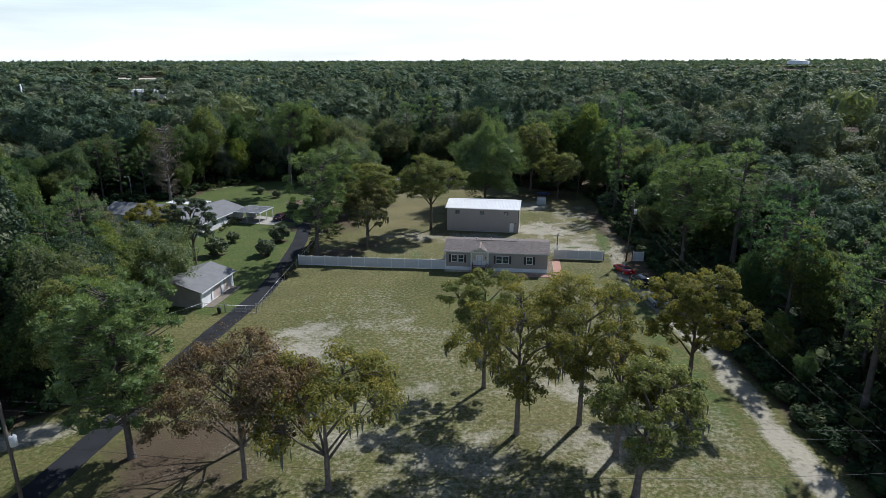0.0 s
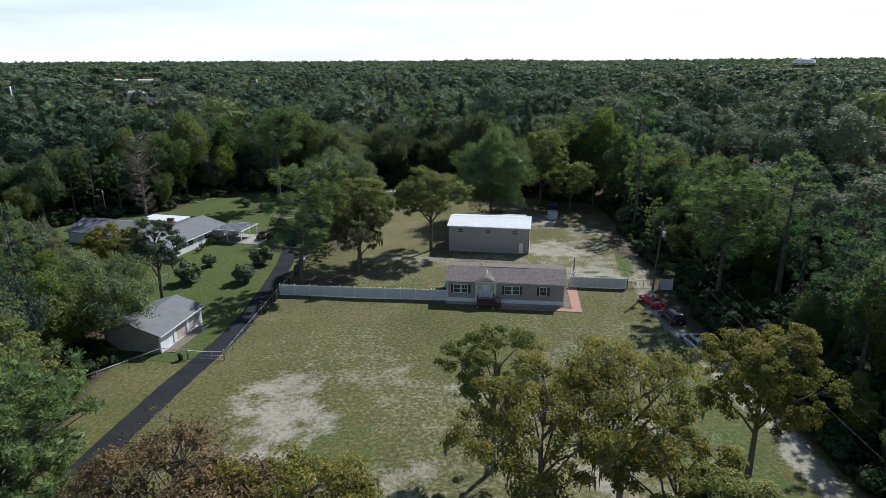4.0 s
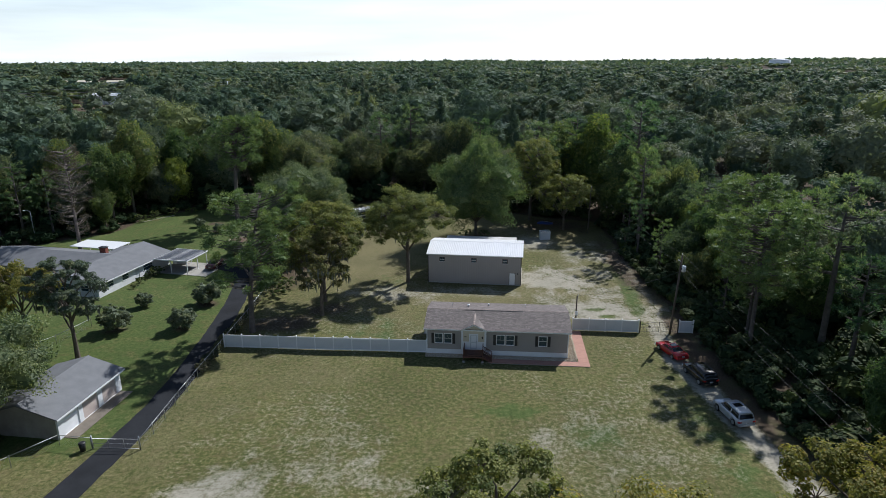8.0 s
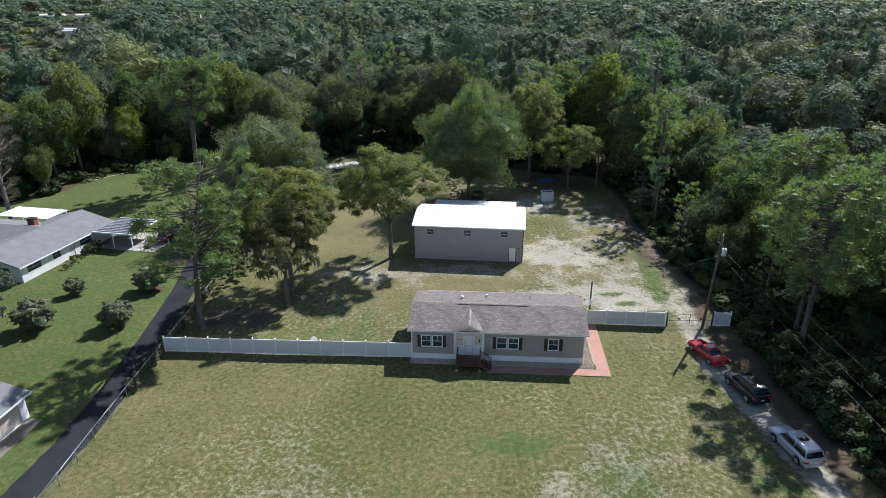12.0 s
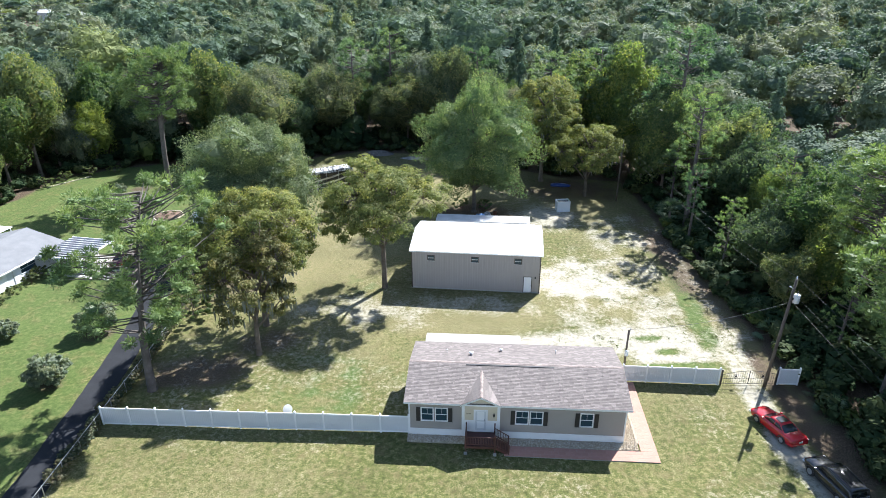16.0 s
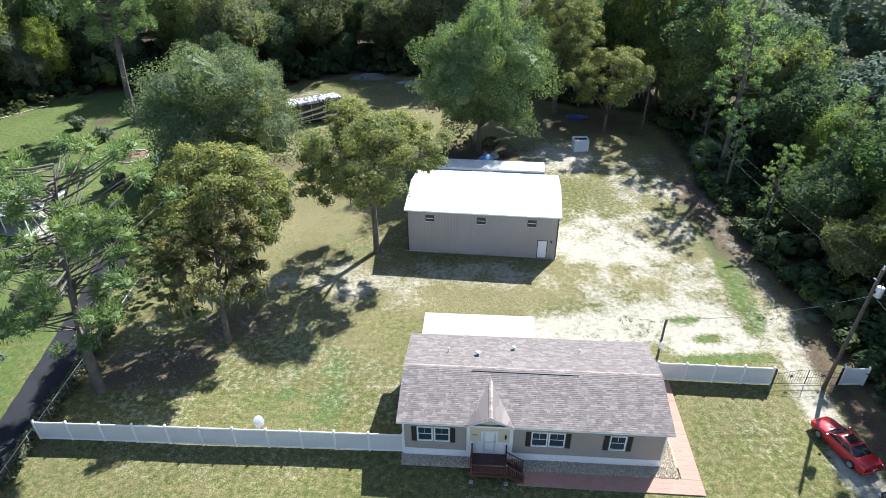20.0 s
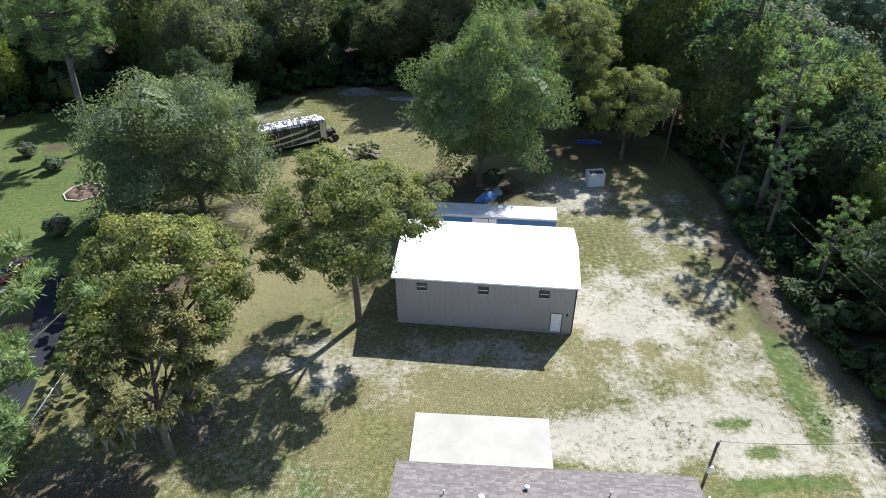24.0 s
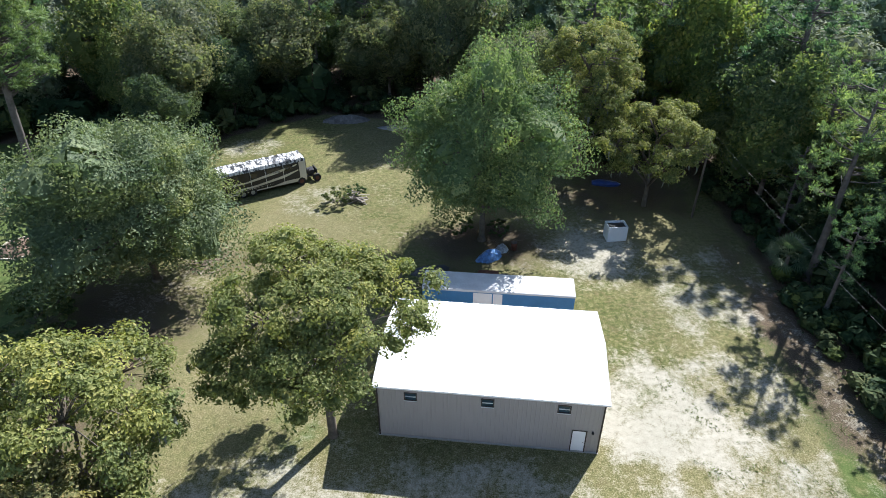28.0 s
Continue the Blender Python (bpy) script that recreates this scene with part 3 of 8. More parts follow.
    return m


ground = tagged(new("ground", np_mesh("ground", np.stack([X, Y, Z], 1), F, ground_mat(), {"sand": sand, "litter": litter, "lush": lush, "dry": dry}, True)),
                "patchy lawn with bare white sand and leaf litter", "ground", kind="structure")


def strip(name, pts, width, z0, z1, material, label, category, seed, rough_edge=0.12, cell=1.0):
    """A paved strip with uneven edges."""
    bm = bmesh.new()
    rng = random.Random(seed)
    cs = []
    for (ax, ay), (bx, by) in zip(pts, pts[1:]):
        k = max(1, int(math.hypot(bx - ax, by - ay) / cell))
        cs += [Vector((ax + (bx - ax) * i / k, ay + (by - ay) * i / k, 0)) for i in range(k)]
    cs.append(Vector((*pts[-1], 0)))
    rings = []
    for i, c in enumerate(cs):
        d = (cs[min(i + 2, len(cs) - 1)] - cs[max(i - 2, 0)]).normalized()
        u = Vector((d.y, -d.x, 0))
        a, b = (width / 2 + rng.uniform(-1, 1) * rough_edge for _ in "ab")
        rings.append([bm.verts.new(c - u * a + Vector((0, 0, z0))), bm.verts.new(c - u * (a - 0.05) + Vector((0, 0, z1))), bm.verts.new(c + Vector((0, 0, z1 + 0.02))),
                      bm.verts.new(c + u * (b - 0.05) + Vector((0, 0, z1))), bm.verts.new(c + u * b + Vector((0, 0, z0)))])
    for r, s in zip(rings, rings[1:]):
        for k in range(4):
            bm.faces.new((r[k], r[k + 1], s[k + 1], s[k]))
    return tagged(part(name, bm, material), label, category, kind="structure")


strip("driveway", [(x - 0.12, y) for x, y in DRIVE], 3.0, -0.08, 0.06, M_ASPHALT, "black asphalt driveway running along a wire fence", "driveway", 4, 0.05)

# ---- trees ----
def leaf_quads(P, N, a, rng, ratio=0.6, fold=0.25):
    """Rhombic leaves at P that face N, a: half length."""
    n = len(P)
    t = np.cross(N, rng.normal(size=(n, 3)))
    t /= np.linalg.norm(t, axis=1, keepdims=True) + 1e-9
    s = np.cross(N, t)
    a = np.broadcast_to(np.asarray(a, float), (n,))[:, None] * rng.uniform(0.7, 1.3, (n, 1))
    b = a * ratio
    V = np.stack([P - t * a - N * a * fold, P + s * b, P + t * a - N * a * fold, P - s * b], 1).reshape(-1, 3)
    return V, np.arange(4 * n).reshape(-1, 4)


def unit(v):
    return v / (np.linalg.norm(v, axis=-1, keepdims=True) + 1e-9)


def ball_grid(k):
    """A ball of 6 k k quads on the unit sphere."""
    V, F, seen = [], [], {}
    t = np.linspace(-1, 1, k + 1)

    def vert(p):
        key = tuple(np.round(p, 5))
        if key not in seen:
            seen[key] = len(V)
            V.append(np.array(p) / np.linalg.norm(p))
        return seen[key]
    for ax in range(3):
        for sgn in (-1, 1):
            for i in range(k):
                for j in range(k):
                    q = []
                    for a, b in ((t[i], t[j]), (t[i + 1], t[j]), (t[i + 1], t[j + 1]), (t[i], t[j + 1])):
                        p = [0.0, 0.0, 0.0]
                        p[ax], p[(ax + 1) % 3], p[(ax + 2) % 3] = sgn, math.tan(a * 0.785), math.tan(b * 0.785)
                        q.append(vert(p))
                    F.append(q if sgn > 0 else q[::-1])
    return np.array(V), np.array(F)


BALL2 = ball_grid(2)


def round_twelve():
    """A ball of twelve rhombs on the unit sphere."""
    V = [(x, y, z) for x in (-1, 1) for y in (-1, 1) for z in (-1, 1)] + [(s if a == 0 else 0, s if a == 1 else 0, s if a == 2 else 0) for a in range(3) for s in (-1, 1)]
    V = np.array(V, float)
    F = []
    for a, b in ((0, 1), (1, 2), (0, 2)):
        c = 3 - a - b
        for s in (-1, 1):
            for t in (-1, 1):
                p, q = np.zeros(3), np.zeros(3)
                p[a], q[b] = s, t
                u, v = p + q, p + q
                u[c], v[c] = 1, -1
                at = [int(np.argmin(((V - w) ** 2).sum(1))) for w in (p, u, q, v)]
                n = np.cross(V[at[1]] - V[at[0]], V[at[3]] - V[at[0]])
                F.append(at if n @ (p + q) > 0 else at[::-1])
    return unit(V), np.array(F)


BALL1 = round_twelve()


def cores(L, lr, rng, ball, rough=0.16, flat=0.85, scale=0.86):
    """Lumpy dense hearts of foliage, one in each lobe."""
    bv, bf = ball
    n = len(L)
    k = scale * (1 + rng.uniform(-rough, rough, (n, len(bv), 1)))
    V = L[:, None] + bv[None] * k * lr[:, None, None] * np.array([1, 1, flat])
    F = (np.arange(n)[:, None, None] * len(bv) + bf[None])
    return V.reshape(-1, 3), F.reshape(-1, 4)


def crown_points(rng, clumps, per, R, low, H, kind, lobes=11, dome=0.0, deep=1.45):
    """Lobes of the crown, clumps on the lobes, leaves on the clumps: an uneven outline with gaps."""
    mid, rz = low + (H - low) * 0.45, (H - low) * 0.5
    if kind == "pine":
        nb = max(12, clumps // 3)
        b = np.arange(clumps) % nb
        zb = low + (H - low) * ((np.arange(nb) + rng.random(nb)) / nb) ** 0.8 * 0.93
        f = np.sqrt(np.clip(1 - (((zb - low) / (H - low) - 0.5) / 0.58) ** 2, 0.12, 1))
        ab, lb = np.arange(nb) * 2.4 + rng.random(nb) * 1.2, R * f * rng.uniform(0.62, 1.0, nb)
        far = lb[b] * rng.uniform(0.22, 1.0, clumps) ** 0.7
        side = rng.normal(size=clumps) * 0.2 * far
        C = np.stack([np.cos(ab[b]) * far - np.sin(ab[b]) * side, np.sin(ab[b]) * far + np.cos(ab[b]) * side, zb[b] + 0.16 * far + rng.normal(size=clumps) * 0.035 * R], 1)
        L, own = None, None
        rc = R * rng.uniform(0.09, 0.16, clumps)
        d = unit(rng.normal(size=(clumps, per, 3)) + np.array([0, 0, 0.35]))
        P = (C[:, None] + d * rc[:, None, None] * rng.uniform(0.4, 0.85, (clumps, per, 1))).reshape(-1, 3)
        return C, L, own, P, unit(d.reshape(-1, 3) + rng.normal(size=P.shape) * 0.3 + np.array([0, 0, 0.2])), None, rc
    k = np.arange(lobes)
    zl = 1.0 - deep * (k + 0.5) / lobes
    al = k * 2.4 + rng.random(lobes) * 0.9 + rng.random() * 6
    rl = np.sqrt(np.clip(1 - zl * zl, 0.2, 1)) * rng.uniform(0.5, 0.78, lobes)
    L = np.stack([np.cos(al) * rl * R, np.sin(al) * rl * R, mid + zl * rz * rng.uniform(0.5, 0.72, lobes)], 1)
    lr = R * rng.uniform(0.30, 0.46, lobes)
    own = rng.integers(0, lobes, clumps)
    D = unit(rng.normal(size=(clumps, 3)) + np.array([0, 0, 0.35]) + 0.5 * unit(L[own] - np.array([0, 0, mid])))
    C = L[own] + D * lr[own][:, None] * np.array([1, 1, 0.8]) * rng.uniform(0.7, 1.05, (clumps, 1))
    rc = R * rng.uniform(0.10, 0.185, clumps)
    d = unit(rng.normal(size=(clumps, per, 3)) + np.array([0, 0, 0.55]))
    off = d * rc[:, None, None] * rng.random((clumps, per, 1)) ** 0.33 * np.array([1, 1, 0.62])
    P = (C[:, None] + off).reshape(-1, 3)
    out = unit(P - np.array([0, 0, mid]))
    N = unit(d.reshape(-1, 3) * 0.75 + out * (0.3 + 0.4 * dome) + rng.normal(size=P.shape) * (0.33 - 0.2 * dome) + np.array([0, 0, 0.3]))
    return C, L, own, P, N, lr, rc


def needle_quads(P, D, a, rng, ratio):
    """Slim needles at P that point along D."""
    n = len(P)
    s = unit(np.cross(D, rng.normal(size=(n, 3))))
    a = a * rng.uniform(0.7, 1.3, (n, 1))
    V = np.stack([P - D * a * 0.6, P + s * a * ratio, P + D * a, P - s * a * ratio], 1).reshape(-1, 3)
    return V, np.arange(4 * n).reshape(-1, 4)


def wood(rng, H, low, R, C, L, own, tr, kind, every=1, lean=(0, 0)):
    """Trunk, limbs and branches as one mesh."""
    bm = bmesh.new()
    top = H * (0.95 if kind == "pine" else 0.7)

    def axis_at(z):
        k = z / top
        return Vector((lean[0] * k * k, lean[1] * k * k, z))
    zs = [-0.3, 0.25, low * 0.5, low, (low + top) / 2, top]
    tube([axis_at(z) for z in zs], [tr * 1.5, tr * 1.1, tr * 0.92, tr * 0.82, tr * 0.45, 0.04], 9, bm)
    if L is not None:
        mids = []
        for l in L:
            p2 = Vector(l)
            h = math.hypot(p2.x, p2.y)
            p0 = axis_at(min(max(low * 0.85, p2.z - 1.1 * h), top * 0.95))
            p1 = p0.lerp(p2, 0.5) + Vector((rng.normal() * 0.05 * R, rng.normal() * 0.05 * R, 0.04 * R))
            tube([p0, p1, p2], [tr * 0.5, tr * 0.33, tr * 0.13], 6, bm)
            mids.append(p2)
        for c, o in list(zip(C, own))[::every]:
            c = Vector(c)
            p0 = mids[o]
            tube([p0, (p0 + c) / 2 + Vector((0, 0, 0.06 * (c - p0).length)), c], [tr * 0.14, tr * 0.09, 0.015], 4, bm)
    else:
        for c in C[::every]:
            c = Vector(c)
            p0 = axis_at(max(low * 0.7, min(c.z - 0.3 * math.hypot(c.x, c.y), top)))
            tube([p0, p0.lerp(c, 0.5) - Vector((0, 0, 0.05 * (c - p0).length)), c], [tr * 0.2, tr * 0.14, 0.03], 5, bm)
    return bm


def make_tree(name, label, seed, H, R, low, clumps, per, leaf, material, kind="oak", bark=None, moss=0, ratio=0.6, tr=None, bare=1, category="tree", crown="crown", lobes=11, heart=0.0, deep=1.45, clot=0.42, ball=None, lean=(0, 0)):
    rng = np.random.default_rng(seed)
    C, L, own, P, N, lr, rc = crown_points(rng, clumps, per, R, low, H, kind, lobes, 0.0, deep)
    for Q in (C, P) if L is None else (C, P, L):
        Q[:, :2] += np.array(lean) * (np.clip(Q[:, 2:] / H, 0, 1) ** 2)
    root = thing(name, label, category)
    part("trunk", wood(rng, H, low, R, C, L, own, tr or 0.018 * H + 0.03, kind, bare, lean), bark or (M_PBARK if kind == "pine" else M_BARK), root)
    V, F = needle_quads(P, N, leaf, rng, ratio) if kind == "pine" else leaf_quads(P, N, leaf, rng, ratio)
    flatness = np.zeros(len(F), bool)
    if clot:
        cv, cf = cores(C + np.array([0, 0, -0.1]) * rc[:, None], rc, rng, ball or BALL2, 0.28, 0.6, clot)
        V, F, flatness = np.concatenate([V, cv]), np.concatenate([F, cf + len(V)]), np.concatenate([flatness, np.zeros(len(cf), bool)])
    if heart and lr is not None:
        cv, cf = cores(L, lr, rng, BALL2, 0.25, 0.8, heart)
        V, F, flatness = np.concatenate([V, cv]), np.concatenate([F, cf + len(V)]), np.concatenate([flatness, np.zeros(len(cf), bool)])
    # random tone for each clump, plus sunlit tops painted in as lighter colour upwards
    lit_tone = np.clip(rng.normal(0.5, 0.2, clumps) + 0.25 * (C[:, 2] - C[:, 2].mean()) / (H - low), 0.1, 1)
    tone = np.concatenate([np.repeat(lit_tone, 4 * per), np.full(len(V) - 4 * per * clumps, 0.4)])
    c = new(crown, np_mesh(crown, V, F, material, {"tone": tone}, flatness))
    c.parent = root
    if moss:
        bm = bmesh.new()
        for q in P[rng.choice(len(P), moss)]:
            if q[2] > low + (H - low) * 0.62:
                continue
            l, w, a = rng.uniform(0.5, 1.5), rng.uniform(0.05, 0.13), rng.random() * 3.14
            u = Vector((math.cos(a) * w, math.sin(a) * w, 0))
            o = Vector(q)
            vs = [bm.verts.new(o - u), bm.verts.new(o + u), bm.verts.new(o + u * 0.8 + Vector((u.y, u.x, -l * 0.55))), bm.verts.new(o - u * 0.7 + Vector((-u.y, u.x, -l * 0.5))), bm.verts.new(o + Vector((u.x, -u.x, -l)))]
            bm.faces.new((vs[0], vs[1], vs[2], vs[3]))
            bm.faces.new((vs[3], vs[2], vs[4]))
        tagged(part("hanging_moss", bm, M_MOSS, root, "grey strands of hanging moss"), kind="stuff")
    return root


def lumps(g, n, up=0.3):
    """Billows of a crown, large ones and small ones on them: directions, heights, narrowness."""
    sets = []
    for many, low, high in ((n, 0.2, 0.5), (n * 5, 0.06, 0.2)):
        C = unit(g.normal(size=(many, 3)) + np.array([0, 0, up]))
        sets.append((C, g.uniform(low, high, many), 0.7 * many))
    return sets


def dome(D, sets):
    """Radius and normal of a billowing crown in the directions D."""
    r, grad = np.full((len(D), 1), 0.5), np.zeros((len(D), 3))
    for C, A, k in sets:
        e = A[None] * np.exp(k * (D @ C.T - 1))
        j = e.argmax(1)
        b = e[np.arange(len(D)), j][:, None]
        r = r + b
        grad += k * b * (C[j] - (D * C[j]).sum(1, keepdims=True) * D)
    return r[:, 0], unit(D * r - grad)


def heart_quads(ball, sets, g, scale):
    """Loose leafy facets that fill a crown behind its outer leaves."""
    bv, bf = ball
    hv = bv * (dome(bv, sets)[0] * scale)[:, None]
    V = hv[bf] + g.normal(size=(len(bf), 4, 3)) * 0.3 / len(bf) ** 0.5
    return V.reshape(-1, 3), np.arange(4 * len(bf)).reshape(-1, 4)


BALL4, BALL6, BALL10 = ball_grid(4), ball_grid(6), ball_grid(10)


def dome_tree(name, label, seed, H, R, low, n, leaf, material, billows=18, bark=None, tr=None, taper=0.0, up=0.3, limbs=False):
    """A dense broadleaved tree: trunk, limbs and a billowing crown of leaves over a leafy heart."""
    g = np.random.default_rng(seed)
    sets = lumps(g, billows, up)
    ax, mid = np.array([R, R, (H - low) * 0.5]), np.array([0, 0, (H + low) * 0.5])
    D = unit(g.normal(size=(n, 3)) + np.array([0, 0, up]))
    r, N = dome(D, sets)
    P = D * (r * (0.84 + 0.18 * g.random(n)))[:, None]
    P = P * (1 - taper * P[:, 2:] * np.array([1, 1, 0])) * ax + mid
    V, F = leaf_quads(P, unit(N / ax * R + g.normal(size=(n, 3)) * 0.5), leaf, g, 0.62)
    small = sets[1][0]
    tone = np.clip(g.normal(0.5, 0.22, len(small)), 0.1, 1)[(D @ small.T).argmax(1)]
    hv, hf = heart_quads(BALL10 if limbs else BALL6, sets, g, 0.78)
    root = thing(name, label, "tree")
    L = sets[0][0] * (1 - taper * sets[0][0][:, 2:] * np.array([1, 1, 0])) * (0.55 * ax) + mid
    tr, bark = tr or 0.016 * H + 0.03, bark or M_BARK
    part("trunk", wood(g, H, low, R, L[:0], L[:0] if limbs else L, [], tr, "oak"), bark, root)
    for l in L if limbs else ():
        foot = Vector((0, 0, max(low * 0.85, min(l[2] - 0.8 * math.hypot(l[0], l[1]), H * 0.6), 0.14 * H)))
        part("limb", tube([foot, foot.lerp(Vector(l), 0.5) + Vector((0, 0, 0.05 * R)), Vector(l)], [tr * 0.5, tr * 0.33, tr * 0.12], 6), bark, root)
    c = new("crown", np_mesh("crown", np.concatenate([V, hv * (1 - taper * hv[:, 2:] * np.array([1, 1, 0])) * ax + mid]), np.concatenate([F, hf + len(V)]), material, {"tone": np.concatenate([np.repeat(tone, 4), np.full(len(hv), 0.4)])}, np.zeros(len(F) + len(hf), bool)))
    c.parent = root
    return root


def tm(x, y, turn=0.0, size=1.0, tall=1.0):
    return pose(x, y, 0, 0, 0, turn) @ Matrix.Diagonal((size, size, size * tall, 1))


# single trees on the open ground
place(make_tree("oak_tree", "broad green oak beside the metal building, leaning trunk", 1, 16.2, 7.2, 6.4, 230, 150, 0.115, M_OAK1, moss=60, clot=0.42, lobes=12, deep=1.45), tm(-2.6, 130.3))
place(make_tree("oak_tree", "turning oak with hanging moss behind the white fence", 2, 13.6, 4.6, 3.6, 150, 130, 0.115, M_MOSSY, moss=420, clot=0.3, lobes=11, deep=1.7, lean=(0.9, 0.4)), tm(-14.9, 116.4))
place(make_tree("oak_tree", "tall yellow-green oak behind the white fence", 3, 17.0, 6.4, 4.5, 230, 135, 0.115, M_OAK1, moss=160, clot=0.36, lobes=15, deep=1.65), tm(-15.4, 122.2, 40))
place(make_tree("pine_tree", "tall open longleaf pine beside the driveway", 4, 20.4, 7.6, 5.6, 120, 220, 0.19, M_PINE1, "pine", ratio=0.17, lean=(2.6, 0.4)), tm(-23.6, 111.0))
place(dome_tree("live_oak", "wide grey-green live oak at the back of the yard", 5, 19.2, 13.2, 0.0, 42000, 0.135, M_LIVE1, 30, tr=0.42, up=0.0, limbs=True), tm(-21.8, 150.5, 0))
place(dome_tree("pecan_tree", "tall green pecan tree with drooping branches", 6, 23.2, 10.8, 0.4, 40000, 0.135, M_PECAN, 32, tr=0.4, taper=0.18, up=-0.1, limbs=True), tm(10.8, 156.0))
place(make_tree("oak_tree", "small olive-green oak in the sandy back yard", 7, 13.6, 6.4, 3.0, 190, 120, 0.125, M_OAK1, moss=140, clot=0.3, lobes=12, deep=1.6), tm(30.6, 162.4))
place(make_tree("oak_tree", "tall pale olive oak with hanging moss behind the back yard", 28, 20.5, 6.6, 4.5, 260, 130, 0.135, M_OAK1, moss=300, clot=0.34, lobes=14, deep=1.6), tm(24.6, 171.0))
place(make_tree("oak_tree", "mossy turning oak in the front yard", 8, 16.8, 6.4, 3.8, 180, 105, 0.125, M_GOLD1, moss=340, bark=M_DBARK, clot=0.22, tr=0.28, lobes=13, deep=1.6), tm(7.3, 53.4))
place(make_tree("oak_tree", "slim turning oak in the front yard", 9, 15.0, 4.8, 4.2, 120, 110, 0.125, M_OAK1, moss=160, bark=M_DBARK, clot=0.22, tr=0.24), tm(4.6, 62.5, 70))
place(make_tree("oak_tree", "golden oak beside the sandy track", 10, 16.6, 5.0, 3.6, 200, 120, 0.13, M_GOLD1, tr=0.28, clot=0.3, lobes=14, deep=1.65), tm(27.4, 61.8))
place(make_tree("oak_tree", "tall thin oak with grey limbs in the front yard", 11, 17.0, 5.8, 7.4, 160, 70, 0.11, M_GOLD1, moss=300, tr=0.26, clot=0.12, bark=M_DBARK), tm(13.8, 55.0))
place(make_tree("oak_tree", "rounded turning oak near the road", 27, 13.8, 4.8, 3.6, 150, 100, 0.12, M_GOLD1, moss=120, bark=M_DBARK, clot=0.22), tm(16.2, 50.0))
place(make_tree("oak_tree", "wide turning oak near the road", 12, 13.2, 5.0, 3.4, 150, 105, 0.125, M_OAK1, moss=240, bark=M_DBARK, clot=0.22, tr=0.32, lean=(1.5, 0.5)), tm(16.4, 44.3))
place(make_tree("oak_tree", "mossy green oak in the front yard", 13, 13.4, 6.9, 3.2, 160, 105, 0.125, M_GOLD1, moss=480, bark=M_DBARK, clot=0.22, tr=0.28, lobes=9), tm(-9.9, 45.2))
place(make_tree("dead_oak", "half-dead oak with brown withered leaves", 14, 13.6, 6.6, 4.0, 230, 80, 0.11, M_BROWN, bark=M_DBARK, tr=0.22, clot=0.25), tm(-17.5, 46.5))
place(make_tree("dead_oak", "bare grey tree with few brown leaves", 15, 13.2, 5.6, 3.6, 190, 9, 0.11, M_BROWN, bark=M_DBARK, tr=0.2, clot=0), tm(-19.0, 51.5))
place(make_tree("oak_tree", "dense green oak beside the driveway", 22, 15.0, 6.0, 2.5, 210, 130, 0.125, M_OAK1, lobes=14, deep=1.7), tm(-38.2, 62.0))
place(make_tree("pine_tree", "dense young pine beside the driveway", 17, 17.4, 6.8, 3.6, 300, 110, 0.19, M_PINE1, "pine", ratio=0.2), tm(-29.0, 49.6))
place(make_tree("pine_tree", "very tall pine with a bare trunk beyond the lawn", 18, 24.6, 7.4, 12.0, 170, 120, 0.26, M_PINE1, "pine", ratio=0.2, lean=(2.2, 0)), tm(-42.6, 170.5))
place(make_tree("oak_tree", "thin mossy oak beside the garage", 19, 15.0, 4.2, 2.6, 140, 110, 0.13, M_GREY, moss=200), tm(-43.6, 103.8))
place(make_tree("oak_tree", "mossy turning oak beside the white house", 20, 11.5, 5.2, 4.0, 110, 120, 0.13, M_GOLD1, moss=160), tm(-52.5, 108.5))
place(dome_tree("live_oak", "broad dark live oak leaning over the garage", 21, 14.4, 7.8, 1.2, 18000, 0.125, M_LIVE1, 20, tr=0.36, up=0.05, limbs=True), tm(-43.5, 87.5))

place(make_tree("pine_tree", "old pine leaning out of the wood beside the track", 23, 19.5, 7.0, 7.5, 200, 110, 0.2, M_PINE1, "pine", ratio=0.2, tr=0.3), tm(41.5, 102.5))
place(make_tree("pine_tree", "tall pine in the wood beside the track", 24, 20.5, 6.2, 8.5, 190, 110, 0.2, M_PINE1, "pine", ratio=0.2, tr=0.28), tm(46.5, 116.0))

place(make_tree("dying_pine", "dying brown pine with bare grey branches behind the white house", 25, 21.5, 5.2, 4.0, 130, 46, 0.2, M_BROWN, "pine", bark=M_DBARK, ratio=0.16, clot=0.2), tm(-66.5, 148.5))
place(dome_tree("hickory_tree", "bright yellow-green hickory at the far edge of the lawn", 26, 14.5, 4.6, 1.0, 6400, 0.15, M_HICK, 14), tm(-62.0, 186.0))

# round bushes on the lawn
bush = make_tree("bush", "round grey-green bush on the lawn", 30, 3.7, 2.15, 0.05, 190, 44, 0.095, M_BUSH, heart=0.72, clot=0.5, lobes=13, deep=1.85, bark=M_BARK, tr=0.07, category="bush", crown="foliage")
place(bush, tm(-42.8, 112.2))
for x, y, s, t in ((-33.7, 112.4, 0.92, 90), (-33.3, 121.8, 0.98, 200), (-42.6, 121.0, 0.62, 30), (-44.6, 163.5, 0.6, 70), (-50.5, 168.5, 0.55, 10), (-36.5, 147.0, 0.7, 160)):
    tagged(copy_thing(bush, tm(x, y, t, s, 1.0)), group="bushes on the lawn")
tagged(bush, group="bushes on the lawn")

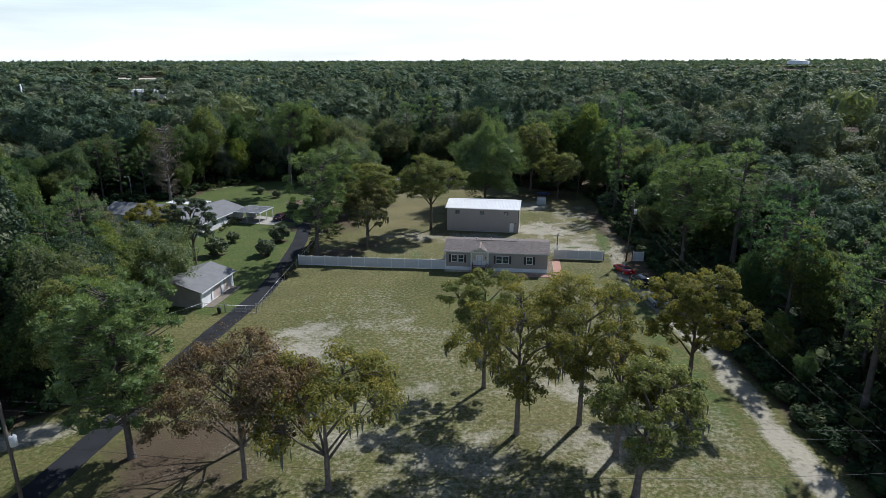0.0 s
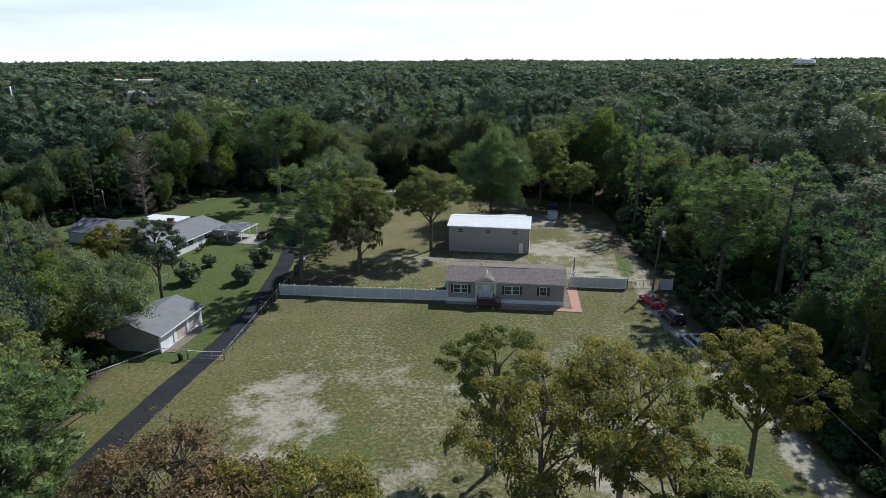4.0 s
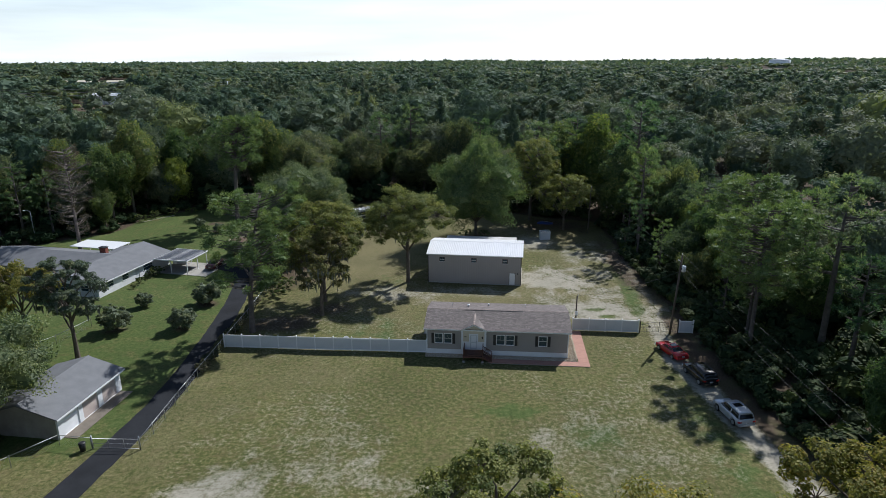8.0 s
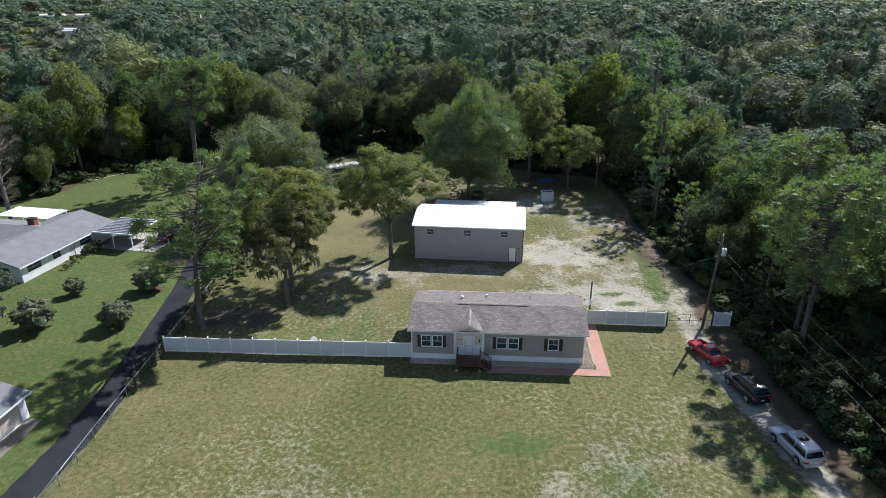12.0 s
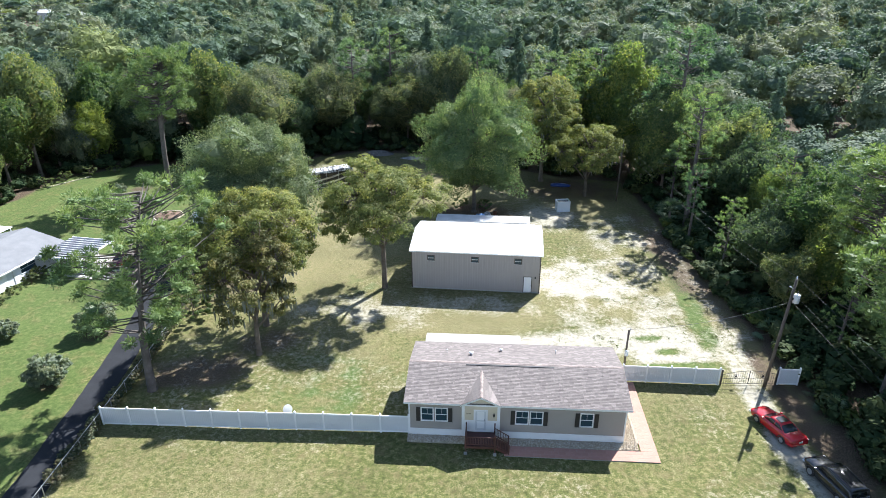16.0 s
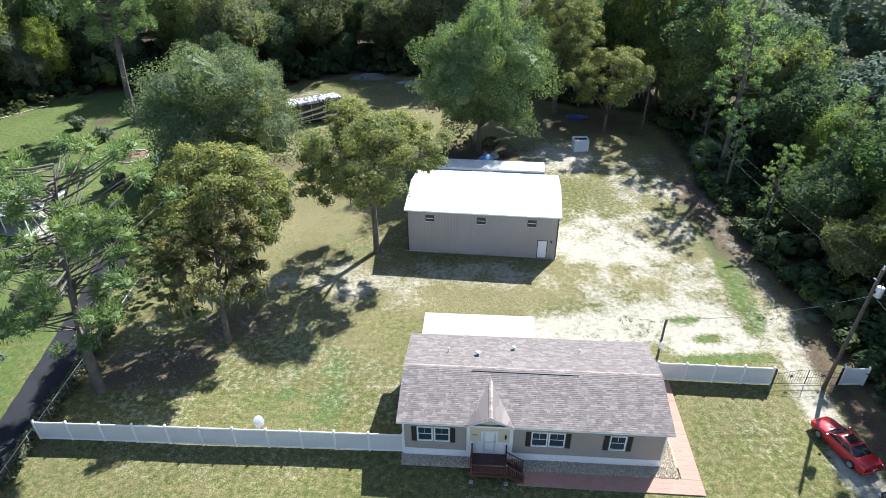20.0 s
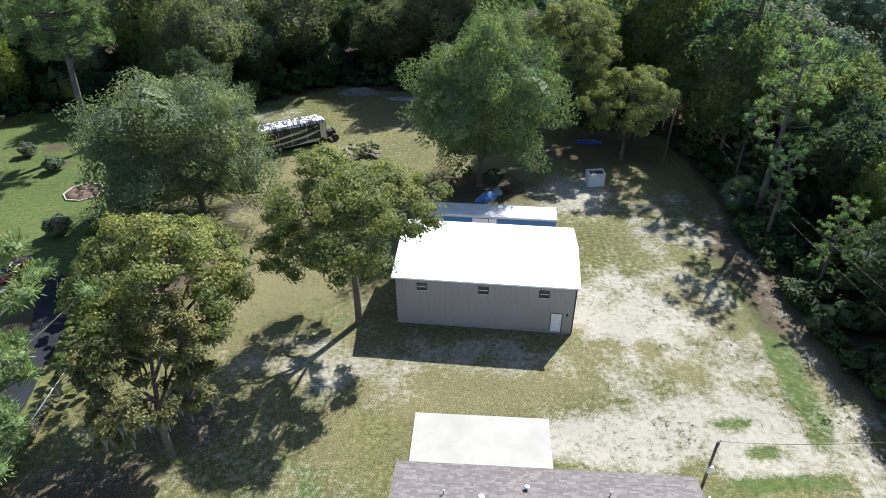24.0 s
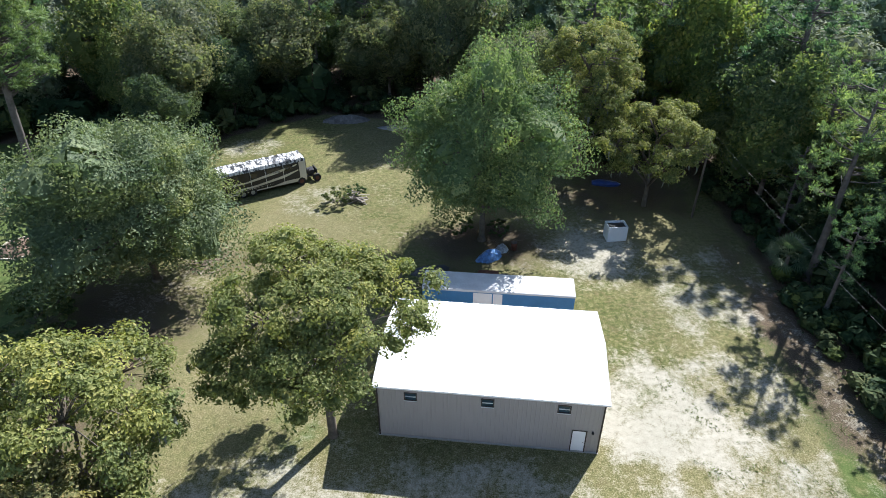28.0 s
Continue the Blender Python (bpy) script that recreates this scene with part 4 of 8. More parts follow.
# wood round the open land: single trees along its edge
protos = [
    dome_tree("forest_oak", "dense dark green oak at the wood's edge", 50, 17, 6.4, 1.0, 8600, 0.165, M_LIVE, 15),
    dome_tree("forest_oak", "mid-green oak at the wood's edge", 51, 15, 5.6, 1.0, 7200, 0.16, M_OAK, 12),
    dome_tree("forest_hickory", "yellow-green hickory at the wood's edge", 52, 16, 4.8, 1.2, 6400, 0.155, M_BRIGHT, 13),
    dome_tree("forest_oak", "grey mossy oak at the wood's edge", 53, 16, 6.0, 1.2, 7600, 0.16, M_GREY, 17),
    make_tree("forest_pine", "tall pine standing in the wood", 54, 22, 5.4, 8.5, 90, 62, 0.23, M_PINE, "pine", ratio=0.2, bare=2, ball=BALL1),
    make_tree("forest_pine", "slender pine with a conical crown", 55, 19, 4.2, 3.0, 96, 56, 0.22, M_PINE, "pine", ratio=0.2, bare=2, ball=BALL1)]

rng = np.random.default_rng(77)
cand = []
for gx0 in np.arange(-130, 90, 6.6):
    for gy0 in np.arange(34, 240, 6.6):
        x, y = gx0 + rng.uniform(-2.2, 2.2), gy0 + rng.uniform(-2.2, 2.2)
        cand.append((x, y))
cand = np.array(cand)
dist = line_dist(cand[:, 0], cand[:, 1], OPEN)
out = ~inside(cand[:, 0], cand[:, 1], OPEN)
sel = cand[out & (dist > np.where(cand[:, 0] > 30, np.where((cand[:, 1] > 74) & (cand[:, 1] < 108), 5.5, 2.4), 1.5)) & (dist < 16) & (np.abs(cand[:, 0]) < 0.8 * cand[:, 1] + 24)]
used = [False] * len(protos)
for x, y in sel:
    d = float(line_dist(np.array([x]), np.array([y]), OPEN)[0])
    pine = 0.36 if x > 30 else 0.22
    k = int(rng.choice([4, 5])) if rng.random() < pine else int(rng.choice([0, 0, 0, 3, 1, 2] if x > 30 else [0, 0, 1, 1, 2, 3]))
    s = rng.uniform(0.8, 1.18) * (0.85 if d < 4.5 else 1.0) * (1.25 if y > 168 else 1.0) * (0.6 if x > 30 and y < 78 and d < 6 else 1.0) * (0.42 + 0.06 * min(d, 10) if x > 30 and 78 <= y < 112 else 0.56 + 0.045 * min(d, 10) if x > 30 and 112 <= y < 146 else 1.1 if x > 34 and y >= 146 and d > 3.5 else 1.0)
    m = tm(x, y, rng.uniform(0, 360), s, rng.uniform(0.88, 1.12))
    if not used[k]:
        place(protos[k], m)
        used[k] = True
        tagged(protos[k], group="trees at the wood's edge")
    else:
        tagged(copy_thing(protos[k], m), group="trees at the wood's edge")


def crown_unit(seed, n, lobes, form, ball):
    """Leaves and a dense heart for a crown of unit size: 0 to 3 billowing domes, 4 an open flat-topped pine, 5 a tapering conifer."""
    g = np.random.default_rng(seed)
    if form < 4:
        sets = lumps(g, lobes)
        ax, mid = np.array([1.0, 1.0, (0.5, 0.46, 0.54, 0.5)[form]]), np.array([0, 0, 0.42])
        D = unit(g.normal(size=(n, 3)) + np.array([0, 0, 0.45]))
        r, N = dome(D, sets)
        P = D * (r * g.uniform(0.84, 1.06, n))[:, None] * ax + mid
        hv, hf = heart_quads(ball, sets, g, 0.8)
        return P, unit(N / ax + g.normal(size=(n, 3)) * 0.2), hv * ax + mid, hf
    k = max(4, int(lobes * 0.9))
    al = np.arange(k) * 2.4 + g.random(k) * 0.9
    if form == 4:
        zl = np.linspace(0.92, 0.34, k) + g.uniform(-0.05, 0.05, k)
        rl = g.uniform(0.25, 0.78, k) * np.where(np.arange(k) == 0, 0.2, 1)
        lr = g.uniform(0.3, 0.44, k)
    else:
        zl = np.linspace(0.98, 0.05, k)
        rl = (1.02 - zl) * g.uniform(0.4, 0.72, k)
        lr = 0.16 + 0.34 * (1 - zl) * g.uniform(0.8, 1.1, k)
    L = np.stack([np.cos(al) * rl, np.sin(al) * rl, zl], 1)
    own = np.arange(n) % k
    D = unit(g.normal(size=(n, 3)) + np.array([0, 0, 0.5]))
    ax = np.array([1, 1, 0.42])
    P = L[own] + D * (lr[own] * g.uniform(0.8, 1.1, n))[:, None] * ax
    hv, hf = cores(L, lr, g, BALL1, 0.2, 0.42, 0.7)
    hv, hf = hv[hf].reshape(-1, 3), np.arange(4 * len(hf)).reshape(-1, 4)
    return P, unit(D / ax * 0.6 + g.normal(size=(n, 3)) * 0.5), hv, hf


def woods(name, label, spots, sizes, n, leaf, seed, lobes=6, material=None, lift=0.38, pines=True, ball=None, tone=0.5):
    """Many crowns as one mesh; sizes: radius, height, leaf size."""
    g = np.random.default_rng(seed)
    forms = (0, 1, 2, 3, 0, 1, 2, 4, 5, 4) if pines else (0, 1, 2, 3)
    units = [crown_unit(seed * 20 + i, n, lobes, f, ball) for i, f in enumerate(forms)]
    kind = g.integers(0, len(forms), len(spots))
    VV, FF, TT, SM, base = [], [], [], [], 0
    for i, (P, N, hv, hf) in enumerate(units):
        S, sz = spots[kind == i], sizes[kind == i]
        k = len(S)
        if not k:
            continue
        a = g.random(k) * 6.283
        c, s = np.cos(a)[:, None], np.sin(a)[:, None]
        R, Hh = sz[:, :1], sz[:, 1:2]
        tint = np.clip(g.normal(tone, 0.33, k) + 0.7 * (fbm(S[:, 0], S[:, 1], 60, 3) - 0.5), 0, 1)
        up = lift
        if forms[i] > 3:
            tint = np.clip(g.normal(0.3, 0.12, k), 0, 0.55)
            R, Hh = R * (0.85 if forms[i] == 4 else 0.66), np.minimum(Hh * g.uniform(1.1, 1.32, (k, 1)), 24.0)
            up = 0.5 if forms[i] == 4 else 0.25

        def put(Q):
            x, y = Q[None, :, 0], Q[None, :, 1]
            return np.stack([S[:, :1] + (x * c - y * s) * R, S[:, 1:2] + (x * s + y * c) * R, S[:, 2:3] + Hh * (up + (1 - up) * Q[None, :, 2])], -1).reshape(-1, 3)
        NN = np.stack([N[None, :, 0] * c - N[None, :, 1] * s, N[None, :, 0] * s + N[None, :, 1] * c, np.broadcast_to(N[None, :, 2], (k, len(N)))], -1).reshape(-1, 3)
        V, F = leaf_quads(put(P), NN, np.repeat(sz[:, 2], len(P)) * leaf, g, 0.7, 0.12)
        VV.append(V), FF.append(F + base)
        TT.append(np.repeat(np.repeat(tint, len(P)), 4))
        base += len(V)
        W = put(hv)
        VV.append(W), FF.append((np.arange(k)[:, None, None] * len(hv) + hf[None]).reshape(-1, 4) + base)
        TT.append(np.repeat(tint, len(hv)))
        SM += [np.zeros(len(F), bool), np.zeros(k * len(hf), bool)]
        base += len(W)
    me = np_mesh(name, np.concatenate(VV), np.concatenate(FF), material or M_FAR, {"tint": np.concatenate(TT)}, np.concatenate(SM))
    return tagged(new(name, me), label, "woods", kind="stuff")


def scatter(lo, hi, spacing, wide, seed):
    """Places on rings about the start of the walk, spacing grows with distance."""
    g = np.random.default_rng(seed)
    pts = []
    r = lo
    while r < hi:
        s = spacing(r)
        k = int(2 * wide * r / s)
        a = -wide + (np.arange(k) + g.uniform(-0.42, 0.42, k)) * 2 * wide / k
        rr = r + g.uniform(-0.42, 0.42, k) * s
        pts.append(np.stack([np.sin(a) * rr, np.cos(a) * rr + 60], 1))
        r += s
    return np.concatenate(pts)


# far fields and house plots without trees: centre, half sizes, turn
CLEARINGS = ((-550, 1180, 150, 75, 8), (870, 1850, 170, 210, -24), (900, 1450, 190, 130, -30), (-250, 540, 32, 85, 25), (1110, 2060, 70, 190, -28))


def wood_spots(lo, hi, spacing, wide, seed, clear, edge=0):
    p = scatter(lo, hi, spacing, wide, seed)
    d = line_dist(p[:, 0], p[:, 1], OPEN)
    ok = ~inside(p[:, 0], p[:, 1], OPEN) & (d > clear)
    for cx, cy, rx, ry, turn in CLEARINGS:
        ok &= blob(p[:, 0], p[:, 1], cx, cy, rx, ry, turn) < 0.5
    ok &= (np.abs(p[:, 0]) < 0.8 * p[:, 1] + 16) | ((lo < 60) & (np.abs(p[:, 0]) < 135) & (p[:, 1] > -8))
    p = p[ok]
    if edge:
        d = line_dist(p[:, 0], p[:, 1], OPEN)
        p = p[(d < 42) if edge > 0 else (d >= 42)]
    return np.column_stack([p, hills(p[:, 0], p[:, 1])])


g0 = np.random.default_rng(5)
for nm, lo, hi, spc, wide, clear, n, lf, R, H, sd, lobes, bl in (
        ("near_wood", 38, 230, lambda r: 8.8, 2.2, 14, 1700, 0.22, 6.0, 15.5, 1, 14, BALL6),
        ("inner_wood", 38, 230, lambda r: 8.8, 2.2, 14, 820, 0.31, 6.0, 15.5, 1, 13, BALL6),
        ("middle_wood", 230, 520, lambda r: 11.8, 0.83, 14, 400, 0.38, 6.6, 15.5, 2, 12, BALL4),
        ("far_wood", 520, 1500, lambda r: 0.0165 * r, 0.8, 0, 34, 1.0, 6.2, 15.0, 3, 9, BALL2),
        ("distant_wood", 1500, 4700, lambda r: 0.0185 * r, 0.8, 0, 8, 4.4, 17.5, 14.5, 4, 6, BALL1)):
    p = wood_spots(lo, hi, spc, wide, sd, clear, {"near_wood": 1, "inner_wood": -1}.get(nm, 0))
    rr = np.hypot(p[:, 0], p[:, 1])
    grow = rr / lo if lo >= 520 else np.ones(len(p))
    size = np.exp(g0.normal(0, 0.26, len(p)))
    tall = H * np.clip(size, 0.55, 1.6) ** 0.85 * g0.uniform(0.7, 1.25, len(p)) * (1 + 0.45 * (fbm(p[:, 0], p[:, 1], 90, 9) - 0.5))
    if lo >= 1500:
        tall = H * g0.uniform(0.9, 1.1, len(p))
    # young low growth before the far fields
    tall *= 1 - 0.85 * np.maximum.reduce([blob(p[:, 0], p[:, 1], cx, cy, rx, ry, turn) for cx, cy, rx, ry, turn in ((-450, 930, 130, 330, 24), (720, 1450, 150, 400, -25), (960, 1800, 120, 300, -28), (740, 1180, 150, 260, -32), (-220, 450, 40, 130, 25))])
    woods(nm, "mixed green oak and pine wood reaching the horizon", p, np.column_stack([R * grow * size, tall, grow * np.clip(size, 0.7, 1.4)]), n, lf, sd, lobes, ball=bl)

# understorey along the wood's edge
und = []
for (ax, ay), (bx, by) in zip(OPEN, OPEN[1:]):
    L = math.hypot(bx - ax, by - ay)
    for i in range(int(L / (0.12 if ax > 34 and bx > 34 else 0.2))):
        k = rng.random()
        nx, ny = (by - ay) / L, -(bx - ax) / L
        o = 0.2 + 32 * rng.random() ** 1.5
        und.append((ax + (bx - ax) * k + nx * o, ay + (by - ay) * k + ny * o, 0, o))
und = np.array(und)
ok = ~inside(und[:, 0], und[:, 1], OPEN) & (line_dist(und[:, 0], und[:, 1], OPEN) > 0.5)
und = und[ok & (und[:, 1] > 32)]
hs = rng.uniform(1.0, 2.6, len(und)) + und[:, 3] * rng.uniform(0.05, 0.34, len(und))
woods("understorey", "dense dark undergrowth along the wood's edge", und[:, :3], np.column_stack([0.7 + hs * rng.uniform(0.35, 0.55, len(und)), hs, 0.8 + hs * 0.12]), 84, 0.155, 8, 5, M_SHRUB2, -0.1, False, BALL2, 0.3)

# ---- the manufactured home ----
HOME = pose(0.45, 103.6, 0, 0, 0, -6.7)
HL, HD, SK, EV, RG = 17.75, 8.5, 0.72, 3.54, 4.42
OH = 0.32
home = thing("manufactured_home", "long taupe manufactured home with brown shingle roof and white skirting", "house", HOME)


def wall_with_holes(x0, x1, z0, z1, holes, y0, y1):
    """A wall slab along x with openings cut right through (x0, x1, z0, z1)."""
    bm = bmesh.new()
    xs = sorted({x0, x1, *[h[0] for h in holes], *[h[1] for h in holes]})
    zs = sorted({z0, z1, *[h[2] for h in holes], *[h[3] for h in holes]})
    for a, b in zip(xs, xs[1:]):
        for c, d in zip(zs, zs[1:]):
            mx, mz = (a + b) / 2, (c + d) / 2
            if not any(h[0] < mx < h[1] and h[2] < mz < h[3] for h in holes):
                box(a, b, y0, y1, c, d, 0, bm)
    bmesh.ops.remove_doubles(bm, verts=bm.verts, dist=1e-5)
    bm.verts.index_update()
    seen = {}
    for f in bm.faces:
        seen.setdefault(frozenset(v.index for v in f.verts), []).append(f)
    bmesh.ops.delete(bm, geom=[f for fs in seen.values() if len(fs) > 1 for f in fs], context="FACES_ONLY")
    return bm


WIN_Z0, WIN_Z1 = 1.55, 2.85
PX0, PX1 = 4.4, 7.55
DOOR = (5.5, 6.42, 0.86, 2.9)
wins = [(1.05, 2.02), (2.22, 3.19), (8.85, 9.85), (10.02, 11.02), (14.1, 15.1)]
holes = [(a, b, WIN_Z0, WIN_Z1) for a, b in wins] + [DOOR]
part("front_wall", wall_with_holes(0, HL, SK, EV, holes, 0, 0.14), M_SIDING, home, "taupe vinyl lap siding")
# lap siding boards proud of the wall, between the openings
z = SK + 0.02
while z < EV - 0.05:
    xs = [(0.0, PX0), (PX1, HL)]
    for a, b in [(w[0] - 0.46, w[1] + 0.46) for w in wins]:
        if z + 0.2 > WIN_Z0 - 0.06 and z < WIN_Z1 + 0.06:
            xs = [s for p, q in xs for s in ((p, min(q, a)), (max(p, b), q)) if s[1] - s[0] > 0.05]
    for p, q in xs:
        part("siding_board", prism([(-0.028, z), (-0.003, z + 0.195), (-0.003, z)], p, q, "x"), M_SIDING, home)
    z += 0.2
for nm, bm in (("back_wall", box(0, HL, HD - 0.14, HD, SK, EV)), ("side_wall", prism([(0.14, SK), (HD - 0.14, SK), (HD - 0.14, EV), (HD / 2, RG - 0.1), (0.14, EV)], 0, 0.14, "x")), ("side_wall", prism([(0.14, SK), (HD - 0.14, SK), (HD - 0.14, EV), (HD / 2, RG - 0.1), (0.14, EV)], HL - 0.14, HL, "x"))):
    part(nm, bm, M_SIDING, home)
for nm, bm in (("skirting", box(-0.02, HL + 0.02, -0.045, -0.03 + 0.05, -0.1, SK)), ("skirting", box(-0.04, -0.021, 0.03, HD, -0.1, SK)), ("skirting", box(HL + 0.021, HL + 0.04, 0.03, HD, -0.1, SK)), ("skirting", box(-0.02, HL + 0.02, HD + 0.01, HD + 0.04, -0.1, SK))):
    part(nm, bm, M_WHITE, home, "white vinyl skirting")
part("floor", box(0.14, HL - 0.14, 0.14, HD - 0.14, SK, SK + 0.1), M_DECK, home)
for x in (-0.012, HL - 0.1):
    part("corner_trim", box(x, x + 0.11, -0.036, -0.026, SK, EV - 0.02), M_WHITE, home)


def shingle_mat():
    m, n, l, p = nodes_of("weathered brown shingles")
    tc = n.new("ShaderNodeTexCoord")
    br = n.new("ShaderNodeTexBrick")
    br.inputs["Scale"].default_value = 1.0
    br.inputs["Brick Width"].default_value, br.inputs["Row Height"].default_value = 0.42, 0.155
    br.inputs["Mortar Size"].default_value = 0.004
    br.inputs["Color1"].default_value, br.inputs["Color2"].default_value = (0.20, 0.175, 0.16, 1), (0.37, 0.31, 0.28, 1)
    br.inputs["Mortar"].default_value = (0.10, 0.09, 0.085, 1)
    br.offset, br.offset_frequency, br.squash = 0.37, 3, 1.0
    l.new(tc.outputs["Object"], br.inputs["Vector"])
    nz = noise_tex(n, l, 0.9)
    sp = noise_tex(n, l, 45.0, 3)
    r = ramp(n, [(0.3, (0.82, 0.8, 0.8)), (0.7, (1.08, 1.05, 1.02))])
    l.new(nz.outputs[0], r.inputs[0])
    r2 = ramp(n, [(0.35, (0.75, 0.75, 0.76)), (0.65, (1.1, 1.1, 1.1))])
    l.new(sp.outputs[0], r2.inputs[0])
    c = mix_rgb(n, l, mix_rgb(n, l, br.outputs[0], r.outputs[0], 1.0, "MULTIPLY"), r2.outputs[0], 1.0, "MULTIPLY")
    l.new(c, p.inputs["Base Color"])
    p.inputs["Roughness"].default_value, p.inputs["Specular IOR Level"].default_value = 0.95, 0.2
    b = n.new("ShaderNodeBump")
    b.inputs["Strength"].default_value, b.inputs["Distance"].default_value = 0.5, 0.01
    l.new(sp.outputs[0], b.inputs["Height"])
    l.new(b.outputs[0], p.inputs["Normal"])
    return m


M_SHINGLE = shingle_mat()
SLOPE = math.atan2(RG - EV, HD / 2)
RUN = (HD / 2 + OH) / math.cos(SLOPE)


def roof_slope(root, length, run, slope, origin, turn, label, courses, sheath, course_mat):
    """A slope: a deck, and a course of shingles for every step up it, each lapping the one below."""
    m = Matrix.Translation(origin) @ pose(0, 0, 0, 0, 0, turn) @ Matrix.Rotation(slope, 4, "X")
    deck = part("roof_slope", box(0, length, 0, run, -0.09, 0.0), sheath, root, label, m)
    h = run / courses
    me = None
    for i in range(courses):
        cm = Matrix.Translation((0, i * h, 0))
        if me is None:
            ob = part("shingle_course", prism([(-0.012, 0.003), (h, 0.003), (h, 0.006), (-0.012, 0.018)], -0.015, length + 0.015, "x"), course_mat, deck)
            me = ob.data
        else:
            same("shingle_course", me, deck, cm)
    return deck


# the course's own coordinates start anew at each course, so the tone varies with the object too
cm, cn, cl, cp = nodes_of("shingle course")
tcn, mp, oi = cn.new("ShaderNodeTexCoord"), cn.new("ShaderNodeMapping"), cn.new("ShaderNodeObjectInfo")
mul = cn.new("ShaderNodeMath")
mul.operation = "MULTIPLY"
mul.inputs[1].default_value = 57.0
cl.new(oi.outputs["Random"], mul.inputs[0])
comb = cn.new("ShaderNodeCombineXYZ")
cl.new(mul.outputs[0], comb.inputs[0])
cl.new(mul.outputs[0], comb.inputs[1])
cl.new(comb.outputs[0], mp.inputs["Location"])
mp.inputs["Scale"].default_value = (2.6, 0.4, 0.4)
cl.new(tcn.outputs["Object"], mp.inputs["Vector"])
wh = cn.new("ShaderNodeTexVoronoi")
wh.inputs["Scale"].default_value = 1.0
cl.new(mp.outputs[0], wh.inputs["Vector"])
sep = cn.new("ShaderNodeSeparateColor")
cl.new(wh.outputs["Color"], sep.inputs[0])
tone = ramp(cn, [(0.0, (0.138, 0.12, 0.111)), (0.35, (0.162, 0.142, 0.132)), (0.7, (0.187, 0.164, 0.152)), (1.0, (0.235, 0.204, 0.189))])
cl.new(sep.outputs[0], tone.inputs[0])
gr = noise_tex(cn, cl, 60.0, 3)
grr = ramp(cn, [(0.35, (0.72, 0.72, 0.74)), (0.65, (1.1, 1.1, 1.1))])
cl.new(gr.outputs[0], grr.inputs[0])
cl.new(mix_rgb(cn, cl, tone.outputs[0], grr.outputs[0], 1.0, "MULTIPLY"), cp.inputs["Base Color"])
cp.inputs["Roughness"].default_value, cp.inputs["Specular IOR Level"].default_value = 0.92, 0.25
M_COURSE = cm

ztop = EV - OH * math.tan(SLOPE) + 0.1
front_slope = roof_slope(home, HL + 0.7, RUN, SLOPE, (-0.35, -OH, ztop), 0, "brown shingled front roof slope", 30, M_SHINGLE, M_COURSE)
roof_slope(home, HL + 0.7, RUN, SLOPE, (HL + 0.35, HD + OH, ztop), 180, "brown shingled back roof slope", 30, M_SHINGLE, M_COURSE)
rz = ztop + RUN * math.sin(SLOPE)
part("ridge_cap", prism([(HD / 2 - 0.16, rz - 0.02), (HD / 2, rz + 0.035), (HD / 2 + 0.16, rz - 0.02), (HD / 2, rz + 0.01)], -0.35, HL + 0.35, "x"), M_SHINGLE, home)
part("ridge_vent", box(4.6, 12.2, HD / 2 - 0.34, HD / 2 - 0.22, rz - 0.085, rz - 0.01), M_DARK, home, "black ridge vent")
for y0, nm in ((-OH - 0.02, "fascia"), (HD + OH, "fascia")):
    part(nm, box(-0.35, HL + 0.35, y0, y0 + 0.02, ztop - 0.15, ztop + 0.0), M_WHITE, home)
part("soffit", box(-0.35, HL + 0.35, -OH, -0.001, ztop - 0.12, ztop - 0.1), M_WHITE, home)
for x in (-0.37, HL + 0.35):
    part("rake_board", prism([(-OH, ztop - 0.14), (HD / 2, rz - 0.14), (HD + OH, ztop - 0.14), (HD + OH, ztop - 0.003), (HD / 2, rz - 0.003), (-OH, ztop - 0.003)], x, x + 0.02, "x"), M_WHITE, home)


def roof_z(y):
    return ztop + (min(y, HD - y) + OH) * math.tan(SLOPE)


for x, y, r, h in ((2.8, 6.3, 0.05, 0.3), (5.0, 6.0, 0.15, 0.22), (7.7, 7.0, 0.12, 0.2), (12.6, 6.9, 0.05, 0.28)):
    pv = part("roof_vent", tube([(x, y, roof_z(y) - 0.05), (x, y, roof_z(y) + h)], r * 0.6, 10), M_STEEL, home)
    part("vent_cap", tube([(x, y, roof_z(y) + h), (x, y, roof_z(y) + h + 0.03), (x, y, roof_z(y) + h + 0.09)], [r * 1.3, r * 1.4, r * 0.5], 10), M_WHITE, pv)


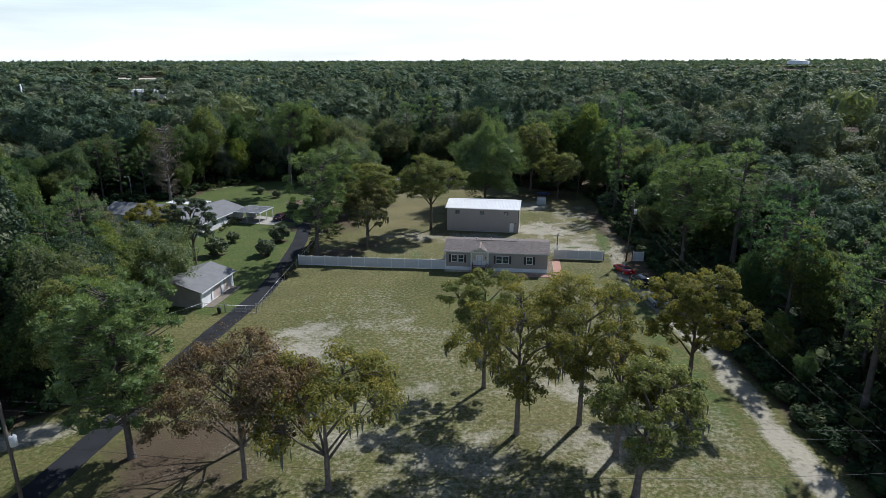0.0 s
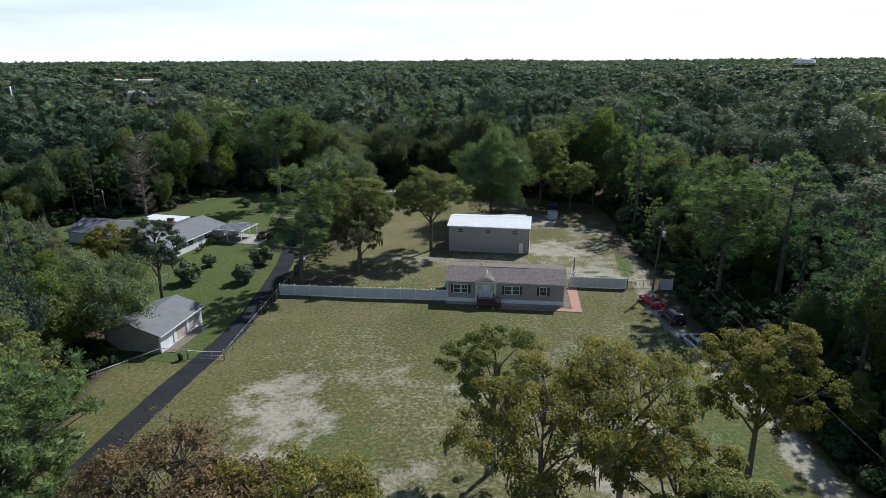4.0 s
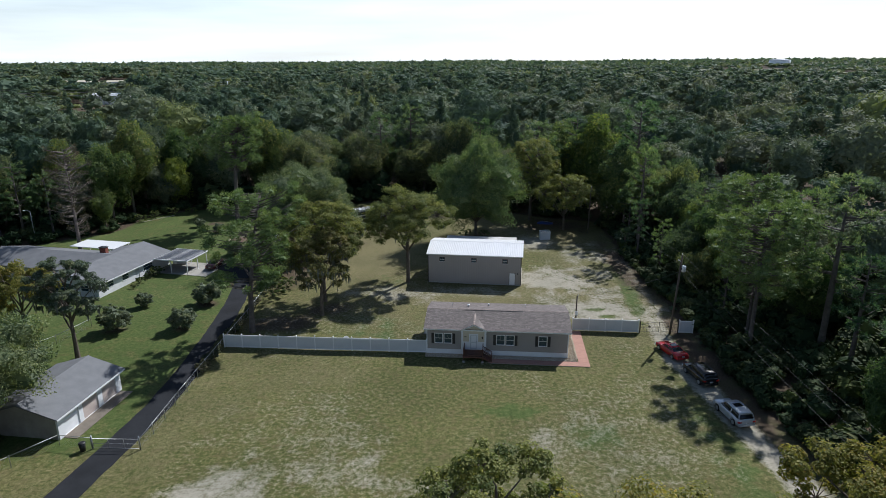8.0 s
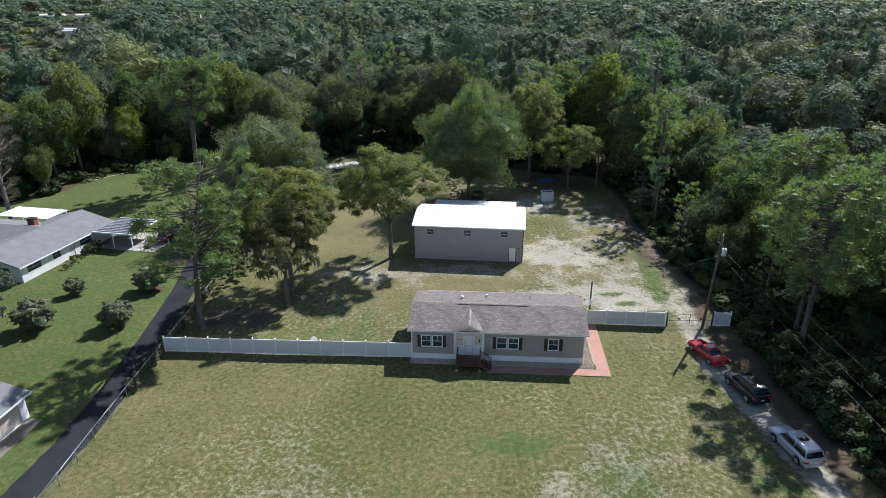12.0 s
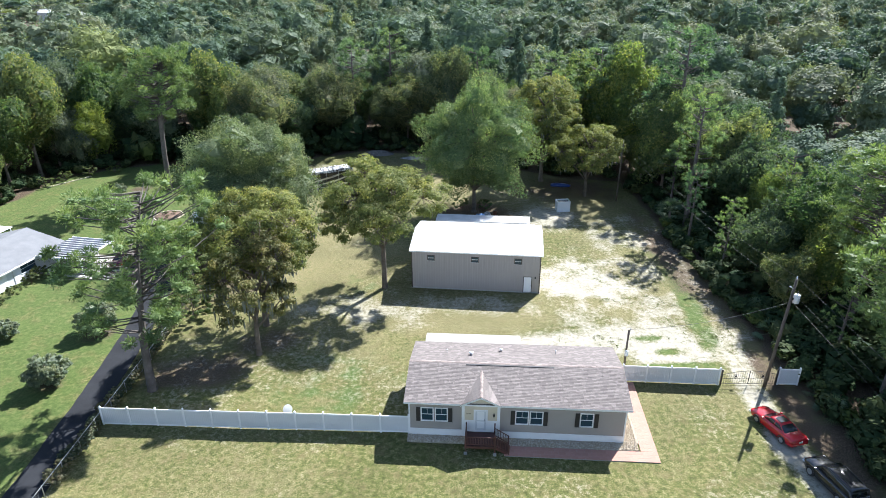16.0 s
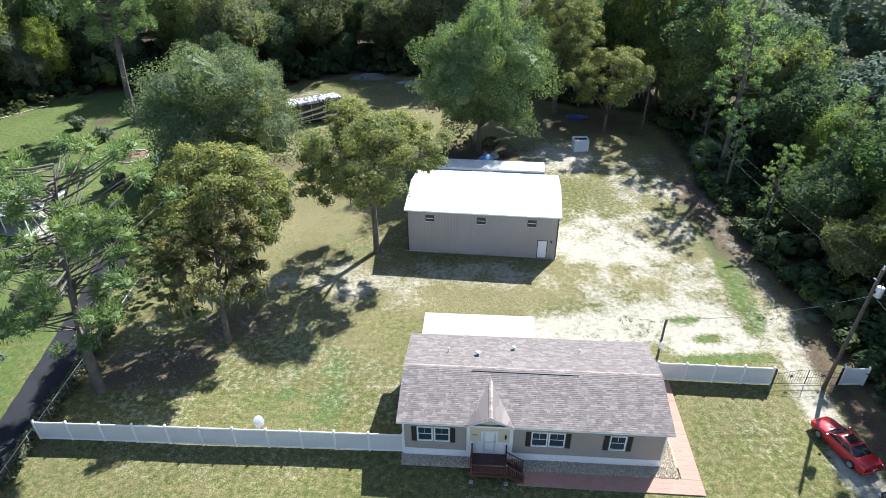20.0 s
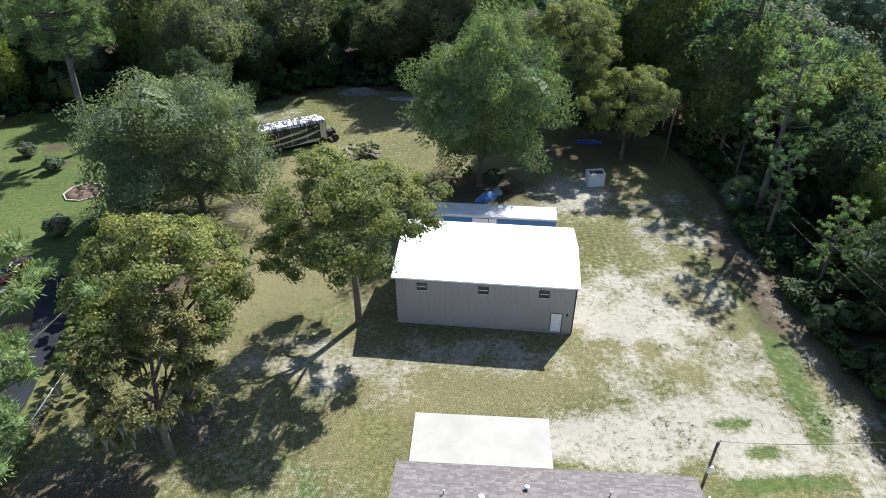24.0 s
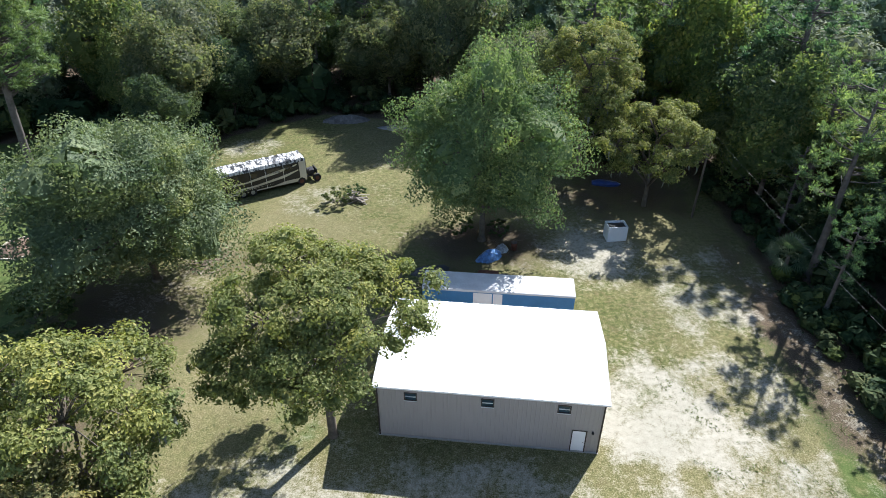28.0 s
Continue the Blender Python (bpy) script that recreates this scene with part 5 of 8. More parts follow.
def window(root, x0, x1, z0, z1, y, rail=True, frame_mat=None, depth=0.1):
    w = part("window", wall_with_holes(x0 - 0.05, x1 + 0.05, z0 - 0.05, z1 + 0.05, [(x0 + 0.03, x1 - 0.03, z0 + 0.03, z1 - 0.03)], y - 0.045, y + depth), frame_mat or M_WHITE, root)
    zm = (z0 + z1) / 2
    part("pane", box(x0 + 0.031, x1 - 0.031, y + 0.03, y + 0.038, z0 + 0.031, zm - 0.021), M_GLASS, w)
    part("pane", box(x0 + 0.031, x1 - 0.031, y + 0.012, y + 0.02, zm + 0.021, z1 - 0.031), M_GLASS, w)
    if rail:
        part("sash_rail", box(x0 + 0.03, x1 - 0.03, y - 0.01, y + 0.045, zm - 0.02, zm + 0.02), frame_mat or M_WHITE, w)
        part("muntin", box((x0 + x1) / 2 - 0.01, (x0 + x1) / 2 + 0.01, y + 0.0, y + 0.011, zm + 0.021, z1 - 0.031), frame_mat or M_WHITE, w)
    part("blind", box(x0 + 0.03, x1 - 0.03, y + 0.085, y + 0.092, zm + 0.05, z1 - 0.03), M_WHITE, w, "white blind behind the glass")
    return w


def shutter(root, x0, x1, z0, z1, y):
    bm = box(x0, x1, y - 0.045, y, z0, z1, 0.006)
    for k in range(12):
        zz = z0 + 0.08 + k * (z1 - z0 - 0.16) / 12
        prism([(y - 0.052, zz), (y - 0.045, zz + 0.06), (y - 0.045, zz)], x0 + 0.04, x1 - 0.04, "x", bm)
    return part("shutter", bm, M_SHUTTER, root, "dark louvred shutter")


for a, b in wins:
    window(home, a, b, WIN_Z0, WIN_Z1, 0.0)
for a in (0.62, 3.28, 8.42, 11.1, 13.66, 15.2):
    shutter(home, a, a + 0.34, WIN_Z0 - 0.05, WIN_Z1 + 0.05, -0.03)

# entry bay: white surround, cream gable, door, lamp
bay = part("entry_bay", wall_with_holes(PX0, PX1, SK, EV + 0.02, [(DOOR[0], DOOR[1], DOOR[2], DOOR[3])], -0.2, -0.0465), M_WHITE, home, "white panelled entry surround")
part("bay_siding", wall_with_holes(PX0 + 0.24, PX1 - 0.24, 1.95, EV + 0.015, [(DOOR[0] - 0.12, DOOR[1] + 0.12, 1.95, DOOR[3] + 0.12)], -0.225, -0.2), M_CREAM, bay, "cream siding")
gx0, gx1, gxm, gz = PX0 - 0.12, PX1 + 0.12, (PX0 + PX1) / 2, EV + 0.02
part("gable_face", prism([(PX0, gz), (PX1, gz), (gxm, gz + 0.66)], -0.2, 0.3, "y"), M_CREAM, bay)
for s in (-1, 1):
    e = gx0 if s < 0 else gx1
    bm = bmesh.new()
    yb = (gz + 0.78 - ztop) / math.tan(SLOPE) - OH
    ye = (gz - 0.02 - ztop) / math.tan(SLOPE) - OH
    top = [bm.verts.new(v) for v in ((e, -0.34, gz - 0.03), (gxm, -0.34, gz + 0.77), (gxm, yb + 0.1, gz + 0.77), (e, ye + 0.06, gz - 0.03))]
    low = [bm.verts.new(v.co - Vector((0, 0, 0.08))) for v in top]
    fs = [bm.faces.new(top), bm.faces.new(low[::-1])] + [bm.faces.new((top[i], low[i], low[(i + 1) % 4], top[(i + 1) % 4])) for i in range(4)]
    bmesh.ops.recalc_face_normals(bm, faces=fs)
    part("gable_slope", bm, M_COURSE, bay)
    part("gable_rake", prism([(e, gz - 0.20), (gxm, gz + 0.6), (gxm, gz + 0.74), (e, gz - 0.06)], -0.362, -0.342, "y"), M_WHITE, bay)
part("gable_ridge_cap", prism([(gxm - 0.14, gz + 0.735), (gxm, gz + 0.80), (gxm + 0.14, gz + 0.735)], -0.34, yb + 0.25, "y"), M_SHINGLE, bay)
door = part("door", box(DOOR[0] + 0.03, DOOR[1] - 0.03, -0.13, -0.08, DOOR[2] + 0.02, DOOR[3] - 0.03, 0.008), M_PANEL, home, "closed white front door")
for z0, z1 in ((1.05, 1.75), (1.9, 2.75)):
    part("door_panel", box(DOOR[0] + 0.17, DOOR[1] - 0.17, -0.142, -0.13, z0, z1, 0.008), M_WHITE, door)
part("door_handle", box(DOOR[1] - 0.14, DOOR[1] - 0.10, -0.17, -0.13, 1.82, 1.98, 0.008), M_DARK, door)
part("door_frame", wall_with_holes(DOOR[0] - 0.08, DOOR[1] + 0.08, DOOR[2], DOOR[3] + 0.08, [(DOOR[0] + 0.03, DOOR[1] - 0.03, DOOR[2], DOOR[3] - 0.03)], -0.25, -0.226), M_WHITE, door)
lampb = part("porch_lamp", box(7.0, 7.1, -0.26, -0.225, 2.45, 2.7, 0.01), M_DARK, home, "black porch lantern")
part("lantern", tube([(7.05, -0.31, 2.38), (7.05, -0.31, 2.42), (7.05, -0.31, 2.62), (7.05, -0.31, 2.72)], [0.04, 0.07, 0.085, 0.03], 8), M_DARK, lampb)
nb = part("number_plate", box(4.78, 5.16, -0.236, -0.226, 2.52, 2.66), M_CREAM, home, "dark number marks beside the door")
for k in range(4):
    part("mark", box(4.80 + k * 0.09, 4.855 + k * 0.09, -0.244, -0.236, 2.54, 2.64), M_DARK, nb)

# ---- front steps and deck ----
deck = thing("front_deck", "dark red stained wooden porch deck with railings and steps", "porch", HOME)
DX0, DX1, DY0, DY1, DZ = 4.75, 7.2, -2.0, -0.27, 0.80
bd = None
w = (DY1 - DY0) / 12
for k in range(12):
    if bd is None:
        bd = part("deck_board", box(DX0, DX1, 0, w - 0.012, DZ - 0.035, DZ, 0.004), M_DECK, deck, "", Matrix.Translation((0, DY0, 0)))
    else:
        same("deck_board", bd.data, deck, Matrix.Translation((0, DY0 + k * w, 0)))
for nm, bm in (("rim_board", box(DX0, DX1, DY0 - 0.04, DY0 - 0.002, DZ - 0.22, DZ - 0.036)), ("rim_board", box(DX0 - 0.04, DX0 - 0.002, DY0, DY1, DZ - 0.22, DZ - 0.002))):
    part(nm, bm, M_RAIL, deck)
posts = [(DX0 + 0.05, DY0 + 0.05), (DX0 + 0.05, DY1 - 0.08), (DX1 - 0.05, DY1 - 0.08), (DX1 - 0.05, DY0 + 0.05)]
for x, y in posts:
    part("post", box(x - 0.05, x + 0.05, y - 0.05, y + 0.05, -0.05, DZ + 1.0, 0.008), M_DECK if y > -1 else M_RAIL, deck)


def rail_run(root, a, b, zoff, n):
    a, b = Vector(a), Vector(b)
    for z0 in (0.12, 0.86):
        d = b - a
        part("rail", tube([a + Vector((0, 0, z0)), b + Vector((0, 0, z0))], 0.045, 4), M_RAIL, root)
    for k in range(1, n):
        p = a.lerp(b, k / n)
        part("baluster", box(p.x - 0.018, p.x + 0.018, p.y - 0.018, p.y + 0.018, p.z + 0.12, p.z + 0.86), M_RAIL, root)


rail_run(deck, (DX0 + 0.05, DY0 + 0.05, DZ), (DX1 - 0.05, DY0 + 0.05, DZ), 0, 18)
rail_run(deck, (DX0 + 0.05, DY0 + 0.05, DZ), (DX0 + 0.05, DY1 - 0.08, DZ), 0, 12)
for k in range(4):
    part("step_tread", box(DX1 + 0.02 + k * 0.27, DX1 + 0.31 + k * 0.27, DY0 + 0.08, DY0 + 1.15, DZ - 0.18 * (k + 1) - 0.035, DZ - 0.18 * (k + 1), 0.005), M_DECK, deck)
for y in (DY0 + 0.05, DY0 + 1.18):
    part("stringer", prism([(DX1 + 0.02, DZ - 0.30), (DX1 + 0.02, DZ - 0.04), (DX1 + 1.15, DZ - 0.74), (DX1 + 1.15, -0.02), (DX1 + 0.9, -0.02)], y - 0.02, y + 0.02, "y"), M_RAIL, deck)
    part("newel", box(DX1 + 1.03, DX1 + 1.13, y - 0.05, y + 0.05, -0.05, 0.98, 0.008), M_RAIL, deck)
    rail_run(deck, (DX1, y, DZ), (DX1 + 1.08, y, 0.08), 0, 8)
for x in (DX0 + 0.05, DX1 - 0.05):
    b = thing("footing_block", "pale concrete footing block under the porch post", "block", HOME @ Matrix.Translation((x, DY0 - 0.12, 0)), "porch footings")
    part("block", box(-0.14, 0.14, -0.1, 0.1, -0.02, 0.2, 0.015), M_CONC, b)

# ---- gravel bed, brick walk, slab ----


def pave(name, x0, x1, y0, y1, z1, material, label, category, m, z0=-0.1):
    return tagged(part(name, box(x0, x1, y0, y1, z0, z1), material, None, "", m), label, category, kind="structure")


bed = tagged(part("gravel_bed", box(-0.1, HL + 1.1, -0.95, -0.046, -0.1, 0.075), M_GRAVEL, None, "", HOME), "tan river gravel bed along the skirting", "gravel", kind="structure")
tagged(part("gravel_bed", box(HL + 0.041, HL + 1.24, -0.046, 7.6, -0.1, 0.075), M_GRAVEL, None, "", HOME), "tan river gravel bed beside the home", "gravel", kind="structure")
gs = np.random.default_rng(3)
pp = np.concatenate([np.column_stack([gs.uniform(-0.1, HL + 1.08, 5200), gs.uniform(-0.95, -0.05, 5200)]), np.column_stack([gs.uniform(HL + 0.05, HL + 1.08, 2600), gs.uniform(-0.05, 7.55, 2600)])])
pp = pp[~((pp[:, 0] > DX0) & (pp[:, 0] < DX1 + 1.1) & (pp[:, 1] < -0.2))]
dirs = np.array([(1, 0, 0), (0, 1, 0), (-1, 0, 0), (0, -1, 0), (0, 0, 1)], float)
rad = gs.uniform(0.035, 0.085, len(pp))
V = (np.column_stack([pp, np.full(len(pp), 0.075)])[:, None] + dirs[None] * rad[:, None, None] * gs.uniform(0.6, 1.3, (len(pp), 5, 1))).reshape(-1, 3)
F = (np.arange(len(pp))[:, None, None] * 5 + np.array([(0, 1, 4), (1, 2, 4), (2, 3, 4), (3, 0, 4)])[None]).reshape(-1, 3)


def pebble_mat():
    m, n, l, p = nodes_of("river pebbles")
    g = n.new("ShaderNodeNewGeometry")
    r = ramp(n, [(0.0, (0.28, 0.23, 0.17)), (0.5, (0.43, 0.36, 0.265)), (1.0, (0.58, 0.52, 0.42))])
    l.new(g.outputs["Random Per Island"], r.inputs[0])
    l.new(r.outputs[0], p.inputs["Base Color"])
    p.inputs["Roughness"].default_value = 0.8
    return m


tagged(place(new("river_pebbles", np_mesh("river_pebbles", V, F, pebble_mat())), HOME), "loose tan and grey river pebbles", "gravel", kind="stuff")

walkway = tagged(part("brick_walk", box(7.9, HL + 2.55, -2.15, -0.96, -0.1, 0.05), M_OLDCONC, None, "", HOME), "red brick paver walk along the home", "walkway", kind="structure")
walkway2 = tagged(part("brick_walk", box(HL + 1.25, HL + 2.55, -0.96, 8.3, -0.1, 0.05), M_OLDCONC, None, "", HOME), "red brick paver walk beside the home", "walkway", kind="structure")
brick = None
bw, bl = 0.39, 0.59
for root, x0, x1, y0, y1 in ((walkway, 7.9, HL + 2.55, -2.15, -0.96), (walkway2, HL + 1.25, HL + 2.55, -0.96, 8.3)):
    j, y = 0, y0
    while y < y1 - 0.1:
        x = x0 + (j % 2) * -bl / 2
        while x < x1 - 0.05:
            a, b = max(x, x0), min(x + bl, x1)
            if b - a > 0.08:
                d = Matrix.Translation((a, y, 0.05)) @ Matrix.Diagonal(((b - a) / bl, 1, 1, 1))
                if brick is None:
                    brick = part("paver", box(0.004, bl - 0.004, 0.004, bw - 0.004, 0, 0.016, 0), M_BRICKPAVE, root, "", d)
                else:
                    same("paver", brick.data, root, d)
            x += bl
        y += bw
        j += 1

slab = pave("patio_slab", 0.0, 10.0, 8.75, 15.93, 0.09, M_CONC, "bright white concrete slab behind the home", "slab", HOME)
ac = thing("air_conditioner", "grey outdoor air conditioning unit beside the home", "air conditioner", HOME @ Matrix.Translation((-0.62, 6.2, 0)))
part("pad", box(-0.5, 0.45, -0.5, 0.5, -0.03, 0.08, 0.01), M_CONC, ac)
part("cabinet", box(-0.4, 0.4, -0.4, 0.4, 0.081, 0.85, 0.03), M_PANEL, ac)
part("fan_grille", tube([(0, 0, 0.851), (0, 0, 0.87)], 0.33, 20), M_DARK, ac)
for k in range(5):
    part("louvre", box(-0.405, -0.401, -0.33, 0.33, 0.2 + k * 0.12, 0.24 + k * 0.12), M_DKSTEEL, ac)
dish = thing("satellite_dish", "white satellite dish on a short mast in the lawn", "satellite dish", pose(-10.1, 106.4, 0, 0, 0, -20))
part("mast", tube([(0, 0, -0.1), (0, 0, 0.7)], 0.03, 8), M_STEEL, dish)
bm = bmesh.new()
rings = []
for i in range(6):
    r = 0.46 * i / 5
    rings.append([bm.verts.new((r * math.cos(a * math.pi / 8), -0.35 * r * r, r * math.sin(a * math.pi / 8) * 0.95)) for a in range(16)] if i else [bm.verts.new((0, 0, 0))])
for a in range(16):
    bm.faces.new((rings[0][0], rings[1][a], rings[1][(a + 1) % 16]))
    for i in range(1, 5):
        bm.faces.new((rings[i][a], rings[i + 1][a], rings[i + 1][(a + 1) % 16], rings[i][(a + 1) % 16]))
bmesh.ops.solidify(bm, geom=bm.faces[:], thickness=0.015)
part("reflector", bm, M_WHITE, dish, "", Matrix.Translation((0, -0.05, 0.85)) @ Matrix.Rotation(radians(-35), 4, "X"))
part("feed_arm", tube([(0, -0.05, 0.5), (0, -0.45, 0.62)], 0.015, 6), M_STEEL, dish)

# ---- white vinyl fence ----


def vinyl_fence(x0, y0, x1, y1, n, label):
    L = math.hypot(x1 - x0, y1 - y0)
    f = thing("vinyl_fence", label, "fence", pose(x0, y0, 0, 0, 0, math.degrees(math.atan2(y1 - y0, x1 - x0))))
    w = L / n
    pm = qm = None
    for k in range(n + 1):
        m = Matrix.Translation((k * w, 0, 0))
        if pm is None:
            bm = box(-0.065, 0.065, -0.065, 0.065, -0.2, 1.86, 0.008)
            prism([(-0.08, 1.861), (0.08, 1.861), (0.08, 1.89), (0.02, 1.96), (-0.02, 1.96), (-0.08, 1.89)], -0.08, 0.08, "y", bm)
            pm = part("post", bm, M_WHITE, f, "", m).data
        else:
            same("post", pm, f, m)
        if k < n:
            if qm is None:
                nb, edge_pts = 14, []
                for i in range(nb):
                    a, b = 0.07 + (w - 0.14) * i / nb, 0.07 + (w - 0.14) * (i + 1) / nb
                    edge_pts += [(a, -0.008), (a + 0.008, -0.018), (b - 0.008, -0.018), (b, -0.008)]
                edge_pts = [p for i, p in enumerate(edge_pts) if i == 0 or p != edge_pts[i - 1]]
                bm = prism(edge_pts + [(w - 0.07, 0.016), (0.07, 0.016)], 0.2, 1.66, "z")
                qm = (part("panel", bm, M_PANEL, f, "pale grey vinyl boards", m).data, part("bottom_rail", box(0.066, w - 0.066, -0.028, 0.028, 0.06, 0.21, 0.006), M_WHITE, f, "", m).data, part("top_rail", box(0.066, w - 0.066, -0.028, 0.028, 1.65, 1.78, 0.006), M_WHITE, f, "", m).data)
            else:
                for nm, q in zip(("panel", "bottom_rail", "top_rail"), qm):
                    same(nm, q, f, m)
    return f


vinyl_fence(-26.0, 106.3, 0.42, 103.75, 11, "long white vinyl privacy fence with grey panels")
vinyl_fence(20.6, 109.9, 29.4, 108.8, 4, "short white vinyl fence between home and gate")
vinyl_fence(34.95, 108.55, 36.75, 108.35, 1, "single white vinyl fence panel beside the gate")

# ---- iron driveway gate ----
gate = thing("driveway_gate", "black wrought iron double driveway gate, closed", "gate", pose(29.6, 108.78, 0, 0, 0, -2.4))
GW = 5.2
for x in (0.0, GW):
    part("gate_post", box(x - 0.06, x + 0.06, -0.06, 0.06, -0.2, 1.75, 0.01), M_DKSTEEL, gate)
for s in (0, 1):
    xa, xb = (0.09, GW / 2 - 0.02) if s == 0 else (GW / 2 + 0.02, GW - 0.09)

    def arch(x):
        return 1.15 + 0.42 * math.sin(math.pi * x / GW)
    leaf = part("gate_leaf", tube([(xa + (xb - xa) * k / 10, 0, arch(xa + (xb - xa) * k / 10)) for k in range(11)], 0.022, 6), M_DKSTEEL, gate)
    for z in (0.15, 0.75):
        part("rail", tube([(xa, 0, z), (xb, 0, z)], 0.02, 6), M_DKSTEEL, leaf)
    for k in range(13):
        x = xa + (xb - xa) * k / 12
        part("picket", tube([(x, 0, 0.1), (x, 0, arch(x))], 0.02 if k in (0, 12) else 0.010, 5), M_DKSTEEL, leaf)
    xm = (xa + xb) / 2
    part("medallion", tube([(xm + 0.2 * math.cos(a * math.pi / 6), -0.02, 1.0 + 0.2 * math.sin(a * math.pi / 6)) for a in range(13)], 0.016, 5), M_DKSTEEL, leaf)
    part("medallion_plate", prism([(xm - 0.13, 0.88), (xm + 0.13, 0.88), (xm + 0.1, 1.02), (xm + 0.02, 1.12), (xm - 0.08, 1.06)], -0.03, -0.012, "y"), M_DKSTEEL, leaf)

# ---- metal building ----
SHED = pose(0.80, 130.25, 0, 0, 0, -9.3)
SL, SD, SE, SR = 15.45, 9.3, 5.05, 5.95
shed = thing("metal_building", "large taupe steel building with white metal roof", "building", SHED)


def ribs(root, length, z0, z1, holes, y=0.0, pitch=0.30):
    """Raised ribs on a steel sheet wall along x, broken at the openings."""
    x = pitch / 2
    while x < length:
        spans = [(z0, z1)]
        for h in holes:
            if h[0] - 0.1 < x < h[1] + 0.1:
                spans = [s for a, b in spans for s in ((a, min(b, h[2] - 0.08)), (max(a, h[3] + 0.08), b)) if s[1] - s[0] > 0.1]
        for a, b in spans:
            part("wall_rib", prism([(x - 0.04, y - 0.001), (x - 0.018, y - 0.016), (x + 0.018, y - 0.016), (x + 0.04, y - 0.001)], a, b, "z"), M_METALWALL, root)
        x += pitch


swin = [(1.95, 2.75, 3.75, 4.45), (7.25, 8.05, 3.75, 4.45), (12.4, 13.2, 3.75, 4.45)]
sdoor = (13.55, 14.5, 0.05, 2.13)
fw = part("front_wall", wall_with_holes(0, SL, 0, SE, swin + [sdoor], 0, 0.1), M_METALWALL, shed, "ribbed taupe steel wall")
ribs(fw, SL, 0, SE, swin + [sdoor])
part("back_wall", box(0, SL, SD - 0.1, SD, 0, SE), M_METALWALL, shed)
for x in (0.0, SL - 0.1):
    bm = prism([(0.1, 0), (SD - 0.1, 0), (SD - 0.1, SE), (SD / 2, SR - 0.06), (0.1, SE)], x, x + 0.1, "x")
    part("gable_wall", bm, M_METALWALL, shed)
part("base_slab", box(-0.1, SL + 0.1, -0.1, SD + 0.1, -0.2, -0.004 + 0.03), M_OLDCONC, shed)
part("base_trim", box(-0.035, SL + 0.035, -0.045, -0.031, 0.03, 0.13), M_STEEL, shed)
for x in (-0.04, SL - 0.06):
    part("corner_trim", box(x, x + 0.1, -0.05, -0.031, 0.03, SE - 0.02), M_BRONZE, shed)
    part("corner_trim", box(x - 0.012 if x < 0 else x + 0.1, x if x < 0 else x + 0.112, -0.05, 0.08, 0.03, SE - 0.02), M_BRONZE, shed)
ss = math.atan2(SR - SE, SD / 2)
srun = (SD / 2 + 0.22) / math.cos(ss)
for s, (o, turn) in enumerate((((-0.28, -0.22, SE - 0.22 * math.tan(ss) + 0.06), 0), ((SL + 0.28, SD + 0.22, SE - 0.22 * math.tan(ss) + 0.06), 180))):
    pts, x = [(0, 0)], 0.15
    while x < SL + 0.5:
        pts += [(x - 0.05, 0), (x - 0.02, 0.025), (x + 0.02, 0.025), (x + 0.05, 0)]
        x += 0.3
    bm = prism(pts + [(SL + 0.56, 0), (SL + 0.56, -0.06), (0, -0.06)], 0, srun, "y")
    part("roof_sheet", bm, M_METALROOF, shed, "bright white ribbed steel roof", Matrix.Translation(o) @ pose(0, 0, 0, 0, 0, turn) @ Matrix.Rotation(ss, 4, "X"))
rzz = SE - 0.22 * math.tan(ss) + 0.06 + srun * math.sin(ss)
part("ridge_cap", prism([(SD / 2 - 0.25, rzz - 0.03), (SD / 2, rzz + 0.045), (SD / 2 + 0.25, rzz - 0.03)], -0.28, SL + 0.28, "x"), M_METALROOF, shed)
part("gutter", box(-0.28, SL + 0.28, -0.25, -0.222, SE - 0.12, SE + 0.02), M_METALROOF, shed)
for h in swin:
    w = window(shed, *h, 0.0, False, M_BRONZE)
    part("sash_rail", box(h[0] + 0.03, h[1] - 0.03, -0.02, 0.011, (h[2] + h[3]) / 2 - 0.035, (h[2] + h[3]) / 2 + 0.035), M_PANEL, w)
    part("sill", box(h[0] - 0.05, h[1] + 0.05, -0.07, -0.046, h[2] - 0.06, h[2] - 0.0), M_PANEL, w)
sd = part("door", box(sdoor[0] + 0.03, sdoor[1] - 0.03, -0.015, 0.03, 0.06, 2.1, 0.008), M_WHITE, shed, "white steel side door, closed")
part("door_handle", tube([(sdoor[1] - 0.12, -0.06, 1.0), (sdoor[1] - 0.12, -0.016, 1.0)], 0.03, 8), M_DKSTEEL, sd)
part("door_frame", wall_with_holes(sdoor[0] - 0.05, sdoor[1] + 0.05, 0.03, 2.18, [(sdoor[0] + 0.02, sdoor[1] - 0.02, 0.03, 2.12)], -0.05, -0.031), M_BRONZE, sd)
wl = part("wall_lamp", box(14.85, 14.97, -0.12, -0.031, 1.95, 2.2, 0.015), M_DARK, shed, "black wall lamp")
part("lamp_head", box(14.83, 14.99, -0.22, -0.121, 2.05, 2.18, 0.015), M_DARK, wl)

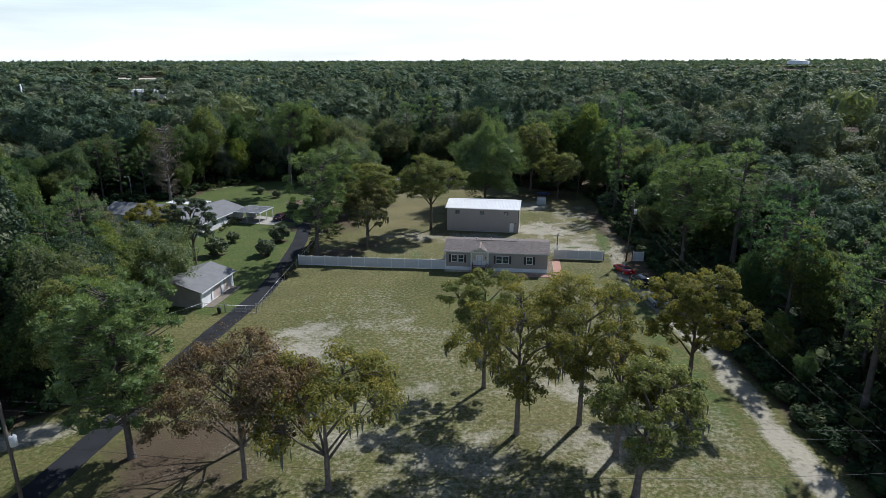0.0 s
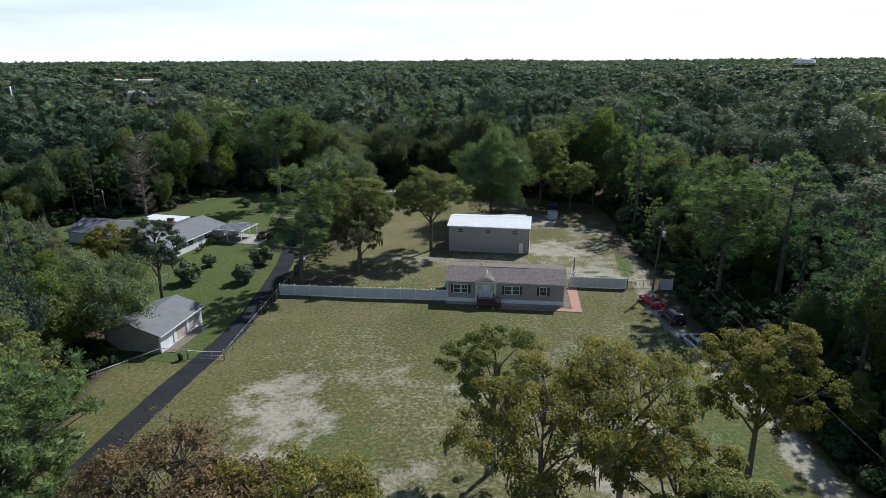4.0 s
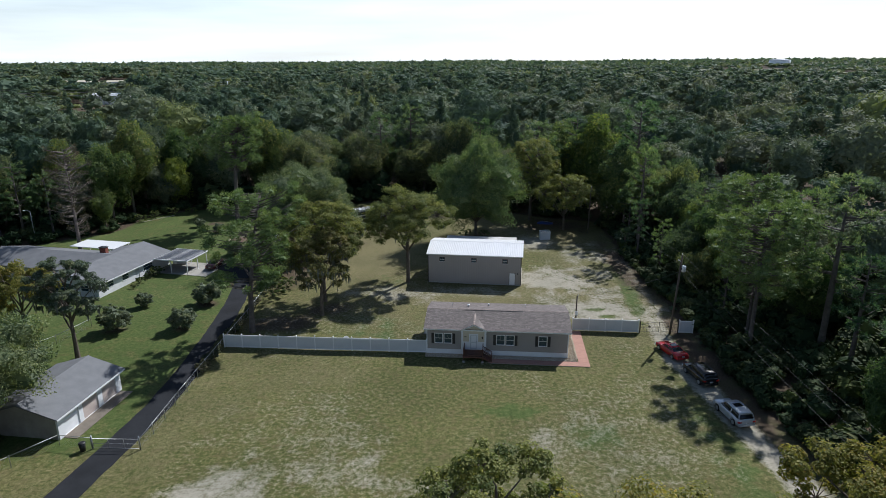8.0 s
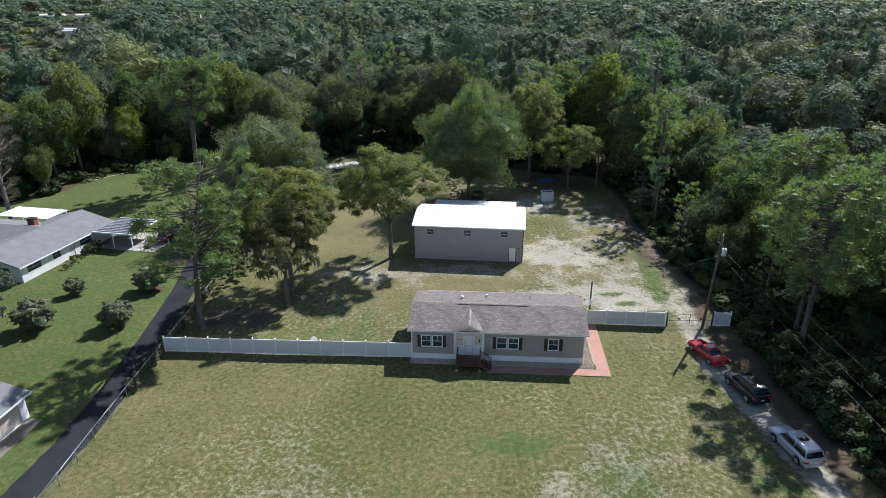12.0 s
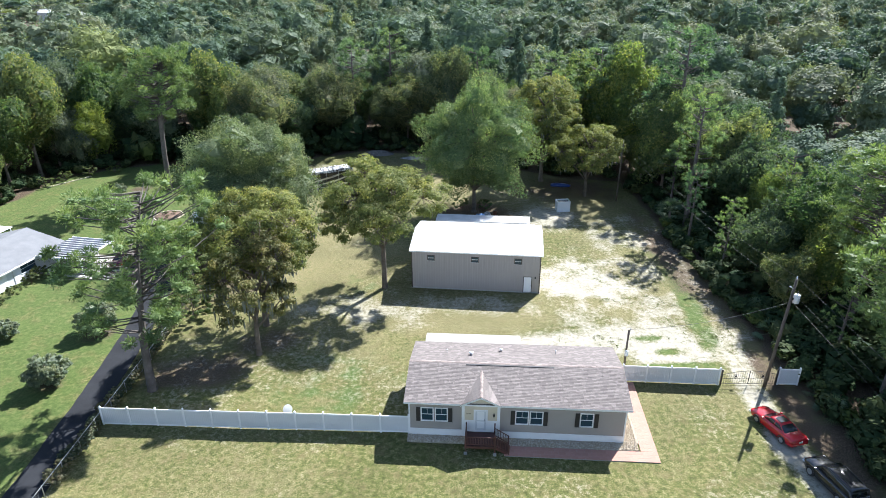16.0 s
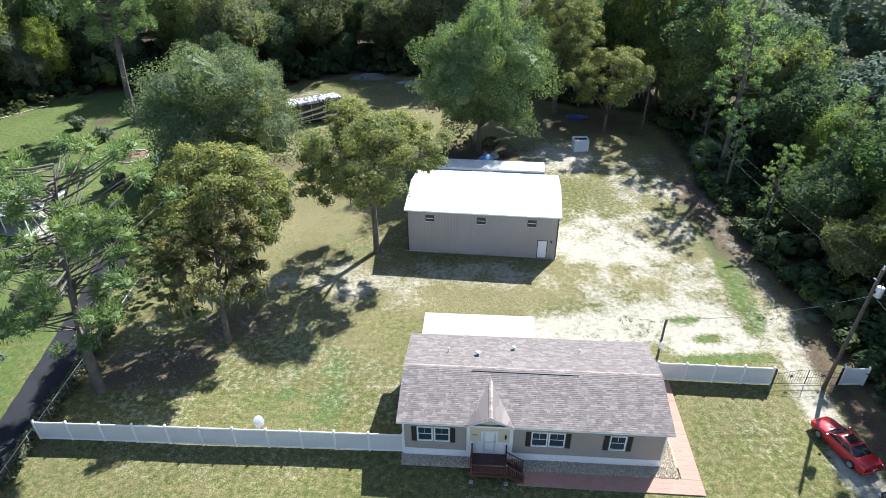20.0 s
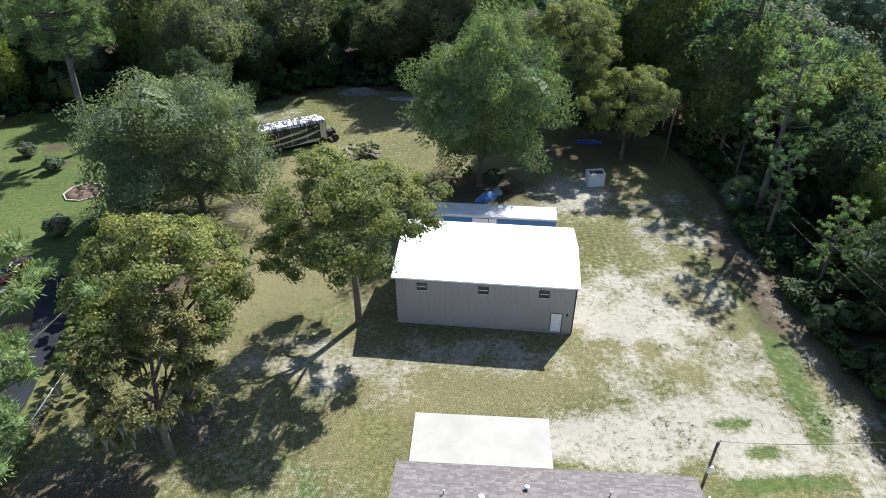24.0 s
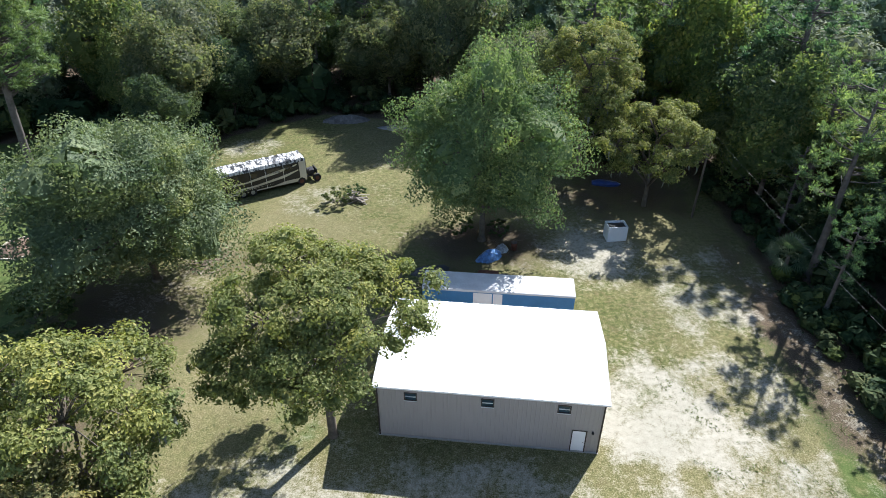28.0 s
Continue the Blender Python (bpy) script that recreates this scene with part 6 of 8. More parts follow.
# ---- box trailer behind the building ----
TR = pose(4.2, 142.6, 0, 0, 0, -9.0)
tr = thing("box_trailer", "old blue storage trailer with weathered white roof", "trailer", TR)
TL, TW, T0, T1 = 13.0, 2.5, 1.05, 3.95
part("body", box(0, TL, 0, TW, T0, T1 - 0.08, 0.03), M_BLUEBOX, tr, "faded blue trailer sides")
part("roof", box(-0.03, TL + 0.03, -0.03, TW + 0.03, T1 - 0.079, T1, 0.02), M_GREYROOF, tr)
part("top_rail", box(-0.04, TL + 0.04, -0.05, -0.031, T1 - 0.2, T1 - 0.02), M_PANEL, tr)
part("side_door", box(4.4, 6.0, -0.03, -0.002, T0 + 0.2, T1 - 0.3, 0.006), M_WHITE, tr, "white side doors")
part("side_door", box(6.1, 6.9, -0.03, -0.002, T0 + 0.2, T1 - 0.3, 0.006), M_WHITE, tr, "white side doors")
for k in range(16):
    part("side_rib", box(0.4 + k * 0.8, 0.44 + k * 0.8, -0.02, -0.001, T0 + 0.05, T1 - 0.21), M_BLUEBOX, tr) if not 4.2 < 0.4 + k * 0.8 < 7.0 else None
for x in (1.6, 2.8):
    for y in (0.25, TW - 0.25):
        w = part("wheel", tube([(x, y - 0.14, 0.5), (x, y + 0.14, 0.5)], 0.5, 18), M_TYRE, tr)
        part("rim", tube([(x, y - 0.15, 0.5), (x, y + 0.15, 0.5)], 0.27, 14), M_RUST, w)
part("frame_rail", box(0.6, TL - 0.8, 0.5, 0.7, T0 - 0.25, T0 - 0.002), M_DKSTEEL, tr)
part("frame_rail", box(0.6, TL - 0.8, TW - 0.7, TW - 0.5, T0 - 0.25, T0 - 0.002), M_DKSTEEL, tr)
for y in (0.55, TW - 0.55):
    part("landing_leg", box(TL - 2.6, TL - 2.45, y - 0.07, y + 0.07, -0.02, T0 - 0.25), M_DKSTEEL, tr)

# ---- white neighbouring house ----
NH = pose(-51.2, 124.6, 0, 0, 0, -14.3)
nh = thing("neighbour_house", "low white house with grey shingle roof", "house", NH)


def gable_roof(root, x0, x1, y0, y1, ze, zr, along, material, label="", over=0.5, thick=0.14):
    """Two sloping slabs over a rectangle, ridge along x or y, butting at the ridge."""
    if along == "y":
        xm, k = (x0 + x1) / 2, (zr - ze) / ((x1 - x0) / 2)
        lo = ze - over * k
        for a in (x0 - over, x1 + over):
            part("roof_slope", prism([(a, lo), (xm, zr), (xm, zr - thick), (a, lo - thick)], y0 - over, y1 + over, "y"), material, root, label)
        part("ridge_cap", prism([(xm - 0.15, zr - 0.15 * k + 0.004), (xm, zr + 0.03), (xm + 0.15, zr - 0.15 * k + 0.004)], y0 - over, y1 + over, "y"), material, root)
    else:
        ym, k = (y0 + y1) / 2, (zr - ze) / ((y1 - y0) / 2)
        lo = ze - over * k
        for a in (y0 - over, y1 + over):
            part("roof_slope", prism([(a, lo), (ym, zr), (ym, zr - thick), (a, lo - thick)], x0 - over, x1 + over, "x"), material, root, label)
        part("ridge_cap", prism([(ym - 0.15, zr - 0.15 * k + 0.004), (ym, zr + 0.03), (ym + 0.15, zr - 0.15 * k + 0.004)], x0 - over, x1 + over, "x"), material, root)


MW, ML = 10.4, 17.5
WE, WR = 2.55, 3.95
# walls: right side carries the windows, made along x and turned
side_holes = [(1.0, 3.4, 1.0, 2.1), (5.4, 6.9, 1.0, 2.1), (10.6, 13.0, 0.95, 2.1)]
sw = part("side_wall", wall_with_holes(0, ML, 0, WE - 0.02, side_holes + [(8.5, 9.5, 0.05, 2.1)], 0, 0.2), M_WHITEWALL, nh, "", pose(0, 0, 0, 0, 0, 90))
for h in side_holes:
    window(sw, *h, 0.0, True, M_WHITEWALL, 0.12)
dr = part("door", box(8.55, 9.45, 0.06, 0.1, 0.06, 2.08, 0.01), M_PANEL, sw, "pale front door")
part("front_wall", wall_with_holes(-MW, -0.2, 0, WE - 0.02, [(-3.2, -1.7, 1.0, 2.0), (-8.8, -5.0, 0.6, 2.1)], 0, 0.2), M_WHITEWALL, nh)
window(nh, -3.2, -1.7, 1.0, 2.0, 0.0, True, M_WHITEWALL, 0.12)
window(nh, -8.8, -5.0, 0.6, 2.1, 0.0, True, M_WHITEWALL, 0.12)
part("gable_wall", prism([(-MW, WE - 0.02), (-0.0, WE - 0.02), (-MW / 2, WR - 0.16)], 0.0, 0.2, "y"), M_WHITEWALL, nh)
part("back_wall", box(-MW, -0.2, ML - 0.2, ML, 0, WE - 0.02), M_WHITEWALL, nh)
part("wing_wall", wall_with_holes(-28, -MW - 0.01, 0, WE - 0.02, [(-15.5, -14.0, 1.0, 2.0), (-21, -19.2, 1.0, 2.0)], 5.0, 5.2), M_WHITEWALL, nh)
window(nh, -15.5, -14.0, 1.0, 2.0, 5.0, True, M_WHITEWALL, 0.12)
window(nh, -21.0, -19.2, 1.0, 2.0, 5.0, True, M_WHITEWALL, 0.12)
part("wing_end_wall", prism([(5.2, 0), (15.0, 0), (15.0, WE - 0.02), (10.0, WR - 0.16), (5.2, WE - 0.02)], -28, -27.8, "x"), M_WHITEWALL, nh)
part("wing_back_wall", box(-27.8, -MW, 14.8, 15.0, 0, WE - 0.02), M_WHITEWALL, nh)
gable_roof(nh, -MW, 0, 0, ML, WE, WR, "y", M_NHROOF, "weathered grey shingle slope")
ym, k = 10.0, (WR - WE) / 5.0
for a in (4.5, 15.5):
    lo = WE - 0.5 * k
    part("roof_slope", prism([(a, lo), (ym, WR - 0.02), (ym, WR - 0.16), (a, lo - 0.14)], -28.5, -MW / 2, "x"), M_NHROOF, nh, "weathered grey shingle slope")
for x0, x1, y0, y1 in ((0.5, 0.53, -0.5, ML + 0.5),):
    part("fascia", box(x0, x1, y0, y1, WE - 0.33, WE - 0.13), M_WHITE, nh)
ch = part("chimney", box(-8.7, -7.5, 11.0, 11.7, 2.6, 4.55), M_BRICK, nh, "red brick chimney")
part("chimney_cap", box(-8.78, -7.42, 10.92, 11.78, 4.551, 4.66), M_DKSTEEL, ch)
for r in range(8):
    for c in range(5):
        part("brick", box(-8.7 + c * 0.24 + 0.006, -8.7 + c * 0.24 + 0.228, 10.985, 10.999, 3.75 + r * 0.1 + 0.006, 3.75 + r * 0.1 + 0.094), M_BRICK, ch)
part("patio_roof", box(-19.5, -10.0, 15.7, 20.2, 2.72, 2.82), M_METALROOF, nh, "flat white patio roof")
for x in (-19.2, -14.7, -10.3):
    part("patio_post", box(x - 0.05, x + 0.05, 20.0, 20.1, -0.05, 2.719), M_WHITE, nh)

cp_ = thing("carport", "open carport with ribbed aluminium roof on white posts", "carport", NH)
bm = box(0.55, 7.0, 12.9, 19.2, 2.42, 2.46)
y = 13.0
while y < 19.1:
    part("roof_rib", prism([(y - 0.08, 2.462), (y - 0.05, 2.54), (y + 0.05, 2.54), (y + 0.08, 2.462)], 0.55, 7.0, "x"), M_GREYROOF, cp_, "pale raised roof rib")
    y += 0.62
part("roof", bm, M_RIBROOF, cp_, "dark weathered ribbed roof")
for x0, x1, y0, y1 in ((0.5, 7.05, 12.82, 12.9), (6.98, 7.06, 12.9, 19.2), (0.5, 7.05, 19.2, 19.28)):
    part("edge_beam", box(x0, x1, y0, y1, 2.36, 2.56), M_WHITE, cp_)
for x, y in ((3.6, 13.1), (6.8, 13.1), (6.8, 16.2), (6.8, 19.0), (3.6, 19.0)):
    part("post", box(x - 0.06, x + 0.06, y - 0.06, y + 0.06, -0.05, 2.419), M_WHITE, cp_)
tagged(part("carport_slab", box(0.35, 10.5, 12.7, 19.4, -0.1, 0.05), M_OLDCONC, None, "", NH), "pale weathered concrete carport floor", "slab", kind="structure")
tagged(part("carport_back_wall", box(0.5, 3.2, 17.9, 18.1, 0.05, 2.3), M_WHITEWALL, None, "", NH), "white wall at the back of the carport", "wall", kind="structure")

hb = make_tree("hedge_bush", "clipped dark green hedge bush below the windows", 31, 1.25, 1.0, 0.1, 22, 60, 0.10, M_SHRUB, tr=0.04, category="bush", crown="foliage")
place(hb, NH @ tm(1.6, 7.2, 0, 1.0))
tagged(hb, group="hedge along the house")
for x, y, s in ((1.5, 10.2, 1.0), (1.5, 11.4, 1.15), (1.4, 12.4, 1.2), (2.2, 5.2, 0.55)):
    tagged(copy_thing(hb, NH @ tm(x, y, 50 * y, s)), group="hedge along the house")

# ---- garage with three doors ----
GA = pose(-35.9, 85.9, 0, 0, 0, -8.8)
ga = thing("garage", "white block garage with grey shingle roof and three doors", "garage", GA)
GWd, GLn, GE, GR = 7.6, 9.9, 2.55, 3.85
gh = [(0.8, 3.0, 0.02, 2.1), (3.6, 6.0, 0.02, 2.1), (6.7, 9.1, 0.02, 2.1)]
gw = part("door_wall", wall_with_holes(0, GLn, 0, GE, gh, 0, 0.2), M_WHITEWALL, ga, "white painted wall", pose(0, 0, 0, 0, 0, 90))
for i, h in enumerate(gh):
    d = part("garage_door", box(h[0], h[1], 0.12, 0.16, h[2], h[3]), M_WHITEWALL if i == 0 else M_BROWNDOOR, gw, "closed white door" if i == 0 else "closed pinkish sectional door")
    for k in range(4):
        part("door_section", box(h[0] + 0.03, h[1] - 0.03, 0.105, 0.119, h[2] + 0.04 + k * 0.515, h[2] + 0.5 + k * 0.515), M_WHITEWALL if i == 0 else M_BROWNDOOR, d)
# this end's shade is put into its colour; the other walls stay white
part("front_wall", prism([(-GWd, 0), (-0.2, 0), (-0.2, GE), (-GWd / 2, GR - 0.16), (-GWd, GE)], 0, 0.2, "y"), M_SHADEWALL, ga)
part("back_wall", prism([(-GWd, 0), (-0.2, 0), (-0.2, GE), (-GWd / 2, GR - 0.16), (-GWd, GE)], GLn - 0.2, GLn, "y"), M_WHITEWALL, ga)
part("left_wall", box(-GWd, -GWd + 0.2, 0.2, GLn - 0.2, 0, GE), M_WHITEWALL, ga)
gable_roof(ga, -GWd, 0, 0, GLn, GE + 0.1, GR, "y", M_NHROOF, "grey shingle garage roof", 0.45)
part("fascia", box(0.45, 0.48, -0.45, GLn + 0.45, GE - 0.22, GE - 0.04), M_WHITE, ga)
tagged(part("garage_apron", box(0.02, 1.5, 0.4, GLn - 0.3, -0.1, 0.05), M_APRON, None, "", GA), "stained brown concrete apron before the garage doors", "slab", kind="structure")

# ---- vehicles ----


def ring(x, w, z0, z1, tuck=0.06, top=0.1):
    """One cross-section of a body shell, rounded at its corners."""
    h = w / 2
    return [(x, -h + tuck, z0), (x, -h, z0 + 0.12), (x, -h, z1 - 0.22), (x, -h + 0.05, z1 - 0.07), (x, -h + 0.16, z1), (x, 0, z1 + 0.015), (x, h - 0.16, z1), (x, h - 0.05, z1 - 0.07), (x, h, z1 - 0.22), (x, h, z0 + 0.12), (x, h - tuck, z0)]


def cabin_ring(x, wb, wt, z0, z1):
    return [(x, -wb / 2, z0), (x, -wt / 2, z1 - 0.06), (x, -wt / 2 + 0.1, z1), (x, 0, z1 + 0.02), (x, wt / 2 - 0.1, z1), (x, wt / 2, z1 - 0.06), (x, wb / 2, z0)]


def wheel(root, x, y, r, wide=0.22):
    s = 1 if y > 0 else -1
    t = part("wheel", tube([(x, y - wide / 2, r), (x, y - wide / 2 + 0.03, r), (x, y + wide / 2 - 0.03, r), (x, y + wide / 2, r)], [r * 0.92, r, r, r * 0.92], 20), M_TYRE, root)
    rim = part("rim", tube([(x, y + s * (wide / 2 + 0.002), r), (x, y + s * (wide / 2 + 0.02), r)], r * 0.64, 16), M_RIM, t)
    return t


def car(label, m, shell, glass, roof, width, paint, wheels, wr, sunroof=False, rails=False, suv=True, category="car"):
    """Shell sections (x, width factor, low, high); x grows towards the front."""
    c = thing("car", label, category, m)
    body = part("body", loft([ring(x, width * k, z0, z1) for x, k, z0, z1 in shell]), paint, c)
    part("glazing", loft([cabin_ring(x, width * kb, width * kt, z0, z1) for x, kb, kt, z0, z1 in glass]), M_CARGLASS, c, "dark tinted windows")
    rf = part("roof", loft([[(x, -width * k / 2, z - 0.10), (x, -width * k / 2 + 0.02, z), (x, -width * k / 2 + 0.14, z + 0.035), (x, 0, z + 0.055), (x, width * k / 2 - 0.14, z + 0.035), (x, width * k / 2 - 0.02, z), (x, width * k / 2, z - 0.10)] for x, k, z in roof]), paint, c)
    if sunroof:
        x, z = roof[-2][0], roof[-2][2]
        part("sunroof", box(x - 0.75, x - 0.1, -0.42, 0.42, z + 0.03, z + 0.062, 0.01), M_CARGLASS, rf)
    xa, xb = roof[0][0], roof[-1][0]
    if rails:
        for s in (-1, 1):
            yy = s * (width * roof[1][1] / 2 - 0.1)
            part("roof_rail", tube([(xa + 0.25, yy, roof[0][2] + 0.03), (xa + 0.4, yy, roof[1][2] + 0.1), (xb - 0.5, yy, roof[-2][2] + 0.1), (xb - 0.3, yy, roof[-1][2] + 0.04)], 0.022, 6), M_STEEL if paint != M_BLACKCAR else M_DARK, rf)
    # pillars
    g0, gn = glass[0], glass[-1]
    for s in (-1, 1):
        for k, (xt, xbm) in enumerate(((roof[0][0] + 0.06, glass[0][0] + 0.02), ((roof[0][0] + roof[-1][0]) / 2,) * 2, (roof[-1][0] - 0.05, glass[-1][0] - 0.02))):
            zt = roof[1][2] - 0.05
            yt, yb = s * (width * roof[1][1] / 2 - 0.01), s * (width * g0[1] / 2 + 0.005)
            part("pillar", tube([(xbm, yb if k == 1 else yb * 0.98, g0[3] + 0.02), (xt, yt, zt)], 0.04, 6), paint, c)
    x0, xn = shell[0], shell[-1]
    half = width * shell[1][1] / 2
    for s in (-1, 1):
        part("tail_lamp", box(shell[1][0] - 0.13, shell[1][0] + 0.1, s * (half - 0.32) if s > 0 else -half - 0.012, half + 0.012 if s > 0 else -half + 0.32, shell[1][3] - 0.36, shell[1][3] - 0.2, 0.02), M_TAIL, c)
        part("head_lamp", box(shell[-2][0] - 0.1, shell[-2][0] + 0.1, s * half * 0.9 - 0.2, s * half * 0.9 + 0.06, shell[-2][3] - 0.3, shell[-2][3] - 0.17, 0.02), M_PANEL, c)
        xm_ = glass[-1][0] - 0.35
        part("mirror", box(xm_, xm_ + 0.13, s * (half + 0.13) - 0.1, s * (half + 0.13) + 0.1, g0[3] + 0.05, g0[3] + 0.2, 0.03), paint, c)
    for x in wheels:
        for s in (-1, 1):
            wheel(c, x, s * (width / 2 - 0.10), wr)
            part("wheel_arch", tube([(x + (wr + 0.06) * math.cos(a * math.pi / 10), s * (width / 2 + 0.004), wr + (wr + 0.06) * math.sin(a * math.pi / 10)) for a in range(11)], 0.035, 5), M_DARK, c)
    part("rear_bumper", box(shell[0][0] - 0.09, shell[0][0] + 0.12, -half * 0.94, half * 0.94, 0.36, 0.62, 0.05), paint, c)
    pl = part("licence_plate", box(shell[0][0] - 0.105, shell[0][0] - 0.091, -0.16, 0.16, 0.66, 0.80), M_WHITE, c)
    part("plate_bar", box(shell[0][0] - 0.111, shell[0][0] - 0.106, -0.12, 0.12, 0.71, 0.75), M_DARK, pl)
    return c


car("red two-door coupe with dark rear window and sunroof", pose(31.5, 102.4, 0.02, 0, 0, 104),
    [(-2.38, 0.86, 0.42, 0.84), (-2.25, 0.95, 0.28, 0.97), (-1.2, 1.0, 0.22, 0.99), (0.0, 1.0, 0.22, 0.95), (0.9, 1.0, 0.22, 0.93), (1.9, 0.97, 0.24, 0.82), (2.25, 0.90, 0.28, 0.70), (2.36, 0.8, 0.36, 0.62)],
    [(-1.55, 0.84, 0.80, 0.88, 0.96), (-0.75, 0.86, 0.68, 0.88, 1.30), (0.1, 0.86, 0.68, 0.88, 1.32), (1.0, 0.84, 0.78, 0.86, 0.94)],
    [(-0.85, 0.66, 1.26), (-0.6, 0.68, 1.31), (0.1, 0.68, 1.33), (0.3, 0.67, 1.30)], 1.80, M_RED, (-1.4, 1.35), 0.32, sunroof=True, suv=False)
car("black sport utility vehicle with a glossy roof", pose(32.4, 96.0, 0.02, 0, 0, 98),
    [(-2.35, 0.88, 0.5, 1.05), (-2.25, 0.97, 0.34, 1.14), (-1.0, 1.0, 0.28, 1.12), (0.6, 1.0, 0.28, 1.08), (1.0, 1.0, 0.28, 1.08), (1.9, 0.97, 0.3, 1.02), (2.28, 0.9, 0.34, 0.9), (2.4, 0.82, 0.42, 0.75)],
    [(-2.22, 0.92, 0.80, 1.0, 1.12), (-1.85, 0.90, 0.76, 1.0, 1.66), (-0.2, 0.90, 0.76, 1.0, 1.72), (0.55, 0.89, 0.76, 1.0, 1.68), (1.25, 0.86, 0.82, 1.0, 1.06)],
    [(-2.05, 0.72, 1.62), (-1.8, 0.76, 1.68), (-0.1, 0.76, 1.74), (0.6, 0.74, 1.68)], 1.92, M_BLACKCAR, (-1.42, 1.42), 0.37, rails=True)
car("silver sport utility vehicle with a dark rear window and roof rails", pose(32.4, 87.7, 0.02, 0, 0, 97),
    [(-2.32, 0.88, 0.5, 1.0), (-2.22, 0.97, 0.34, 1.10), (-1.0, 1.0, 0.28, 1.10), (0.6, 1.0, 0.28, 1.06), (1.0, 1.0, 0.28, 1.06), (1.9, 0.97, 0.3, 1.0), (2.25, 0.9, 0.34, 0.88), (2.36, 0.82, 0.42, 0.75)],
    [(-2.2, 0.92, 0.80, 1.0, 1.10), (-1.8, 0.90, 0.76, 1.0, 1.62), (-0.2, 0.90, 0.76, 1.0, 1.68), (0.5, 0.89, 0.76, 1.0, 1.64), (1.2, 0.86, 0.82, 1.0, 1.04)],
    [(-1.98, 0.72, 1.60), (-1.7, 0.76, 1.65), (-0.1, 0.76, 1.70), (0.55, 0.74, 1.64)], 1.90, M_SILVER, (-1.4, 1.4), 0.36, sunroof=True, rails=True)
car("dark red sedan parked under the carport", NH @ pose(9.2, 17.8, 0.05, 0, 0, 100),
    [(-2.3, 0.86, 0.42, 0.86), (-2.15, 0.95, 0.28, 1.0), (0.9, 1.0, 0.22, 0.96), (1.9, 0.97, 0.24, 0.86), (2.2, 0.90, 0.28, 0.74), (2.3, 0.8, 0.36, 0.66)],
    [(-1.5, 0.84, 0.80, 0.9, 0.98), (-0.8, 0.86, 0.68, 0.9, 1.38), (0.1, 0.86, 0.68, 0.9, 1.42), (1.0, 0.84, 0.78, 0.88, 0.96)],
    [(-0.9, 0.66, 1.34), (-0.6, 0.68, 1.39), (0.1, 0.68, 1.43), (0.3, 0.67, 1.40)], 1.80, paint_mat("dark maroon car paint", (0.06, 0.012, 0.014)), (-1.35, 1.35), 0.32, suv=False)

# ---- motorhome with a tarpaulin over its roof ----
RV = pose(-18.9, 165.9, 0, 0, 0, 26.0)
rv = thing("motorhome", "old black and tan motorhome with its front stripped bare", "motorhome", RV)
RL, RW, R0, R1 = 10.3, 2.5, 0.55, 3.45
part("body", prism([(0, R0 + 0.2), (0.3, R0), (RL, R0), (RL, R1 - 0.1), (RL - 0.1, R1), (0.1, R1), (0, R1 - 0.1)], 0, RW, "y"), M_RVBLACK, rv, "black side panels")
part("lower_skirt", box(0.35, RL - 0.06, -0.012, -0.001, 0.58, 1.02), M_RVTAN, rv, "tan lower side skirt")
part("front_cap", box(RL - 0.9, RL - 0.06, -0.011, -0.001, 1.021, R1 - 0.15), M_RVTAN, rv, "tan front corner panel")
for k, pts in enumerate(([(0.3, 1.75), (3.0, 1.8), (6.4, 2.2), (9.0, 2.75), (9.2, 2.95), (6.0, 2.5), (2.8, 2.0), (0.3, 1.98)], [(1.2, 1.05), (4.0, 1.1), (7.5, 1.5), (9.4, 2.1), (9.2, 2.2), (7.0, 1.75), (4.0, 1.35), (1.2, 1.25)], [(0.3, 0.7), (6.0, 0.75), (9.3, 1.3), (9.3, 1.45), (6.0, 1.0), (0.3, 0.9)])):
    part("swoosh", prism(pts, -0.02 - k * 0.002, -0.0125, "y"), M_RVBLACK if k == 2 else M_RVTAN, rv, "black swoosh stripe" if k == 2 else "silver swoosh stripe")
for x0, x1 in ((1.0, 2.0), (3.4, 4.2), (5.4, 7.0), (7.6, 8.6)):
    part("window", box(x0, x1, -0.02, -0.0125, 2.35, 2.95, 0.004), M_CARGLASS, rv)
part("compartment_line", box(0.5, RL - 0.5, -0.015, -0.001, 1.0, 1.015), M_DARK, rv)
part("front_bulkhead", box(RL + 0.002, RL + 0.03, 0.15, RW - 0.15, 0.8, R1 - 0.25), M_DARK, rv, "open dark cab end")
for y in (0.7, RW - 0.7):
    part("chassis_rail", box(RL + 0.03, RL + 1.75, y - 0.06, y + 0.06, 0.55, 0.75), M_DKSTEEL, rv)
eng = part("engine", box(RL + 0.35, RL + 1.2, 0.75, RW - 0.75, 0.751, 1.35, 0.08), M_DKSTEEL, rv, "bare rusty engine")
part("radiator", box(RL + 1.35, RL + 1.5, 0.55, RW - 0.55, 0.76, 1.45, 0.02), M_DARK, rv)
part("steering_column", tube([(RL + 0.2, 0.7, 1.0), (RL + 0.6, 0.7, 1.75)], 0.05, 6), M_DKSTEEL, rv)
